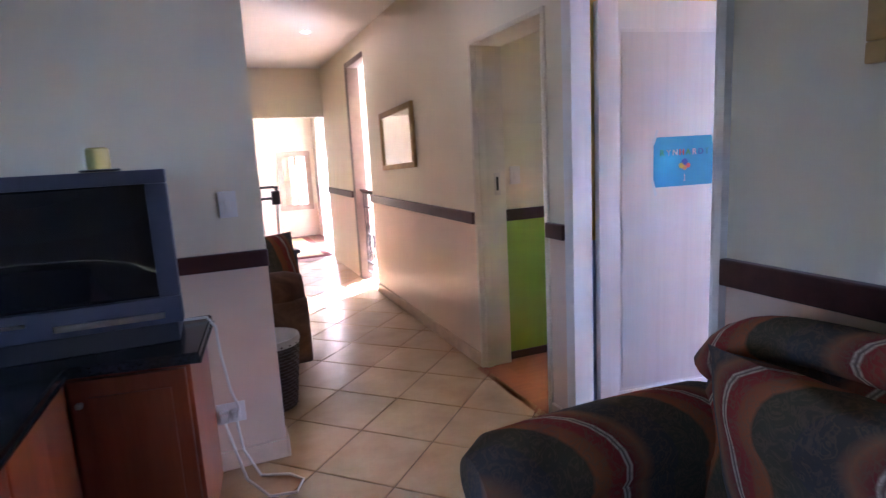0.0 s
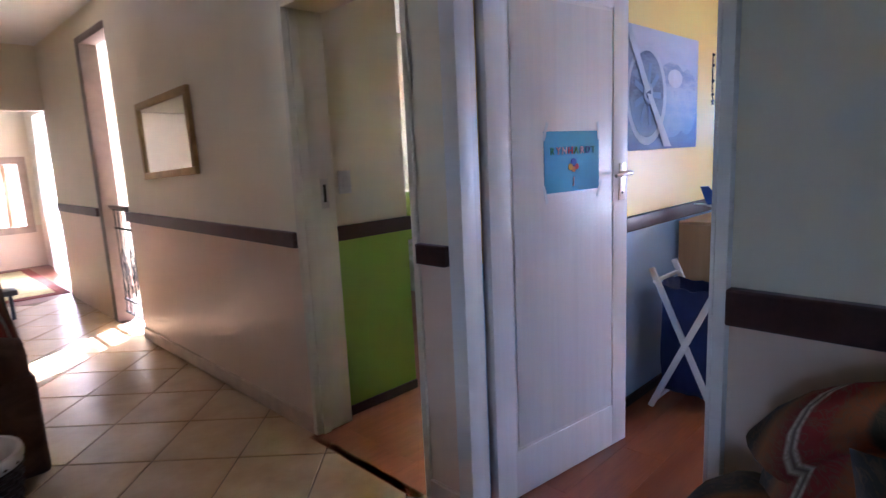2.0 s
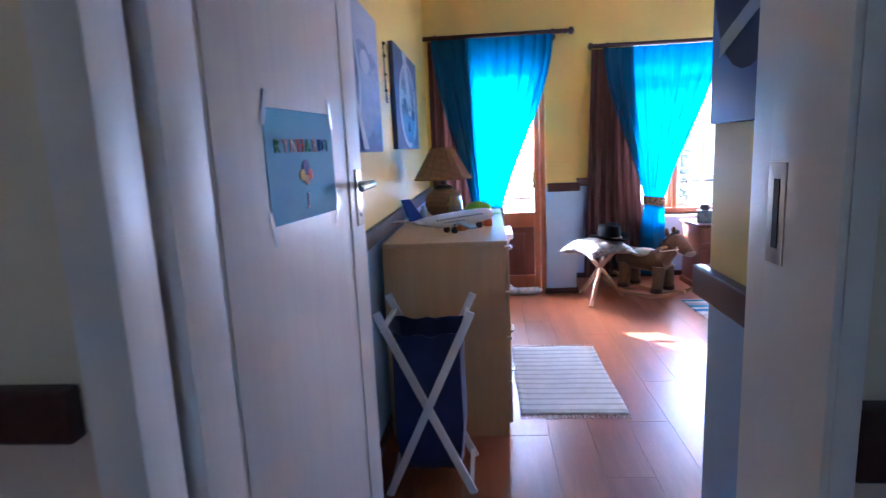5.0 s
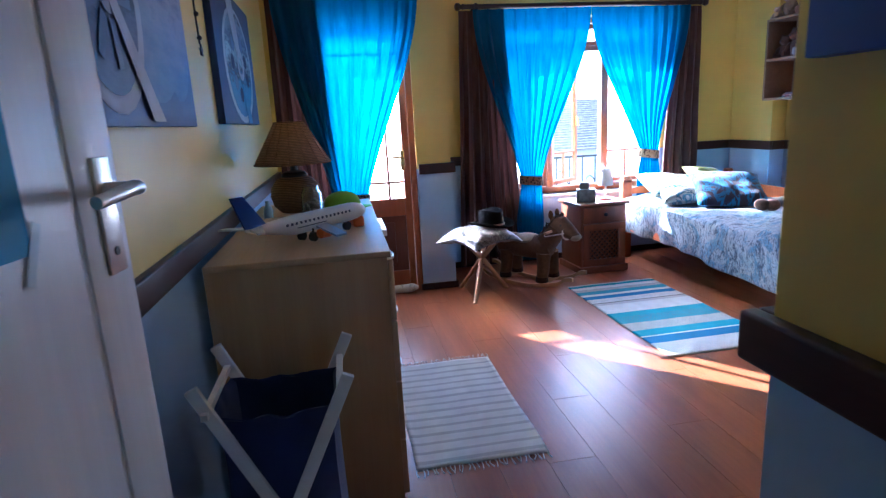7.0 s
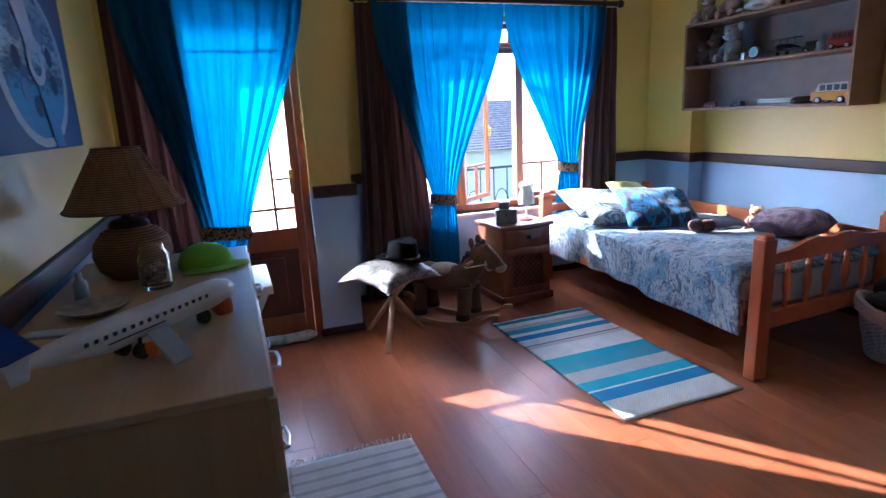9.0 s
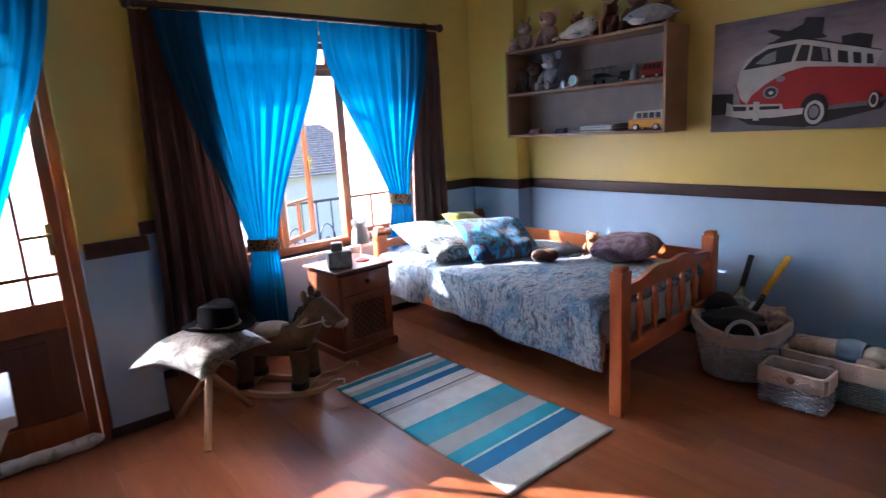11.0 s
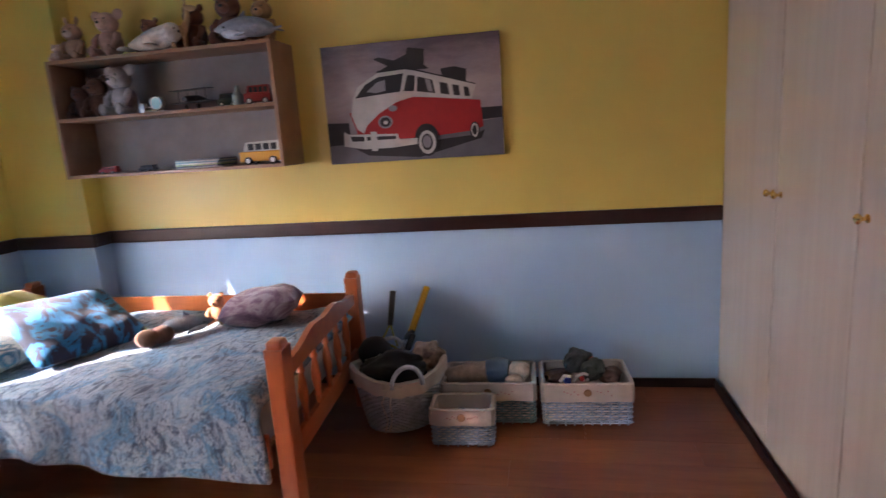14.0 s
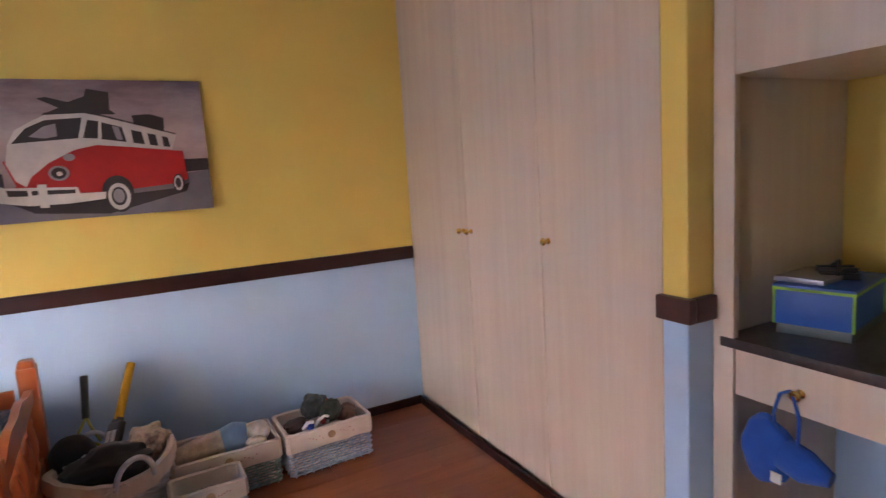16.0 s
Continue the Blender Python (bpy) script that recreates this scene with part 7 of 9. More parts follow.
def cricket_bat():
    b = thing("cricket_bat", "cricket bat with a yellow grip standing in the basket", "bat", (0, 0, 0))
    b.matrix_world = look((4.895, -1.10, 0.20), (4.745, -1.37, 0.62)) @ pose(0, 0, 0, 0, 0, 30)
    bm = B()
    rod(bm, (0, 0, -0.26), (0, 0, -0.52), 0.019, 0.018, 14)
    part("grip", bm, plain("yellow_rubber_grip", (0.62, 0.34, 0.01), 0.6, vary=0.1, scale=60), b, "yellow rubber grip")
    bm = B()
    box(bm, -0.05, 0.05, -0.016, 0.016, -0.25, 0.10, 0.012, seg=3)
    prism(bm, [(-0.05, -0.20), (0.05, -0.20), (0.018, -0.27), (-0.018, -0.27)], -0.014, 0.014, pose(0, 0, 0, 90, 0, 0) @ pose(0, 0, 0, 0, 0, 0) if False else pose(0, 0, 0, 90, 0, 0))
    blade = part("blade", bm, BLACK_PLASTIC, b, "black faced blade")
    bm = B()
    for y in (-0.0175, 0.0175):
        box(bm, -0.035, -0.005, y - 0.001, y + 0.001, -0.21, -0.14, 0.0005)
        box(bm, 0.005, 0.035, y - 0.001, y + 0.001, -0.21, -0.14, 0.0005)
    part("maker_mark", bm, WHITE_PLASTIC, blade, "white plain marks")


cricket_bat()


def racket():
    r = thing("tennis_racket", "tennis racket with a black grip standing in the basket", "racket", (0, 0, 0))
    r.matrix_world = look((4.955, -1.16, 0.22), (4.935, -1.36, 0.62))
    bm = B()
    rod(bm, (0, 0, -0.24), (0, 0, -0.43), 0.015, 0.017, 12)
    part("grip", bm, BLACK_PLASTIC, r, "black taped grip")
    bm = B()
    for s in (1, -1):
        tube(bm, [(0, 0, -0.25), (0.02 * s, 0, -0.20), (0.055 * s, 0, -0.13)], 0.006)
    tube(bm, [(0.10 * math.sin(2 * math.pi * k / 32), 0, 0.0 - 0.135 * math.cos(2 * math.pi * k / 32)) for k in range(32)], 0.007, 8, True)
    part("head_frame", bm, plain("yellow_black_lacquer", (0.30, 0.30, 0.05), 0.35, vary=0.4), r, "yellow and black oval frame")
    bm = B()
    for k in range(-6, 7):
        x = k * 0.014
        z = 0.135 * math.sqrt(max(0, 1 - (x / 0.10) ** 2))
        rod(bm, (x, 0, -z), (x, 0, z), 0.0009, seg=4)
    for k in range(-8, 9):
        z = k * 0.015
        x = 0.10 * math.sqrt(max(0, 1 - (z / 0.135) ** 2))
        rod(bm, (-x, 0, z), (x, 0, z), 0.0009, seg=4)
    part("strings", bm, WHITE_PLASTIC, r)


racket()


# plush dog lying in the green-blue basket
def lying_plush():
    t = thing("soft_toy", "cream plush dog with a blue jersey lying in the basket", "soft toy", (4.40, -1.14, 0.17), 0)
    m = fur("plush_cream_dog", (0.52, 0.42, 0.33))
    bm = B()
    tube(bm, [(0.20, 0.01, 0.04), (0.10, 0.0, 0.055), (0.0, 0.0, 0.06)], [0.04, 0.05, 0.055], 14)
    ball(bm, (0.20, 0.01, 0.04), 0.042, 12)
    part("body", bm, m, t)
    bm = B()
    tube(bm, [(0.01, 0.0, 0.06), (-0.05, 0.0, 0.068), (-0.10, 0.005, 0.066)], [0.058, 0.066, 0.055], 16)
    part("jersey", bm, cloth("pale_blue_knit", [(0.3, (0.16, 0.26, 0.40)), (0.7, (0.22, 0.33, 0.47))], 20), t, "pale blue knitted jersey")
    bm = B()
    ball(bm, (-0.15, 0.02, 0.072), (0.058, 0.055, 0.05), 14)
    ball(bm, (-0.13, 0.075, 0.045), (0.05, 0.03, 0.03), 12)
    part("head", bm, fur("plush_cream", (0.58, 0.52, 0.44)), t)


lying_plush()
DARK_TOY = plain("dark_grey_rubber", (0.045, 0.05, 0.05), 0.55, vary=0.4, scale=20)
lump("toy_figure", "dark grey toy animal heaped in the basket", "toy", (3.96, -1.18, 0.275), (0.075, 0.06, 0.06), DARK_TOY, 3, "toys in the basket")
lump("toy_figure", "dark green toy animal heaped in the basket", "toy", (3.89, -1.14, 0.245), (0.07, 0.06, 0.05), plain("dark_green_rubber", (0.04, 0.055, 0.045), 0.55, vary=0.4, scale=20), 4, "toys in the basket")
lump("toy_figure", "brown toy animal lying in the basket", "toy", (3.80, -1.16, 0.205), (0.075, 0.055, 0.035), plain("brown_rubber", (0.13, 0.07, 0.05), 0.55, vary=0.4, scale=20), 5, "toys in the basket")
lump("toy_figure", "orange-red toy lying across the basket", "toy", (3.90, -1.20, 0.275), (0.06, 0.02, 0.022), plain("orange_red_plastic", (0.45, 0.07, 0.03), 0.45), 6, "toys in the basket")
lump("toy_figure", "dark brown toy at the basket's side", "toy", (4.06, -1.17, 0.195), (0.05, 0.07, 0.03), plain("umber_rubber", (0.09, 0.05, 0.04), 0.55, vary=0.4, scale=20), 7, "toys in the basket")
tc = thing("toy_car", "blue and white toy buggy at the basket's front", "toy car", (3.975, -1.08, 0.195), 15, group="toys in the basket")
bm = B()
tube(bm, [(-0.06, 0, 0.01), (-0.055, 0.02, 0.05), (-0.03, 0.025, 0.06), (0.0, 0.02, 0.045), (0.01, 0, 0.01)], 0.008)
tube(bm, [(0.03, 0, 0.01), (0.035, 0.02, 0.05), (0.06, 0.02, 0.055), (0.075, 0.0, 0.02)], 0.009)
part("roll_bars", bm, WHITE_PLASTIC, tc)
bm = B()
box(bm, 0.028, 0.062, -0.005, 0.03, 0.015, 0.045, 0.008)
part("body", bm, plain("blue_plastic", (0.02, 0.05, 0.35), 0.35), tc)
bm = B()
box(bm, -0.035, -0.015, 0.0, 0.03, 0.02, 0.045, 0.006)
part("seat", bm, plain("red_plastic", (0.4, 0.03, 0.03), 0.35), tc)
for i in range(9):
    rr = random.Random(40 + i)
    toy_c = [(0.05, 0.05, 0.06), (0.25, 0.18, 0.12), (0.4, 0.38, 0.35), (0.1, 0.06, 0.05)][i % 4]
    lump("small_toy", "small toy piece in the little basket", "toy", (4.507 + rr.uniform(-0.10, 0.10), -0.885 + rr.uniform(-0.045, 0.045), 0.10 + rr.uniform(0, 0.03)), (0.022, 0.018, 0.014), plain("small_toy_plastic", toy_c, 0.5), 10 + i, "small toys")


# ---- stool, cushion, hat ----
def tripod_stool():
    s = thing("tripod_stool", "folding tripod stool with wooden legs and leather seat", "stool", (6.45, 1.30, 0))
    feet = [(-0.25, 0.12), (0.20, 0.13), (0.06, -0.21)]
    for (x, y), leather in zip(feet, (0, 0, 0)):
        bm = B()
        tube(bm, [(x, y, 0.0), (x * 0.1, y * 0.1, 0.25), (-x * 0.85, -y * 0.85, 0.475)], [0.016, 0.019, 0.017], 10)
        part("leg", bm, STRIP_WOOD, s, "round tapered wooden leg")
    bm = B()
    tops = [(-x * 0.9, -y * 0.9) for x, y in feet]

    def f(u, v):
        a = Vector((*tops[0], 0.485)) * (1 - u) + Vector((*tops[1], 0.485)) * u
        p = a * (1 - v) + Vector((*tops[2], 0.485)) * v
        p.z -= 0.05 * math.sin(math.pi * min(1, max(0, v * 1.2))) * math.sin(math.pi * u)
        return p

    sheet(bm, f, 14, 14)
    bmesh.ops.remove_doubles(bm, verts=bm.verts, dist=1e-4)
    ob = part("seat", bm, plain("brown_leather", (0.11, 0.04, 0.02), 0.45), s, "brown leather sling seat")
    md = ob.modifiers.new("thick", "SOLIDIFY")
    md.thickness = 0.005


tripod_stool()
HIDE = cloth("silver_print_satin", [(0.36, (0.035, 0.026, 0.022)), (0.45, (0.12, 0.09, 0.075)), (0.55, (0.28, 0.25, 0.22)), (0.63, (0.10, 0.06, 0.045))], 11, rough=0.42, distort=1.6)


def draped_cushion():
    t = pillow_mesh(0.45, 0.45, 0.10, 9, 30)
    for v in t.verts:
        r = (v.co.x ** 2 + v.co.y ** 2)
        v.co.z -= 0.75 * r
        v.co.z += 0.008 * noise.noise(Vector((v.co.x * 9, v.co.y * 9, 3)))
    ob = solid("cushion", t, HIDE, "silvery printed satin cushion sagging on the stool", "cushion")
    ob.matrix_world = pose(6.31, 1.35, 0.505, 0, 0, 28)


draped_cushion()


def hat():
    h = thing("cowboy_hat", "black felt cowboy hat with a tan band", "hat", (6.33, 1.25, 0.535), 40)
    F = plain("black_felt", (0.005, 0.005, 0.006), 0.95, vary=0.2)
    F.node_tree.nodes["Principled BSDF"].inputs["Specular IOR Level"].default_value = 0.1
    bm = B()
    n = 40
    t = bmesh.new()
    rings = []
    for r, z in ((0.160, 0.012), (0.13, 0.0), (0.096, 0.004), (0.090, 0.02), (0.085, 0.08), (0.080, 0.125), (0.062, 0.132), (0.03, 0.120), (0.004, 0.115)):
        row = []
        for k in range(n):
            a = 2 * math.pi * k / n
            ex = 1.12 if r > 0.095 else 1.06
            lift = 0.045 * (math.sin(a) ** 2) * ((r - 0.10) / 0.075 if r > 0.10 else 0)
            dip = 0.018 * math.cos(a) ** 2 if r < 0.085 and z > 0.09 else 0
            row.append(t.verts.new((r * ex * math.cos(a), r * 0.92 * math.sin(a), z + lift - dip)))
        rings.append(row)
    for a, c in zip(rings, rings[1:]):
        for k in range(n):
            t.faces.new((a[k], a[(k + 1) % n], c[(k + 1) % n], c[k]))
    t.faces.new(rings[-1])
    merge(bm, t)
    ob = part("felt", bm, F, h)
    md = ob.modifiers.new("thick", "SOLIDIFY")
    md.thickness = 0.004
    bm = B()
    tube(bm, [(0.096 * 1.06 * math.cos(2 * math.pi * k / 36), 0.096 * 0.93 * math.sin(2 * math.pi * k / 36), 0.022) for k in range(36)], 0.006, 6, True)
    part("band", bm, plain("tan_leather_band", (0.33, 0.19, 0.11), 0.6), h, "tan leather band")


hat()


# ---- rocking horse ----
def rocking_horse():
    h = thing("rocking_horse", "brown plush rocking horse on wooden rockers", "rocking horse", (6.58, 0.88, 0), 221)
    h.scale = (1.0, 1.0, 0.90)
    P, DK = fur("plush_horse", (0.13, 0.068, 0.032)), fur("plush_mane", (0.035, 0.018, 0.012))
    RK = wood("rocker_wood", (0.40, 0.22, 0.10), (0.56, 0.34, 0.17), "x", 0.4, own=True)
    for y in (-0.115, 0.115):
        bm = B()
        n = 26
        t = bmesh.new()
        rows = []
        for k in range(n + 1):
            u = 2 * k / n - 1
            x = 0.43 * u
            z = 0.004 + 0.10 * u * u + (0.02 * math.sin((abs(u) - 0.75) * 12) if abs(u) > 0.75 else 0)
            rows.append([t.verts.new((x, y + sy, z + sz)) for sy, sz in ((-0.013, 0), (0.013, 0), (0.013, 0.032), (-0.013, 0.032))])
        for a, b in zip(rows, rows[1:]):
            for k in range(4):
                t.faces.new((a[k], a[(k + 1) % 4], b[(k + 1) % 4], b[k]))
        t.faces.new(rows[0])
        t.faces.new(rows[-1])
        merge(bm, t)
        part("rocker", bm, RK, h, "curved wooden rocker")
    for x in (-0.17, 0.18):
        bm = B()
        box(bm, x - 0.025, x + 0.025, -0.128, 0.128, 0.047, 0.062, 0.003)
        part("cross_bar", bm, RK, h)
    bm = B()
    tube(bm, [(-0.22, 0, 0.33), (-0.16, 0, 0.345), (0.0, 0, 0.335), (0.14, 0, 0.345), (0.20, 0, 0.35)], [0.06, 0.105, 0.10, 0.105, 0.07], 20)
    ball(bm, (-0.20, 0, 0.335), (0.09, 0.10, 0.10), 16)
    part("body", bm, P, h)
    for x in (-0.17, 0.16):
        for y in (-0.075, 0.075):
            bm = B()
            tube(bm, [(x, y * 0.8, 0.30), (x + 0.005, y, 0.17), (x, y * 1.2, 0.085)], [0.058, 0.048, 0.045], 12)
            lg = part("leg", bm, P, h)
            bm = B()
            lathe(bm, [(0.0, 0.062), (0.05, 0.062), (0.047, 0.105), (0.0, 0.105)], 14, Matrix.Translation((x, y * 1.2, 0)), close=False)
            part("hoof", bm, DK, lg)
    bm = B()
    tube(bm, [(0.14, 0, 0.37), (0.21, 0, 0.45), (0.25, 0, 0.53)], [0.09, 0.075, 0.065], 16)
    part("neck", bm, P, h)
    bm = B()
    tube(bm, [(0.21, 0, 0.575), (0.27, 0, 0.555), (0.34, 0, 0.50), (0.385, 0, 0.465)], [0.05, 0.073, 0.06, 0.045], 16)
    ball(bm, (0.385, 0, 0.462), (0.048, 0.048, 0.042), 14)
    head = part("head", bm, P, h)
    bm = B()
    ball(bm, (0.395, 0, 0.455), (0.045, 0.05, 0.036), 12)
    part("muzzle", bm, fur("plush_tan_muzzle", (0.40, 0.30, 0.22)), head)
    for s in (1, -1):
        bm = B()
        ball(bm, (0.22, 0.05 * s, 0.635), (0.020, 0.012, 0.040), 10)
        part("ear", bm, P, head)
    bm = B()
    for s in (1, -1):
        ball(bm, (0.305, 0.056 * s, 0.555), 0.010, 8)
    part("eyes", bm, BLACK_PLASTIC, head)
    bm = B()
    rr = random.Random(5)
    for k in range(60):
        u = k / 59
        p = Vector((0.29 - 0.20 * u, 0, 0.625 - 0.23 * u))
        tube(bm, [p, p + Vector((-0.02 + rr.uniform(-0.02, 0.02), rr.uniform(-0.035, 0.035), 0.02)), p + Vector((-0.04, rr.uniform(-0.07, 0.07), -0.03))], [0.010, 0.009, 0.004], 5)
    part("mane", bm, DK, head, "dark shaggy mane")
    bm = B()
    for k in range(24):
        tube(bm, [(-0.28, 0, 0.37), (-0.33 + rr.uniform(-0.02, 0.02), rr.uniform(-0.03, 0.03), 0.32), (-0.33 + rr.uniform(-0.03, 0.03), rr.uniform(-0.05, 0.05), 0.20)], [0.010, 0.010, 0.004], 5)
    part("tail", bm, DK, h)
    bm = B()
    tube(bm, [(0.335 + 0.028 * math.cos(a) * 0.5, 0.064 * math.cos(a), 0.49 + 0.062 * math.sin(a)) for a in [2 * math.pi * k / 20 for k in range(20)]], 0.006, 6, True)
    tube(bm, [(0.335, 0.062, 0.49), (0.20, 0.10, 0.46), (0.08, 0.05, 0.45), (0.20, -0.10, 0.46), (0.335, -0.062, 0.49)], 0.005, 6)
    part("bridle", bm, LINEN, h, "cream cloth bridle")
    bm = B()
    ball(bm, (-0.02, 0, 0.405), (0.12, 0.105, 0.045), 16)
    part("saddle", bm, fur("plush_saddle", (0.40, 0.30, 0.20)), h, "pale plush saddle")
    bm = B()
    rod(bm, (0.23, -0.16, 0.50), (0.23, 0.16, 0.50), 0.012)
    part("handle_bar", bm, RK, h, "wooden handle bar")


rocking_horse()

# draught stopper along the balcony door
bm = B()
tube(bm, [(6.655 + 0.006 * math.sin(k), 1.77 + 0.041 * k, 0.034 + 0.003 * math.sin(2.1 * k)) for k in range(18)], [0.012] + [0.032 + 0.002 * math.sin(1.7 * k) for k in range(16)] + [0.012], 14)
solid("draught_stopper", bm, cloth("floral_white_cotton", [(0.36, (0.30, 0.34, 0.30)), (0.45, (0.58, 0.57, 0.53)), (0.7, (0.66, 0.64, 0.60))], 18), "white floral draught stopper at the foot of the balcony door", "draught stopper")

# ---- on and under the desk ----
tn = thing("storage_tin", "blue storage box with lime green edges on the desk", "box", (2.80, 0.66, 0.8745), 12)
TB = plain("blue_box_card", (0.01, 0.10, 0.42), 0.45)
TG = plain("lime_edge", (0.22, 0.50, 0.03), 0.45)
bm = B()
box(bm, -0.15, 0.15, -0.10, 0.10, 0.03, 0.135, 0.003)
part("body", bm, TB, tn)
bm = B()
box(bm, -0.146, 0.146, -0.096, 0.096, 0.0, 0.03, 0.002)
part("foot", bm, plain("murky_plastic", (0.10, 0.13, 0.13), 0.4), tn)
bm = B()
box(bm, -0.155, 0.155, -0.105, 0.105, 0.134, 0.150, 0.003)
part("lid", bm, TB, tn)
bm = B()
for x in (-0.151, 0.151):
    for y in (-0.101, 0.101):
        box(bm, x - 0.003, x + 0.003, y - 0.003, y + 0.003, 0.03, 0.134)
for y in (-0.1055, 0.1055):
    box(bm, -0.156, 0.156, y - 0.0012, y + 0.0012, 0.134, 0.142)
for x in (-0.1555, 0.1555):
    box(bm, x - 0.0012, x + 0.0012, -0.105, 0.105, 0.134, 0.142)
part("edging", bm, TG, tn, "lime green edging")
bm = B()
box(bm, -0.10, 0.10, -0.07, 0.07, 0, 0.016, 0.003)
solid("game_case", bm, plain("silver_case", (0.40, 0.40, 0.46), 0.25, 0.3), "silver plastic case on the blue box", "case", (2.83, 0.63, 1.0250), 5)
bm = B()
for k in range(5):
    box(bm, -0.05 + k * 0.022, -0.034 + k * 0.022, -0.05, 0.05, 0.0, 0.02 + 0.012 * (k % 2), 0.003)
tube(bm, [(-0.06, 0, 0.02), (-0.02, 0.01, 0.045), (0.03, 0.0, 0.05), (0.07, -0.01, 0.02)], 0.007)
solid("toy_track", bm, BLACK_PLASTIC, "dark jumble of toy parts on the box", "toy", (2.77, 0.66, 1.0250), 40)


def blue_cap_bag():
    b = thing("blue_sun_cap", "bright blue cloth sun cap hanging from the drawer knob", "cap", (3.13, 0.735, 0.762), 0)
    C = cloth("bright_blue_cotton", [(0.3, (0.005, 0.07, 0.36)), (0.7, (0.01, 0.10, 0.46))], 8)
    bm = B()
    for s in (-1, 1):
        tube(bm, [(-0.012, 0.0, 0.008), (0.004, 0.018 * s, 0.0), (0.004, 0.035 * s, -0.06), (0.0, 0.03 * s, -0.13)], 0.005, 6)
    part("cord", bm, C, b, "blue cord loop")
    bm = B()
    t = bmesh.new()
    bmesh.ops.create_icosphere(t, subdivisions=4, radius=1)
    for v in t.verts:
        n = noise.noise(v.co * 1.8) * 0.18
        v.co = Vector((v.co.x * 0.035, v.co.y * 0.075, v.co.z * 0.10)) * (1 + n)
    merge(bm, t, Matrix.Translation((-0.005, -0.055, -0.18)))
    part("crown", bm, C, b)
    bm = B()
    tube(bm, [(0.0, 0.0, -0.17), (0.01, 0.06, -0.18), (0.005, 0.12, -0.19)], [0.045, 0.045, 0.02], 14)
    part("neck_flap", bm, C, b)
    bm = B()
    box(bm, 0.036, 0.039, -0.02, 0.01, -0.245, -0.215, 0.001)
    part("label_tag", bm, WHITE_PLASTIC, b, "white sewn label")


blue_cap_bag()
lump("backpack", "dark blue backpack under the desk", "backpack", (2.80, 1.05, 0.17), (0.16, 0.20, 0.17), cloth("blue_nylon", [(0.3, (0.01, 0.03, 0.14)), (0.7, (0.015, 0.05, 0.22))], 8, rough=0.6), 8)

# ---- lounge ----
def tv_cabinet():
    c = thing("tv_cabinet", "red cherry corner cabinet with a black granite top", "cabinet", (0, 0, 0))
    bm = B()
    prism(bm, [(0.735, 3.19), (0.690, 2.655), (0.270, 2.720), (0.245, 1.60), (-1.0, 1.60), (-1.0, 3.19)], 0.715, 0.752)
    bmesh.ops.bevel(bm, geom=[e for e in bm.edges], offset=0.006, segments=2, affect="EDGES")
    part("worktop", bm, GRANITE, c, "black granite worktop with eased edge")
    bm = B()
    prism(bm, [(0.700, 3.185), (0.655, 2.690), (0.255, 2.750), (0.215, 1.64), (-0.97, 1.64), (-0.97, 3.185)], 0.0, 0.714)
    part("body", bm, CHERRY, c)
    # doors: one on the narrow wing, one on the long side
    bm = B()
    a, b = Vector((0.640, 2.682, 0)), Vector((0.275, 2.737, 0))
    m = Matrix.Translation((a + b) / 2) @ pose(0, 0, 0, 0, 0, math.degrees(math.atan2(a.y - b.y, a.x - b.x)))
    w = (a - b).length / 2
    box(bm, -w, w, -0.020, 0.004, 0.06, 0.70, 0.004, 0, m)
    d = part("cabinet_door", bm, CHERRY, c)
    bm = B()
    box(bm, -w + 0.05, w - 0.05, -0.027, -0.018, 0.12, 0.64, 0.006, 0, m)
    part("door_panel", bm, CHERRY, d)
    bm = B()
    lathe(bm, [(0.0, 0.0), (0.007, 0.0), (0.006, 0.012), (0.013, 0.018), (0.010, 0.026), (0.0, 0.028)], 14, m @ pose(-w + 0.03, -0.020, 0.62, 90, 0, 0), close=False)
    part("knob", bm, CHROME, d, "small metal knob")
    for y0, y1 in ((1.66, 2.17), (2.19, 2.70)):
        bm = B()
        box(bm, 0.224, 0.246, y0, y1, 0.06, 0.70, 0.004)
        part("cabinet_door", bm, CHERRY, c)


tv_cabinet()


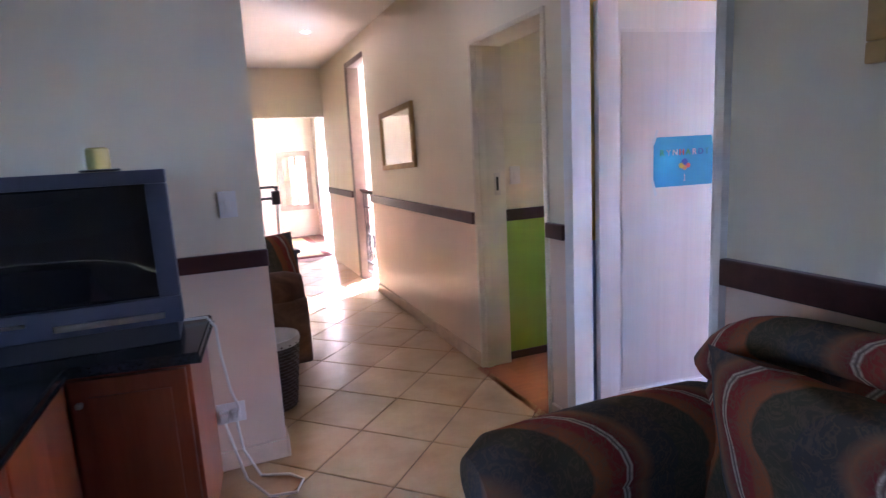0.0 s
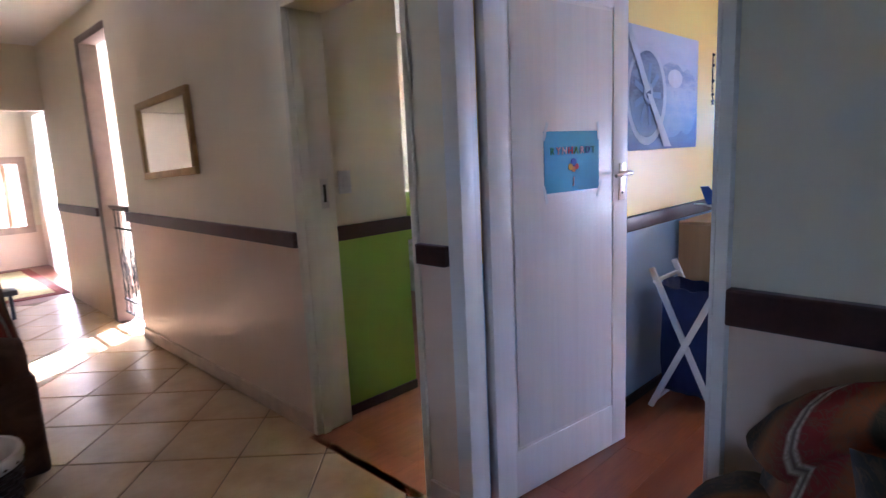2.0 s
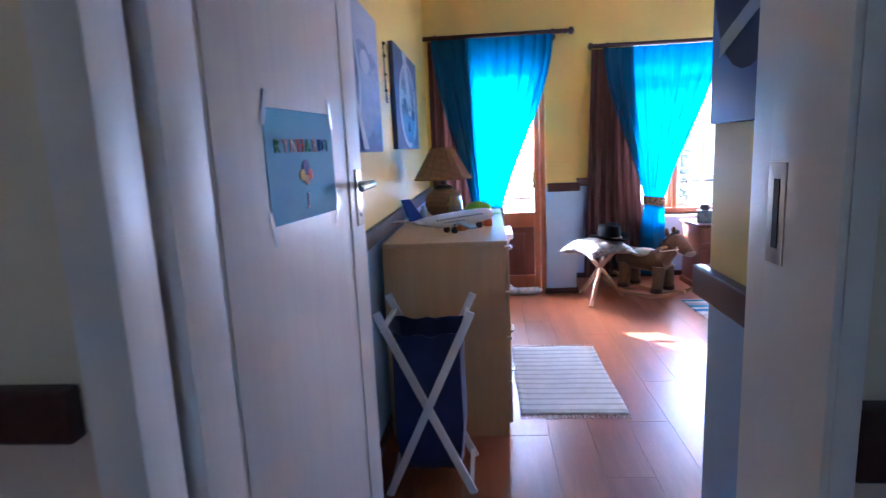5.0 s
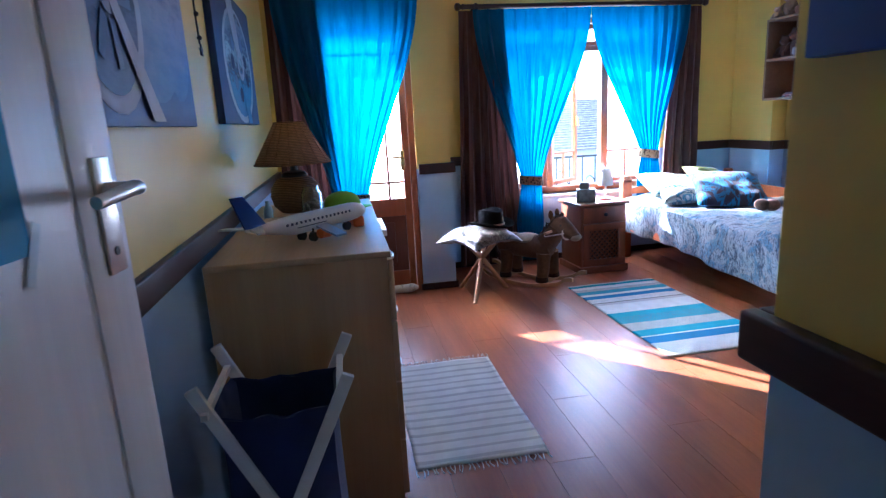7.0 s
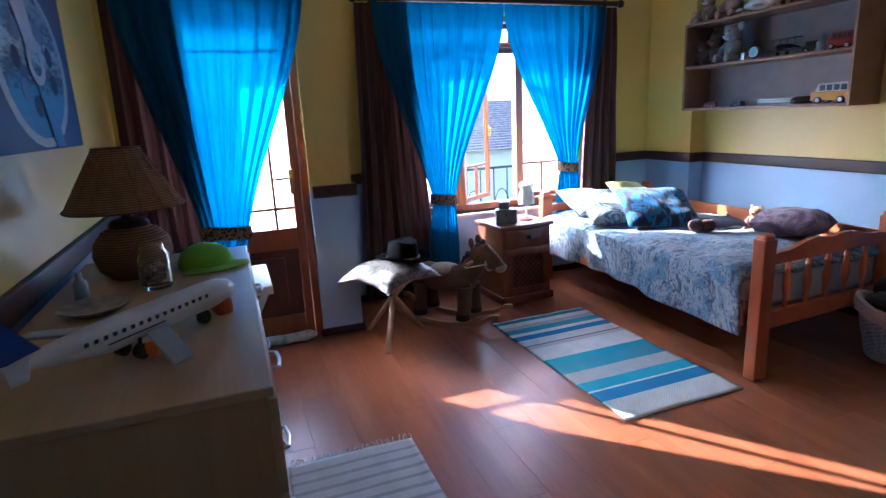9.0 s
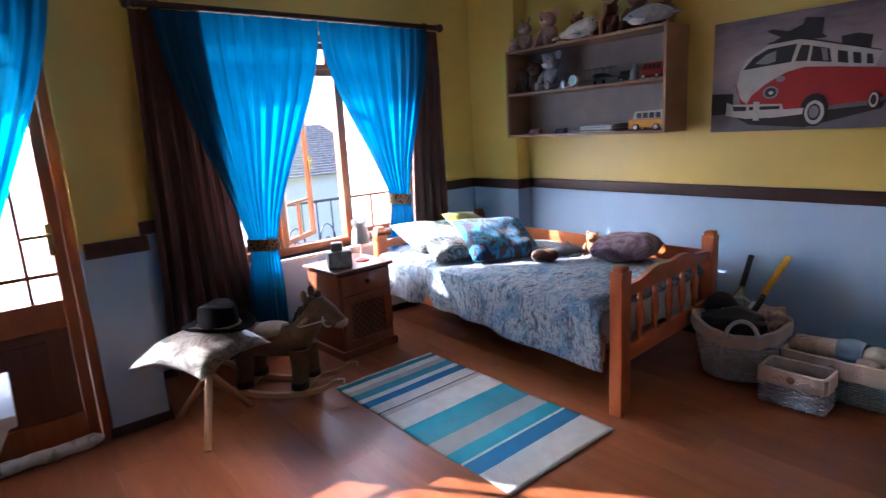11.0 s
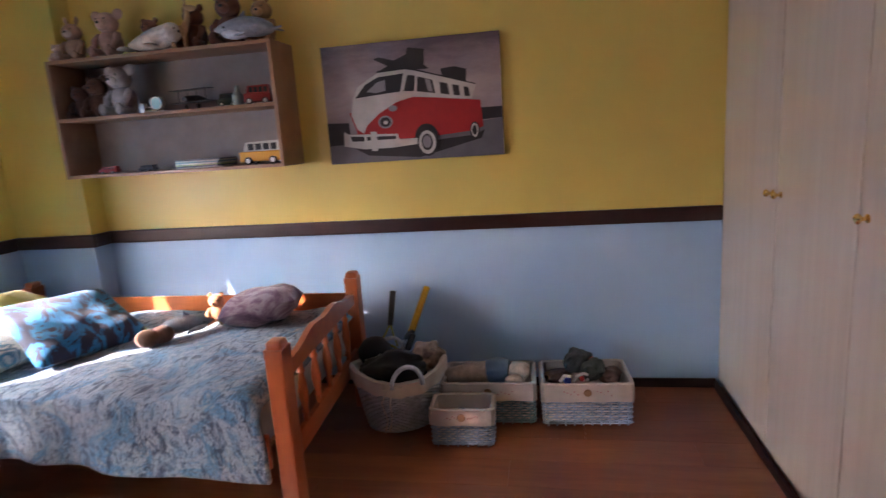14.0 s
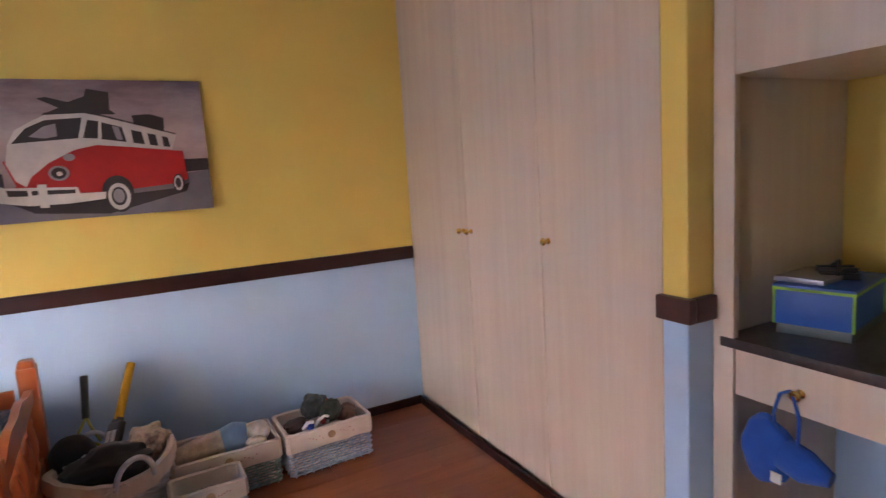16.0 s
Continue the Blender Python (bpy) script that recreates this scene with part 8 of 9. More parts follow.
def television():
    t = thing("television", "bulky dark grey tube television with a black screen", "television", (0.185, 2.82, 0.7525), 0)
    bm = B()
    box(bm, -0.42, 0.44, 0.02, 0.30, 0.0, 0.075, 0.008)
    part("stand", bm, BLACK_PLASTIC, t, "low black stand")
    bm = B()
    x0, x1, z0, z1 = -0.46, 0.46, 0.078, 0.645
    s = 0.07
    for a, b, c, d in ((x0, x1, z1 - 0.05, z1), (x0, x1, z0, z0 + 0.10), (x0, x0 + s, z0 + 0.10, z1 - 0.05), (x1 - s, x1, z0 + 0.10, z1 - 0.05)):
        box(bm, a, b, 0.0, 0.075, c, d, 0.006)
    part("bezel", bm, GREY_PLASTIC, t, "blue-grey plastic bezel")
    bm = B()
    prism(bm, [(x0 + 0.01, 0.07), (x1 - 0.01, 0.07), (x1 - 0.16, 0.355), (x0 + 0.16, 0.355)], z0 + 0.02, z1 - 0.012)
    part("back_shell", bm, GREY_PLASTIC, t)
    bm = B()
    sheet(bm, lambda u, v: (x0 + s - 0.004 + (x1 - x0 - 2 * s + 0.008) * u, 0.030 - 0.022 * (1 - (2 * u - 1) ** 2) * (1 - (2 * v - 1) ** 2), z0 + 0.096 + (z1 - z0 - 0.142) * v), 20, 16)
    part("screen", bm, plain("dark_tube_glass", (0.008, 0.008, 0.010), 0.06, vary=0.0, bumps=0, coat=0.6), t, "dark curved glass tube")
    bm = B()
    box(bm, 0.05, 0.40, -0.006, 0.004, z0 + 0.022, z0 + 0.045, 0.003)
    box(bm, -0.10, -0.03, -0.005, 0.004, z0 + 0.055, z0 + 0.067, 0.002)
    part("control_flap", bm, CHROME, t, "silver badge and control flap")


television()
cd = thing("candle", "thick yellow candle on a dark saucer", "candle", (0.43, 2.93, 1.3985))
bm = B()
lathe(bm, [(0.0, 0.0), (0.06, 0.0), (0.068, 0.006), (0.06, 0.009), (0.0, 0.008)], 24, close=False)
part("saucer", bm, BLACK_PLASTIC, cd)
bm = B()
lathe(bm, [(0.0, 0.009), (0.038, 0.009), (0.039, 0.04), (0.038, 0.080), (0.030, 0.086), (0.0, 0.080)], 24, close=False)
part("wax", bm, plain("yellow_wax", (0.55, 0.45, 0.14), 0.5), cd)


def plate(name, label, at, turn, w, h, keys):
    s = thing(name, label, "switch" if "switch" in name else "socket", at, turn)
    bm = B()
    box(bm, -w / 2, w / 2, -0.009, 0.0, -h / 2, h / 2, 0.003)
    part("cover_plate", bm, WHITE_PLASTIC, s)
    for x, z, kw, kh in keys:
        bm = B()
        box(bm, x - kw / 2, x + kw / 2, -0.013, -0.008, z - kh / 2, z + kh / 2, 0.0015)
        part("rocker" if "switch" in name else "outlet", bm, WHITE_PLASTIC, s)
    return s


plate("light_switch", "white light switch plate on the television wall", (0.853, 3.2065, 1.228), 0, 0.075, 0.115, [(0, 0.0, 0.028, 0.05)])
plate("light_switch", "white light switch plate on the wall above the green paint", (2.62, 3.7985, 1.235), 0, 0.075, 0.115, [(0, 0.0, 0.028, 0.05)])
plate("wall_socket", "white double wall socket with plugs", (0.765, 3.2065, 0.275), 0, 0.125, 0.095, [(-0.03, 0.0, 0.035, 0.05), (0.03, 0.0, 0.035, 0.05)])
pl = thing("power_plug", "white power plug and cable trailing to the floor", "plug", (0, 0, 0))
bm = B()
box(bm, 0.715, 0.755, 3.150, 3.194, 0.245, 0.295, 0.008)
part("plug_body", bm, WHITE_PLASTIC, pl)
bm = B()
box(bm, 0.765, 0.805, 3.155, 3.194, 0.25, 0.295, 0.008)
part("plug_body", bm, WHITE_PLASTIC, pl)
bm = B()
tube(bm, [(0.50, 3.08, 0.765), (0.62, 3.10, 0.766), (0.715, 3.10, 0.764), (0.745, 3.09, 0.72), (0.752, 3.09, 0.60), (0.775, 3.10, 0.42), (0.800, 3.12, 0.33), (0.79, 3.15, 0.27)], 0.006, 8)
part("cable", bm, WHITE_PLASTIC, pl, "white cable from the television")
bm = B()
tube(bm, [(0.735, 3.15, 0.25), (0.76, 3.10, 0.16), (0.80, 3.00, 0.04), (0.88, 2.88, 0.008), (0.99, 2.86, 0.007), (1.03, 2.95, 0.007), (0.98, 3.02, 0.007), (0.86, 3.06, 0.012), (0.80, 3.12, 0.12), (0.785, 3.15, 0.25)], 0.006, 8)
part("cable", bm, WHITE_PLASTIC, pl, "looped white cable on the floor")


# ---- striped armchair ----
def tapestry():
    m, nt, p = tree("striped_tapestry")
    tc = nt.nodes.new("ShaderNodeTexCoord").outputs["Object"]
    sep = nt.nodes.new("ShaderNodeSeparateXYZ")
    nt.links.new(tc, sep.inputs[0])
    mx = node(nt, "ShaderNodeMath")
    mx.operation = "ADD"
    nt.links.new(sep.outputs[0], mx.inputs[0])
    nt.links.new(sep.outputs[1], mx.inputs[1])
    md = node(nt, "ShaderNodeMath")
    md.operation = "FRACT"
    sc = node(nt, "ShaderNodeMath")
    sc.operation = "MULTIPLY"
    sc.inputs[1].default_value = 2.7
    nt.links.new(mx.outputs[0], sc.inputs[0])
    nt.links.new(sc.outputs[0], md.inputs[0])
    c = ramp(nt, md.outputs[0], [(0.0, (0.081, 0.073, 0.053)), (0.28, (0.085, 0.073, 0.045)), (0.31, (0.365, 0.121, 0.049)), (0.42, (0.284, 0.093, 0.041)), (0.45, (0.284, 0.045, 0.036)), (0.55, (0.243, 0.036, 0.032)), (0.565, (0.608, 0.486, 0.365)), (0.58, (0.101, 0.061, 0.061)), (0.60, (0.608, 0.486, 0.365)), (0.615, (0.182, 0.032, 0.032)), (0.72, (0.263, 0.121, 0.061)), (0.80, (0.073, 0.065, 0.061))])
    fl = node(nt, "ShaderNodeTexNoise", Scale=20.0, Detail=4, Distortion=3.0)
    nt.links.new(tc, fl.inputs["Vector"])
    f = ramp(nt, fl.outputs["Fac"], [(0.48, (0, 0, 0)), (0.56, (0.55, 0.55, 0.55)), (0.62, (0, 0, 0))])
    c = mix(nt, f, c, (0.17, 0.12, 0.075))
    nt.links.new(c, p.inputs["Base Color"])
    p.inputs["Roughness"].default_value = 0.92
    p.inputs["Specular IOR Level"].default_value = 0.15
    bump(nt, p, noise_fac(nt, tc, 380, 2), 0.4, 0.0015)
    return m


TAPESTRY = tapestry()


def armchair():
    a = thing("armchair", "plump armchair in dark striped tapestry cloth", "armchair", (0, 1.20, 0), 0)
    for s in (1, -1):
        bm = B()
        y = 0.50 * s
        box(bm, 1.33, 2.12, y - 0.11, y + 0.11, 0.06, 0.56, 0.03, seg=3)
        n = 12
        tube(bm, [(1.31 + 0.80 * k / n, y + 0.01 * s, 0.575 + 0.015 * math.sin(math.pi * k / n)) for k in range(n + 1)], [0.085] + [0.125] * (n - 1) + [0.11], 20)
        part("arm", bm, TAPESTRY, a, "rolled padded arm")
    bm = B()
    n = 20
    t = bmesh.new()
    rows = []
    for k in range(n + 1):
        u = 2 * k / n - 1
        y = 0.50 * u
        zt = 0.83 + 0.10 * math.sqrt(max(0, 1 - (u * 0.95) ** 2)) - 0.12 * abs(u) ** 6
        prof = [(2.20, 0.05), (2.20, zt - 0.06), (2.185, zt - 0.01), (2.13, zt), (2.06, zt - 0.02), (2.02, zt - 0.08), (1.98, zt - 0.20), (1.93, 0.40), (1.93, 0.05)]
        rows.append([t.verts.new((x, y, z)) for x, z in prof])
    for p, q in zip(rows, rows[1:]):
        for k in range(len(p) - 1):
            t.faces.new((p[k], p[k + 1], q[k + 1], q[k]))
    t.faces.new(rows[0])
    t.faces.new(rows[-1])
    merge(bm, t)
    part("backrest", bm, TAPESTRY, a)
    bm = B()
    m = pose(1.93, 0, 0.66, 0, 78, 0)
    merge(bm, pillow_mesh(0.50, 0.68, 0.20, 21), m)
    part("back_cushion", bm, TAPESTRY, a)
    bm = B()
    tube(bm, [(2.055, 0.48 * u, 0.835 + 0.085 * math.sqrt(max(0, 1 - (u * 0.95) ** 2)) - 0.10 * abs(u) ** 6) for u in [2 * k / 22 - 1 for k in range(23)]], 0.058, 14)
    part("headroll", bm, TAPESTRY, a, "padded roll along the top of the back")
    bm = B()
    box(bm, 1.33, 1.95, -0.39, 0.39, 0.28, 0.45, 0.055, seg=4)
    part("seat_cushion", bm, TAPESTRY, a)
    bm = B()
    box(bm, 1.36, 2.0, -0.385, 0.385, 0.06, 0.275, 0.02)
    part("seat_base", bm, TAPESTRY, a)
    for x in (1.40, 2.10):
        for y in (-0.52, 0.52):
            bm = B()
            rod(bm, (x, y, 0.0), (x, y, 0.065), 0.022, 0.028)
            part("foot", bm, BLACK_PLASTIC, a)


armchair()


def framed(label, at, turn, w, h, inner, frame_mat, border=0.05, kind="picture", name="framed_picture"):
    """A framed picture or mirror whose face looks along local -y."""
    f = thing(name, label, kind, at, turn)
    for a, b, c, d in ((0, w, 0, border), (0, w, h - border, h), (0, border, border, h - border), (w - border, w, border, h - border)):
        bm = B()
        box(bm, a, b, -0.030, 0.0, c, d, 0.006, seg=3)
        part("frame_rail", bm, frame_mat, f)
    bm = B()
    box(bm, border - 0.002, w - border + 0.002, -0.016, -0.008, border - 0.002, h - border + 0.002)
    part("mirror_glass" if kind == "mirror" else "print", bm, inner, f, smooth=False)
    return f


passage_mirror = framed("narrow gold-framed mirror on the passage wall", (2.318, 5.70, 1.268), -90, 0.895, 0.515, MIRROR, GOLD_WOOD, 0.045, "mirror", "wall_mirror")
passage_mirror.matrix_world = passage_mirror.matrix_world @ pose(0, 0, 0, 0, -2.2, 0)
framed("gold-framed picture on the lounge wall", (2.268, 1.445, 1.55), -90, 0.50, 0.55, plain("faded_print", (0.45, 0.42, 0.36), 0.5, vary=0.5, scale=6), GOLD_WOOD, 0.05)
framed("tall gold-framed mirror on the far wall", (1.94, 11.396, 0.50), 0, 0.60, 1.08, MIRROR, plain("bleached_wood_frame", (0.45, 0.34, 0.26), 0.6), 0.10, "mirror", "wall_mirror")
framed("small framed picture on the far room wall", (2.616, 9.10, 1.22), -90, 0.32, 0.36, plain("pale_print", (0.5, 0.46, 0.36), 0.5, vary=0.5, scale=8), GOLD_WOOD, 0.035)


def bin_basket():
    b = thing("waste_basket", "dark wicker waste basket with a white lining", "waste basket", (1.0, 3.80, 0))
    bm = B()
    n = 40
    for q in range(20):
        f = (q + 0.5) / 20
        r = 0.115 + 0.045 * f
        tube(bm, [((r + 0.004 * (1 if (k + q) % 2 else -1)) * math.cos(2 * math.pi * k / n), (r + 0.004 * (1 if (k + q) % 2 else -1)) * math.sin(2 * math.pi * k / n), 0.008 + 0.40 * f) for k in range(n)], 0.0105, 5, True)
    part("weave", bm, plain("dark_brown_wicker", (0.045, 0.025, 0.022), 0.5, vary=0.3, scale=30), b)
    bm = B()
    lathe(bm, [(0.168, 0.385), (0.172, 0.41), (0.168, 0.428), (0.155, 0.428), (0.138, 0.40), (0.085, 0.02), (0.0, 0.02)], 36, close=False)
    part("lining", bm, plain("white_liner", (0.70, 0.68, 0.70), 0.6), b, "white liner folded over the rim")


bin_basket()
BROWN_SOFA = cloth("brown_chenille", [(0.3, (0.07, 0.030, 0.018)), (0.5, (0.13, 0.060, 0.034)), (0.7, (0.20, 0.10, 0.055))], 7, distort=0.8)


def sofa():
    s = thing("sofa", "brown mottled chenille sofa seen end on", "sofa", (0.81, 4.85, 0))
    bm = B()
    box(bm, -0.50, 0.50, -0.55, -0.32, 0.05, 0.50, 0.03, seg=3)
    tube(bm, [(-0.42 + 0.10 * k, -0.43, 0.545) for k in range(10)], [0.10] + [0.13] * 8 + [0.10], 18)
    part("arm", bm, BROWN_SOFA, s, "rounded padded arm")
    bm = B()
    box(bm, -0.50, 0.48, -0.31, 1.30, 0.05, 0.30, 0.02)
    part("base", bm, BROWN_SOFA, s)
    bm = B()
    box(bm, -0.25, 0.50, -0.31, 0.48, 0.30, 0.46, 0.06, seg=4)
    part("seat_cushion", bm, BROWN_SOFA, s)
    bm = B()
    box(bm, -0.25, 0.50, 0.50, 1.29, 0.30, 0.46, 0.06, seg=4)
    part("seat_cushion", bm, BROWN_SOFA, s)
    bm = B()
    box(bm, -0.50, -0.26, -0.31, 1.30, 0.30, 0.90, 0.08, seg=4)
    part("backrest", bm, BROWN_SOFA, s)
    bm = B()
    merge(bm, pillow_mesh(0.42, 0.42, 0.15, 31), pose(0.30, -0.20, 0.70, 70, 0, 15))
    part("loose_cushion", bm, TAPESTRY, s, "loose cushion in brown striped cloth")


sofa()


def treadmill():
    t = thing("treadmill", "white home treadmill with black handlebars", "treadmill", (1.30, 7.95, 0))
    bm = B()
    box(bm, -0.30, 0.28, -0.15, 0.38, 0.05, 0.16, 0.02)
    part("deck", bm, plain("grey_deck", (0.30, 0.30, 0.32), 0.5), t)
    for x in (-0.26, 0.22):
        bm = B()
        bar(bm, (x, -0.05, 0.10), (x + 0.02, 0.02, 1.0), 0.05, 0.035, 0.006)
        part("upright", bm, WHITE_PLASTIC, t)
        bm = B()
        tube(bm, [(x + 0.02, 0.10, 0.98), (x + 0.02, -0.05, 1.08), (x + 0.01, -0.18, 1.10)], 0.018, 10)
        part("handle", bm, BLACK_PLASTIC, t, "black foam handle")
    for z in (0.96, 1.10):
        bm = B()
        tube(bm, [(-0.26, -0.02, z - 0.05), (-0.24, -0.06, z), (0.21, -0.06, z), (0.24, -0.02, z - 0.05)], 0.017, 10)
        part("crossbar", bm, BLACK_PLASTIC, t)
    bm = B()
    box(bm, 0.17, 0.27, -0.10, 0.02, 0.88, 1.05, 0.01)
    part("console", bm, BLACK_PLASTIC, t)
    bm = B()
    box(bm, 0.22, 0.45, -0.10, 0.12, 0.24, 0.29, 0.01)
    rod(bm, (0.40, 0.0, 0.0), (0.40, 0.0, 0.25), 0.018)
    part("side_step", bm, GREY_PLASTIC, t)
    for x in (-0.28, 0.26):
        bm = B()
        box(bm, x - 0.02, x + 0.02, -0.2, 0.4, 0.0, 0.05, 0.006)
        part("foot", bm, BLACK_PLASTIC, t)


treadmill()


# ---- iron balustrade in the stairwell opening ----
def balustrade():
    b = thing("balustrade", "black wrought iron balustrade with scrolls at the stairwell", "balustrade", (2.39, 6.27, 0))
    L = 0.67
    for z in (0.08, 0.20, 0.84, 1.0):
        bm = B()
        box(bm, -0.008, 0.008, 0.0, L, z, z + 0.016)
        part("rail", bm, BLACK_IRON, b)
    for k in range(7):
        bm = B()
        y = 0.03 + k * (L - 0.06) / 6
        rod(bm, (0, y, 0.08), (0, y, 1.0), 0.006, seg=8)
        part("baluster", bm, BLACK_IRON, b)
    for k in range(3):
        bm = B()
        y = 0.11 + k * 0.22
        tube(bm, [(0, y + (0.015 + 0.075 * q / 24) * math.cos(q * 0.5), 0.50 + (0.02 + 0.24 * q / 24) * math.sin(q * 0.5)) for q in range(25)], 0.005, 6)
        part("scroll", bm, BLACK_IRON, b, "curled iron scroll")


balustrade()
bm = B()
box(bm, 2.36, 2.42, 6.254, 6.948, 1.015, 1.045, 0.008)
structure("trim_handrail", bm, RAIL, "dark wooden handrail over the balustrade", "trim", smooth=True)
DARK_FRAME = plain("taupe_painted_frame", (0.16, 0.12, 0.11), 0.5)
bm = B()
box(bm, 2.312, 2.45, 6.95, 7.06, 0, 2.44, 0.005)
box(bm, 2.312, 2.45, 6.254, 6.95, 2.38, 2.44, 0.005)
structure("trim_stairwell_frame", bm, DARK_FRAME, "taupe painted frame of the stairwell opening", "trim", smooth=True)
wall("wall_stairwell_head", "x", 2.32, 2.46, 6.2505, 8.545, PEACH, CREAM, [(6.252, 7.062, 0.0, 2.442)], dado=0.97)
dado_rail(2.29, 2.322, 7.064, 8.54, 1.02)
w2 = thing("window_2", "tall white stairwell window with clear panes", "window", (4.17, 7.68, 0.25), kind="structure")
for a in (0.0, 0.73, 1.46):
    bm = B()
    box(bm, -0.03, 0.03, a, a + 0.06, 0, 2.25, 0.004)
    part("mullion", bm, WHITE_PAINT, w2)
for z in (0.0, 1.1, 2.19):
    bm = B()
    box(bm, -0.028, 0.028, 0.0, 1.52, z, z + 0.06, 0.004)
    part("transom", bm, WHITE_PAINT, w2)
for a in (0.06, 0.79):
    for z0, z1 in ((0.06, 1.1), (1.16, 2.19)):
        bm = B()
        box(bm, -0.002, 0.002, a, a + 0.668, z0, z1)
        part("pane", bm, GLASS, w2, smooth=False).visible_shadow = False

# far room: rug, curtains
bm = B()
box(bm, 1.10, 2.35, 8.85, 11.2, -0.004, 0.006, 0.002)
r = thing("rug", "pale yellow rug with a red border in the far room", "rug", (0, 0, 0))
part("border", bm, plain("dull_red_wool", (0.22, 0.06, 0.05), 0.95), r)
bm = B()
box(bm, 1.22, 2.23, 8.97, 11.08, 0.0062, 0.010, 0.002)
part("field", bm, plain("straw_wool", (0.50, 0.44, 0.24), 0.95, vary=0.2), r, "straw yellow field")
GOLD_CLOTH = cloth("gold_brown_curtain", [(0.3, (0.22, 0.12, 0.06)), (0.7, (0.34, 0.19, 0.10))], 4, 0.15, (6, 6, 1))
SHEER = cloth("white_sheer", [(0.3, (0.70, 0.70, 0.70)), (0.7, (0.80, 0.80, 0.80))], 4, 0.6, (6, 6, 1))
solid("dark_curtain", drape(B(), 2.54, (9.62, 9.28), None, (9.58, 9.30), 2.08, 0, 0.02, 5, 0.03, 41), GOLD_CLOTH, "gold-brown curtain drawn aside in the far room", "curtain")
solid("sheer_curtain", drape(B(), 2.56, (10.6, 9.6), None, (10.6, 9.6), 2.08, 0, 0.02, 9, 0.025, 42), SHEER, "white sheer curtain over the far room's window", "curtain")


def downlight(at):
    d = thing("downlight", "small round recessed ceiling downlight", "ceiling light", at, group="ceiling downlights")
    bm = B()
    lathe(bm, [(0.030, 0.0), (0.044, -0.004), (0.044, 0.0)], 24, close=False)
    part("rim", bm, WHITE_PLASTIC, d)
    bm = B()
    lathe(bm, [(0.0, -0.001), (0.030, -0.001), (0.030, 0.0), (0.0, 0.0)], 20, close=False)
    part("bulb", bm, glow("downlight_glow", (1.0, 0.93, 0.8), 3.0), d, "lit halogen bulb")


for x, y in ((1.80, 6.33), (1.80, 3.6), (1.75, 9.9)):
    downlight((x, y, 2.6195))

# unseen lounge window, added in the west wall to let light in
for x0 in (0.5,):
    w = thing("window_3", "white unseen lounge window with clear panes, added for light", "window", (-3.26, x0, 0.9), 90, kind="structure")
    for a, b, c, d in ((0, 0.8, 0, 0.05), (0, 0.8, 1.15, 1.2), (0, 0.05, 0.05, 1.15), (0.75, 0.8, 0.05, 1.15), (0.375, 0.425, 0.05, 1.15)):
        bm = B()
        box(bm, a, b, -0.03, 0.03, c, d, 0.004)
        part("window_frame", bm, WHITE_PAINT, w)
    bm = B()
    box(bm, 0.05, 0.75, -0.002, 0.002, 0.05, 1.15)
    part("pane", bm, GLASS, w, smooth=False).visible_shadow = False

w4 = thing("window_4", "white window of the next bedroom with clear panes", "window", (6.65, 4.1, 1.05), kind="structure")
for a, b, c, d in ((0, 0.6, 0, 0.05), (0, 0.6, 0.85, 0.9), (0, 0.05, 0.05, 0.85), (0.55, 0.6, 0.05, 0.85)):
    bm = B()
    box(bm, -0.03, 0.03, a, b, c, d, 0.004)
    part("window_frame", bm, WHITE_PAINT, w4)
bm = B()
box(bm, -0.002, 0.002, 0.05, 0.55, 0.05, 0.85)
part("pane", bm, GLASS, w4, smooth=False).visible_shadow = False

# next bedroom: a bed and picture glimpsed past the green wall
b2 = thing("single_bed", "bed with pale cover in the next bedroom", "bed", (4.6, 5.05, 0))
bm = B()
box(bm, -0.5, 0.5, -0.9, 0.9, 0.18, 0.46, 0.05, seg=4)
part("mattress_cover", bm, cloth("pale_green_cover", [(0.3, (0.25, 0.40, 0.12)), (0.7, (0.60, 0.62, 0.55))], 5), b2)
bm = B()
box(bm, 0.5, 0.56, -0.95, 0.95, 0.0, 0.95, 0.02)
part("headboard", bm, MERANTI_DARK, b2)
for x in (-0.45, 0.45):
    for y in (-0.85, 0.85):
        bm = B()
        box(bm, x - 0.03, x + 0.03, y - 0.03, y + 0.03, 0, 0.2, 0.004)
        part("leg", bm, MERANTI_DARK, b2)

# ---- outside ----
GRASS = plain("winter_lawn", (0.10, 0.11, 0.045), 0.9, vary=0.4, scale=0.5)
bm = B()
box(bm, -400, 400, -400, 400, -3.3, -3.2)
structure("ground", bm, GRASS, "dry winter lawn round the house", "ground")
PAVE = plain("balcony_screed", (0.42, 0.38, 0.33), 0.7)
bm = B()
box(bm, 6.91, 8.30, 1.605, 3.4, -0.25, -0.04)
box(bm, 7.51, 8.30, -1.8, 1.605, -0.25, -0.04)
structure("balcony_floor", bm, PAVE, "pale screed balcony floor", "floor")
bm = B()
box(bm, 6.91, 8.02, 1.605, 3.4, 2.46, 2.62)
box(bm, 7.51, 8.35, -1.8, 1.605, 2.46, 2.62)
structure("roof_eave", bm, WHITE_PAINT, "white boarded eave over the balcony", "roof")
bm = B()
box(bm, 4.26, 7.6, 2.82, 3.4, -3.2, 2.7)
# added roof slabs out of view; the second shades the stairwell window
box(bm, 4.26, 6.75, 3.4, 6.2, 2.80, 2.95)
box(bm, 4.26, 6.1, 6.2, 11.4, 2.80, 2.95)
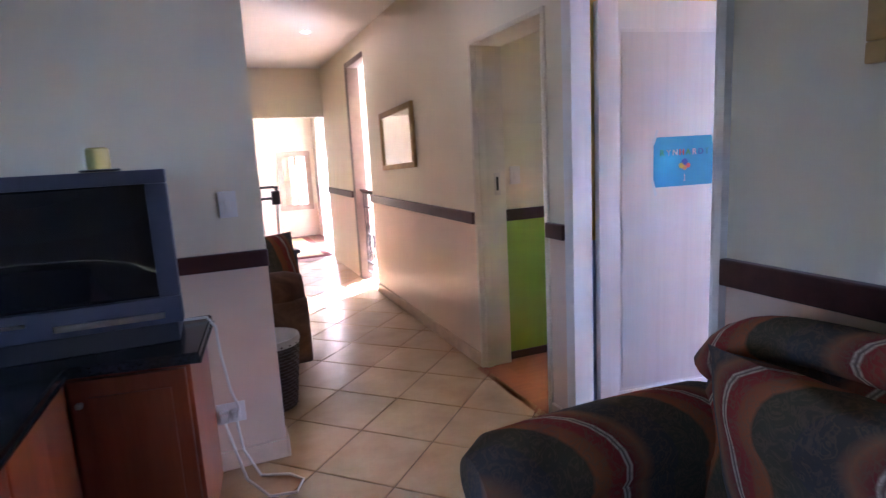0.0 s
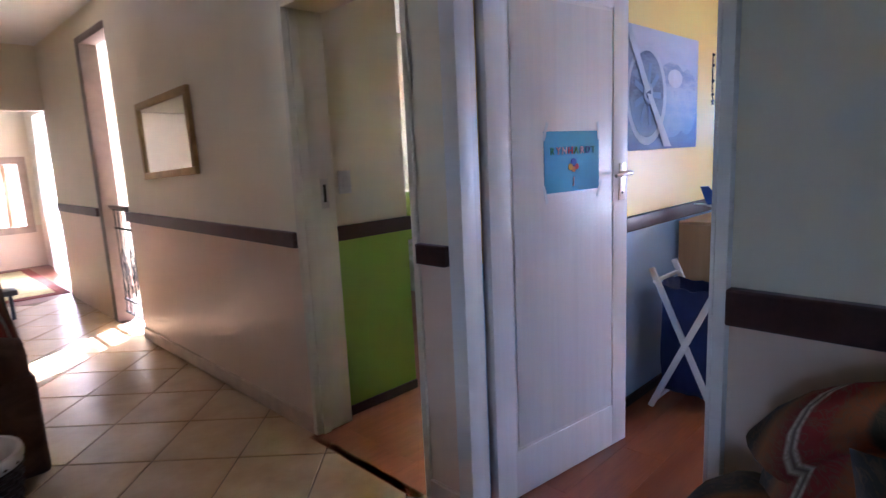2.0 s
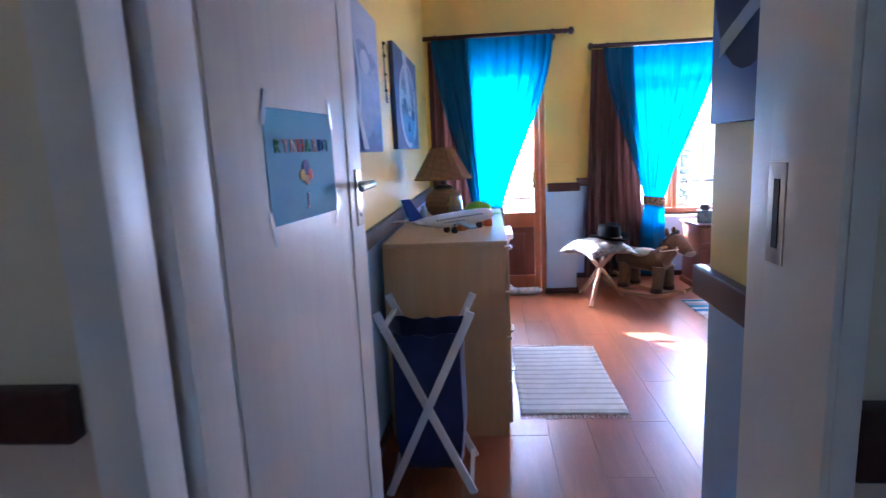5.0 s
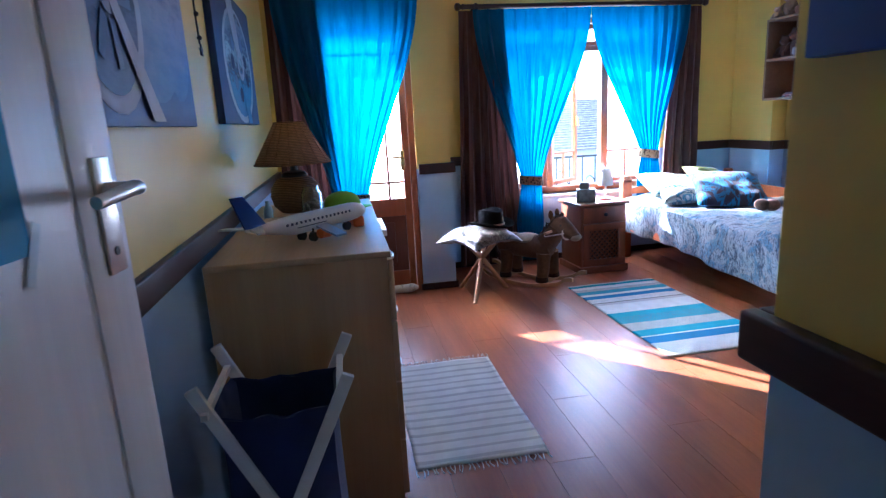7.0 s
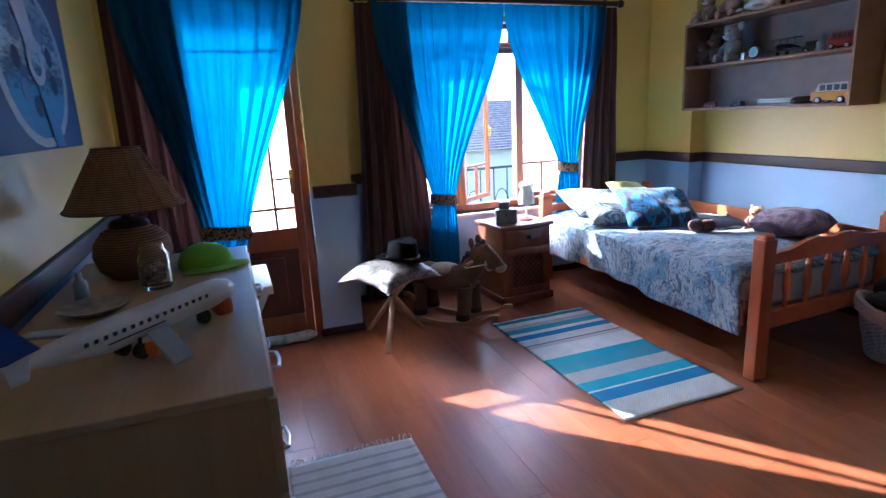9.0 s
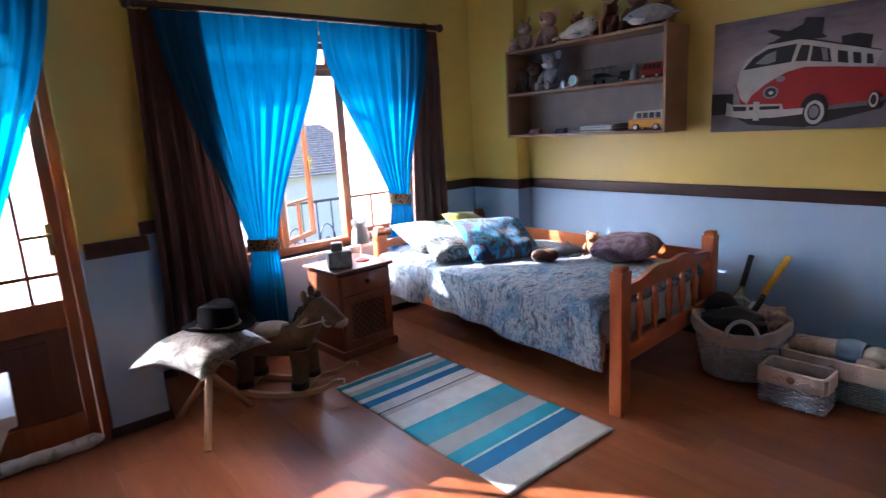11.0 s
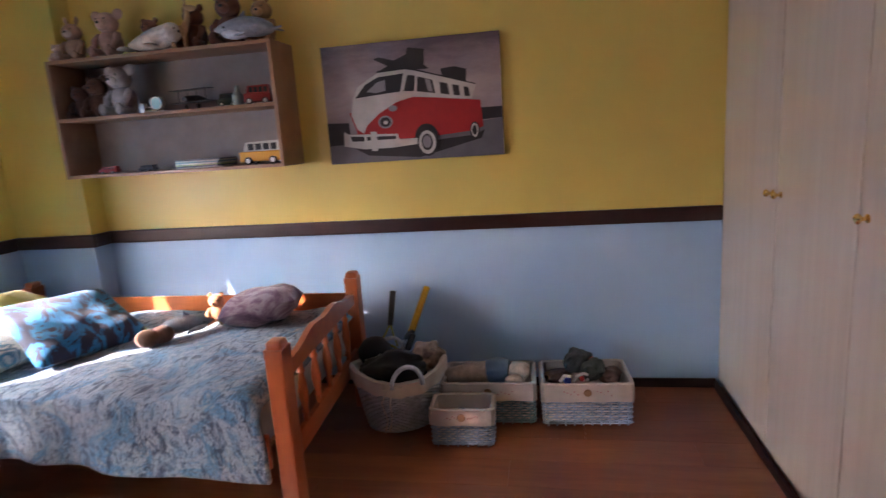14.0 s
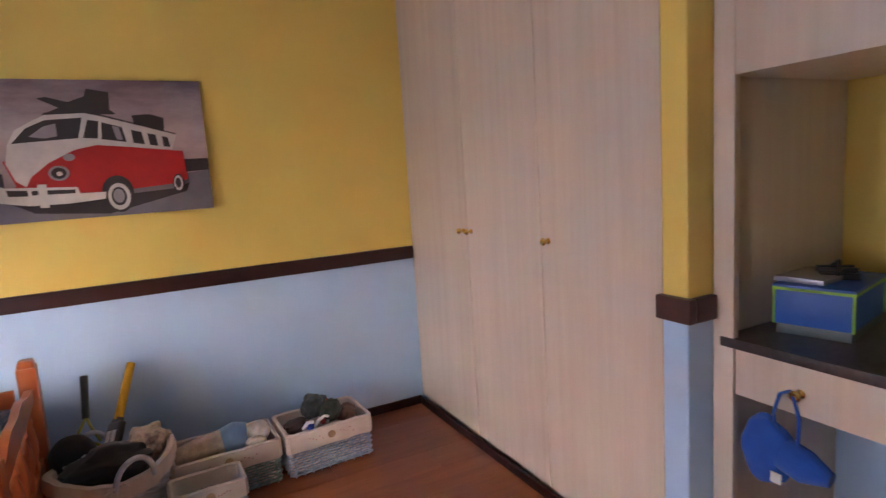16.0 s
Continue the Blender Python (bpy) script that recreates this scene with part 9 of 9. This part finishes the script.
structure("wall_outer", bm, CREAM, "cream outer wall of the house with added, unseen roof slabs", "wall")


def balcony_rail():
    r = thing("balcony_rail", "black iron balcony railing with scrolls", "railing", (8.22, -1.8, -0.04))
    L = 5.1
    for z in (0.10, 0.88):
        bm = B()
        box(bm, -0.012, 0.012, 0, L, z, z + 0.022)
        part("rail", bm, BLACK_IRON, r)
    for k in range(35):
        bm = B()
        y = 0.05 + k * (L - 0.1) / 34
        rod(bm, (0, y, 0 if k % 8 == 0 else 0.1), (0, y, 0.90), 0.012 if k % 8 == 0 else 0.007, seg=8)
        part("baluster", bm, BLACK_IRON, r)
    for k in range(16):
        bm = B()
        y = 0.2 + k * 0.31
        tube(bm, [(0.012, y + (0.015 + 0.10 * q / 24) * math.cos(q * 0.5), 0.5 + (0.02 + 0.24 * q / 24) * math.sin(q * 0.5)) for q in range(25)], 0.006, 6)
        part("scroll", bm, BLACK_IRON, r)


balcony_rail()


def house(at, turn, w, d, wall_h, roof_h, label):
    h = thing("house", label, "house", at, turn)
    bm = B()
    box(bm, -w / 2, w / 2, -d / 2, d / 2, 0, wall_h)
    part("wall", bm, plaster("house_plaster", (0.72, 0.68, 0.60), 0.8), h)
    TILE = plain("grey_roof_tile", (0.22, 0.19, 0.18), 0.7, vary=0.35, scale=6)
    over = 0.5
    for s in (1, -1):
        bm = B()
        rows = 22
        for q in range(rows):
            f0, f1 = q / rows, (q + 1) / rows
            y0, y1 = s * (d / 2 + over) * (1 - f0), s * (d / 2 + over) * (1 - f1)
            z0, z1 = wall_h + roof_h * f0, wall_h + roof_h * f1
            t = bmesh.new()
            vs = [t.verts.new(v) for v in ((-w / 2 - over, y0, z0 + 0.06), (w / 2 + over, y0, z0 + 0.06), (w / 2 + over, y1, z1), (-w / 2 - over, y1, z1), (-w / 2 - over, y0, z0), (w / 2 + over, y0, z0))]
            t.faces.new(vs[:4])
            t.faces.new((vs[0], vs[1], vs[5], vs[4]))
            merge(bm, t)
        bmesh.ops.remove_doubles(bm, verts=bm.verts, dist=1e-4)
        part("roof", bm, TILE, h, "grey tiled roof slope")
    for x in (-w / 4, w / 4):
        bm = B()
        box(bm, x - 0.7, x + 0.7, -d / 2 - 0.02, -d / 2 + 0.05, wall_h * 0.4, wall_h * 0.8)
        part("window", bm, BLACK_PLASTIC, h)


house((19, 7.5, -3.2), 80, 10, 8, 3.0, 2.0, "neighbouring house with a grey tiled roof")
house((30, -6, -3.2), 100, 12, 9, 3.0, 2.2, "farther house with a grey tiled roof")


def conifer(at, high, wide, seed):
    t = thing("tree", "dark green conifer outside the window", "tree", at)
    rnd = random.Random(seed)
    bm = B()
    rod(bm, (0, 0, 0), (0, 0, high), 0.16, 0.02, 10)
    part("trunk", bm, plain("bark", (0.08, 0.055, 0.04), 0.9, vary=0.3), t)
    t2 = bmesh.new()
    for k in range(2600):
        f = rnd.random() ** 0.8
        z = 0.12 * high + 0.9 * high * f
        r = wide * (1 - f) * (0.3 + 0.8 * rnd.random()) + 0.05
        a = rnd.uniform(0, 6.28)
        c = Vector((r * math.cos(a), r * math.sin(a), z - 0.25 * r))
        d = Vector((math.cos(a), math.sin(a), -0.3 + rnd.uniform(-0.3, 0.3))) * rnd.uniform(0.12, 0.26)
        s = d.cross(Vector((0, 0, 1))).normalized() * rnd.uniform(0.04, 0.08)
        t2.faces.new([t2.verts.new(v) for v in (c - s, c + d * 0.6 + s * 0.3, c + d, c + s)])
    bm = merge(B(), t2)
    part("crown", bm, plain("conifer_needles", (0.030, 0.055, 0.028), 0.8, vary=0.4, scale=3), t)


conifer((13.5, 0.2, -3.2), 6.5, 1.2, 3)
conifer((14.5, -1.8, -3.2), 5.6, 1.2, 4)


def bare_tree(at, seed):
    t = thing("tree", "bare branching winter tree", "tree", at)
    rnd = random.Random(seed)
    bm = B()

    def limb(p, d, length, r, depth):
        q = p + d * length
        rod(bm, p, q, r, r * 0.65, 6)
        if depth:
            for _ in range(3):
                nd = (d + Vector((rnd.uniform(-0.7, 0.7), rnd.uniform(-0.7, 0.7), rnd.uniform(-0.1, 0.5)))).normalized()
                limb(p + d * length * rnd.uniform(0.6, 1.0), nd, length * 0.66, r * 0.55, depth - 1)

    limb(Vector((0, 0, 0)), Vector((0, 0, 1)), 2.6, 0.16, 5)
    part("limbs", bm, bpy.data.materials["bark"], t)


bare_tree((12.5, 2.6, -3.2), 7)

# ---- floor pieces ----
def lay_planks(parent, x0, x1, y0, y1, long=1.28, wide=0.192):
    """Laminate boards along x, staggered row by row, with eased edges."""
    cache = {}
    row, y = 0, y0
    while y < y1 - 1e-6:
        w = min(wide, y1 - y)
        x = x0 - (row * 0.47) % long
        while x < x1 - 1e-6:
            a, b = max(x, x0), min(x + long, x1)
            if b - a > 0.02:
                key = (round(b - a, 3), round(w, 3))
                if key not in cache:
                    bm = B()
                    g = 0.0004
                    l, d = b - a, w
                    t = bmesh.new()
                    lo = [t.verts.new(v) for v in ((g, g, -0.0003), (l - g, g, -0.0003), (l - g, d - g, -0.0003), (g, d - g, -0.0003))]
                    e = 0.001
                    hi = [t.verts.new(v) for v in ((e, e, 0), (l - e, e, 0), (l - e, d - e, 0), (e, d - e, 0))]
                    un = [t.verts.new(v) for v in ((g, g, -0.008), (l - g, g, -0.008), (l - g, d - g, -0.008), (g, d - g, -0.008))]
                    t.faces.new(hi)
                    for k in range(4):
                        t.faces.new((lo[k], lo[(k + 1) % 4], hi[(k + 1) % 4], hi[k]))
                        t.faces.new((un[k], un[(k + 1) % 4], lo[(k + 1) % 4], lo[k]))
                    merge(bm, t)
                    cache[key] = mesh_of(bm, "plank", LAMINATE)
                ob = new("plank", cache[key])
                ob.parent = parent
                ob.matrix_basis = Matrix.Translation((a, y, 0))
            x += long
        y += wide
        row += 1


lay_planks(bpy.data.objects["floor_bedroom"], 2.322, 7.268, -1.478, 2.738)
bm = B()
box(bm, 2.262, 2.456, 1.87, 2.755, -0.02, 0.0035, 0.002)
structure("trim_threshold", bm, LAMINATE, "red-brown threshold strip in the bedroom doorway", "trim")
bm = B()
box(bm, 2.27, 2.452, 2.976, 3.764, -0.02, 0.0, 0.001)
structure("trim_threshold", bm, LAMINATE, "red-brown threshold strip in the next doorway", "trim")


def tile_stone():
    m, nt, p = tree("beige_ceramic_tile")
    v = coords(nt)
    rnd = nt.nodes.new("ShaderNodeObjectInfo").outputs["Random"]
    cloud = noise_fac(nt, v, 3.2, 6, 0.6)
    speck = noise_fac(nt, v, 60, 4, 0.6)
    c = ramp(nt, cloud, [(0.30, (0.34, 0.215, 0.10)), (0.5, (0.43, 0.295, 0.155)), (0.72, (0.51, 0.37, 0.215))])
    c = mix(nt, ramp(nt, speck, [(0.5, (0, 0, 0)), (0.75, (0.3, 0.3, 0.3))]), c, (0.34, 0.22, 0.12))
    c = mix(nt, 1.0, c, ramp(nt, rnd, [(0.0, (0.90, 0.90, 0.90)), (1.0, (1.08, 1.08, 1.08))]), "MULTIPLY")
    nt.links.new(c, p.inputs["Base Color"])
    p.inputs["Roughness"].default_value = 0.30
    bump(nt, p, cloud, 0.1, 0.002)
    return m


TILE_MAT = tile_stone()


def lay_tiles(parent, side=0.405, gap=0.007):
    """Square tiles laid at 45 degrees over lounge and passage."""
    h = (side - gap) / 2
    bm = B()
    t = bmesh.new()
    e = 0.004
    lo = [t.verts.new((sx * h, sy * h, -0.004)) for sx, sy in ((-1, -1), (1, -1), (1, 1), (-1, 1))]
    mid = [t.verts.new((sx * h, sy * h, -0.0018)) for sx, sy in ((-1, -1), (1, -1), (1, 1), (-1, 1))]
    hi = [t.verts.new((sx * (h - e), sy * (h - e), 0)) for sx, sy in ((-1, -1), (1, -1), (1, 1), (-1, 1))]
    t.faces.new(hi)
    for k in range(4):
        t.faces.new((mid[k], mid[(k + 1) % 4], hi[(k + 1) % 4], hi[k]))
        t.faces.new((lo[k], lo[(k + 1) % 4], mid[(k + 1) % 4], mid[k]))
    merge(bm, t)
    me = mesh_of(bm, "tile", TILE_MAT)
    far = bmesh.new()
    s = side / math.sqrt(2)
    count = 0
    for i in range(-40, 41):
        for j in range(-40, 41):
            cx = 1.663 + s * (i + j)
            cy = 3.571 + s * (i - j) + s
            r = s
            m = Matrix.Translation((cx, cy, 0)) @ pose(0, 0, 0, 0, 0, 45)
            inside = -3.1 < cx < 2.60 and -2.55 < cy < 8.6
            if not inside:
                continue
            whole = cx + r < 2.318 and cy + r < 8.6
            if whole and cx > 0.0 and 0.4 < cy and count < 300:
                ob = new("tile", me)
                ob.parent = parent
                ob.matrix_basis = m
                count += 1
            else:
                q = bmesh.new()
                q.from_mesh(me)
                bmesh.ops.transform(q, matrix=m, verts=q.verts)
                if cx + r >= 2.318:
                    bmesh.ops.bisect_plane(q, geom=q.verts[:] + q.edges[:] + q.faces[:], plane_co=(2.318, 0, 0), plane_no=(1, 0, 0), clear_outer=True)
                tmp = bpy.data.meshes.new("cut")
                q.to_mesh(tmp)
                q.free()
                far.from_mesh(tmp)
                bpy.data.meshes.remove(tmp)
    rest = new("tile_rest", mesh_of(far, "tile_rest", TILE_MAT))
    rest.parent = parent
    tagged(rest, "cut and distant beige floor tiles", "", "", "stuff")


lay_tiles(bpy.data.objects["floor_lounge"])
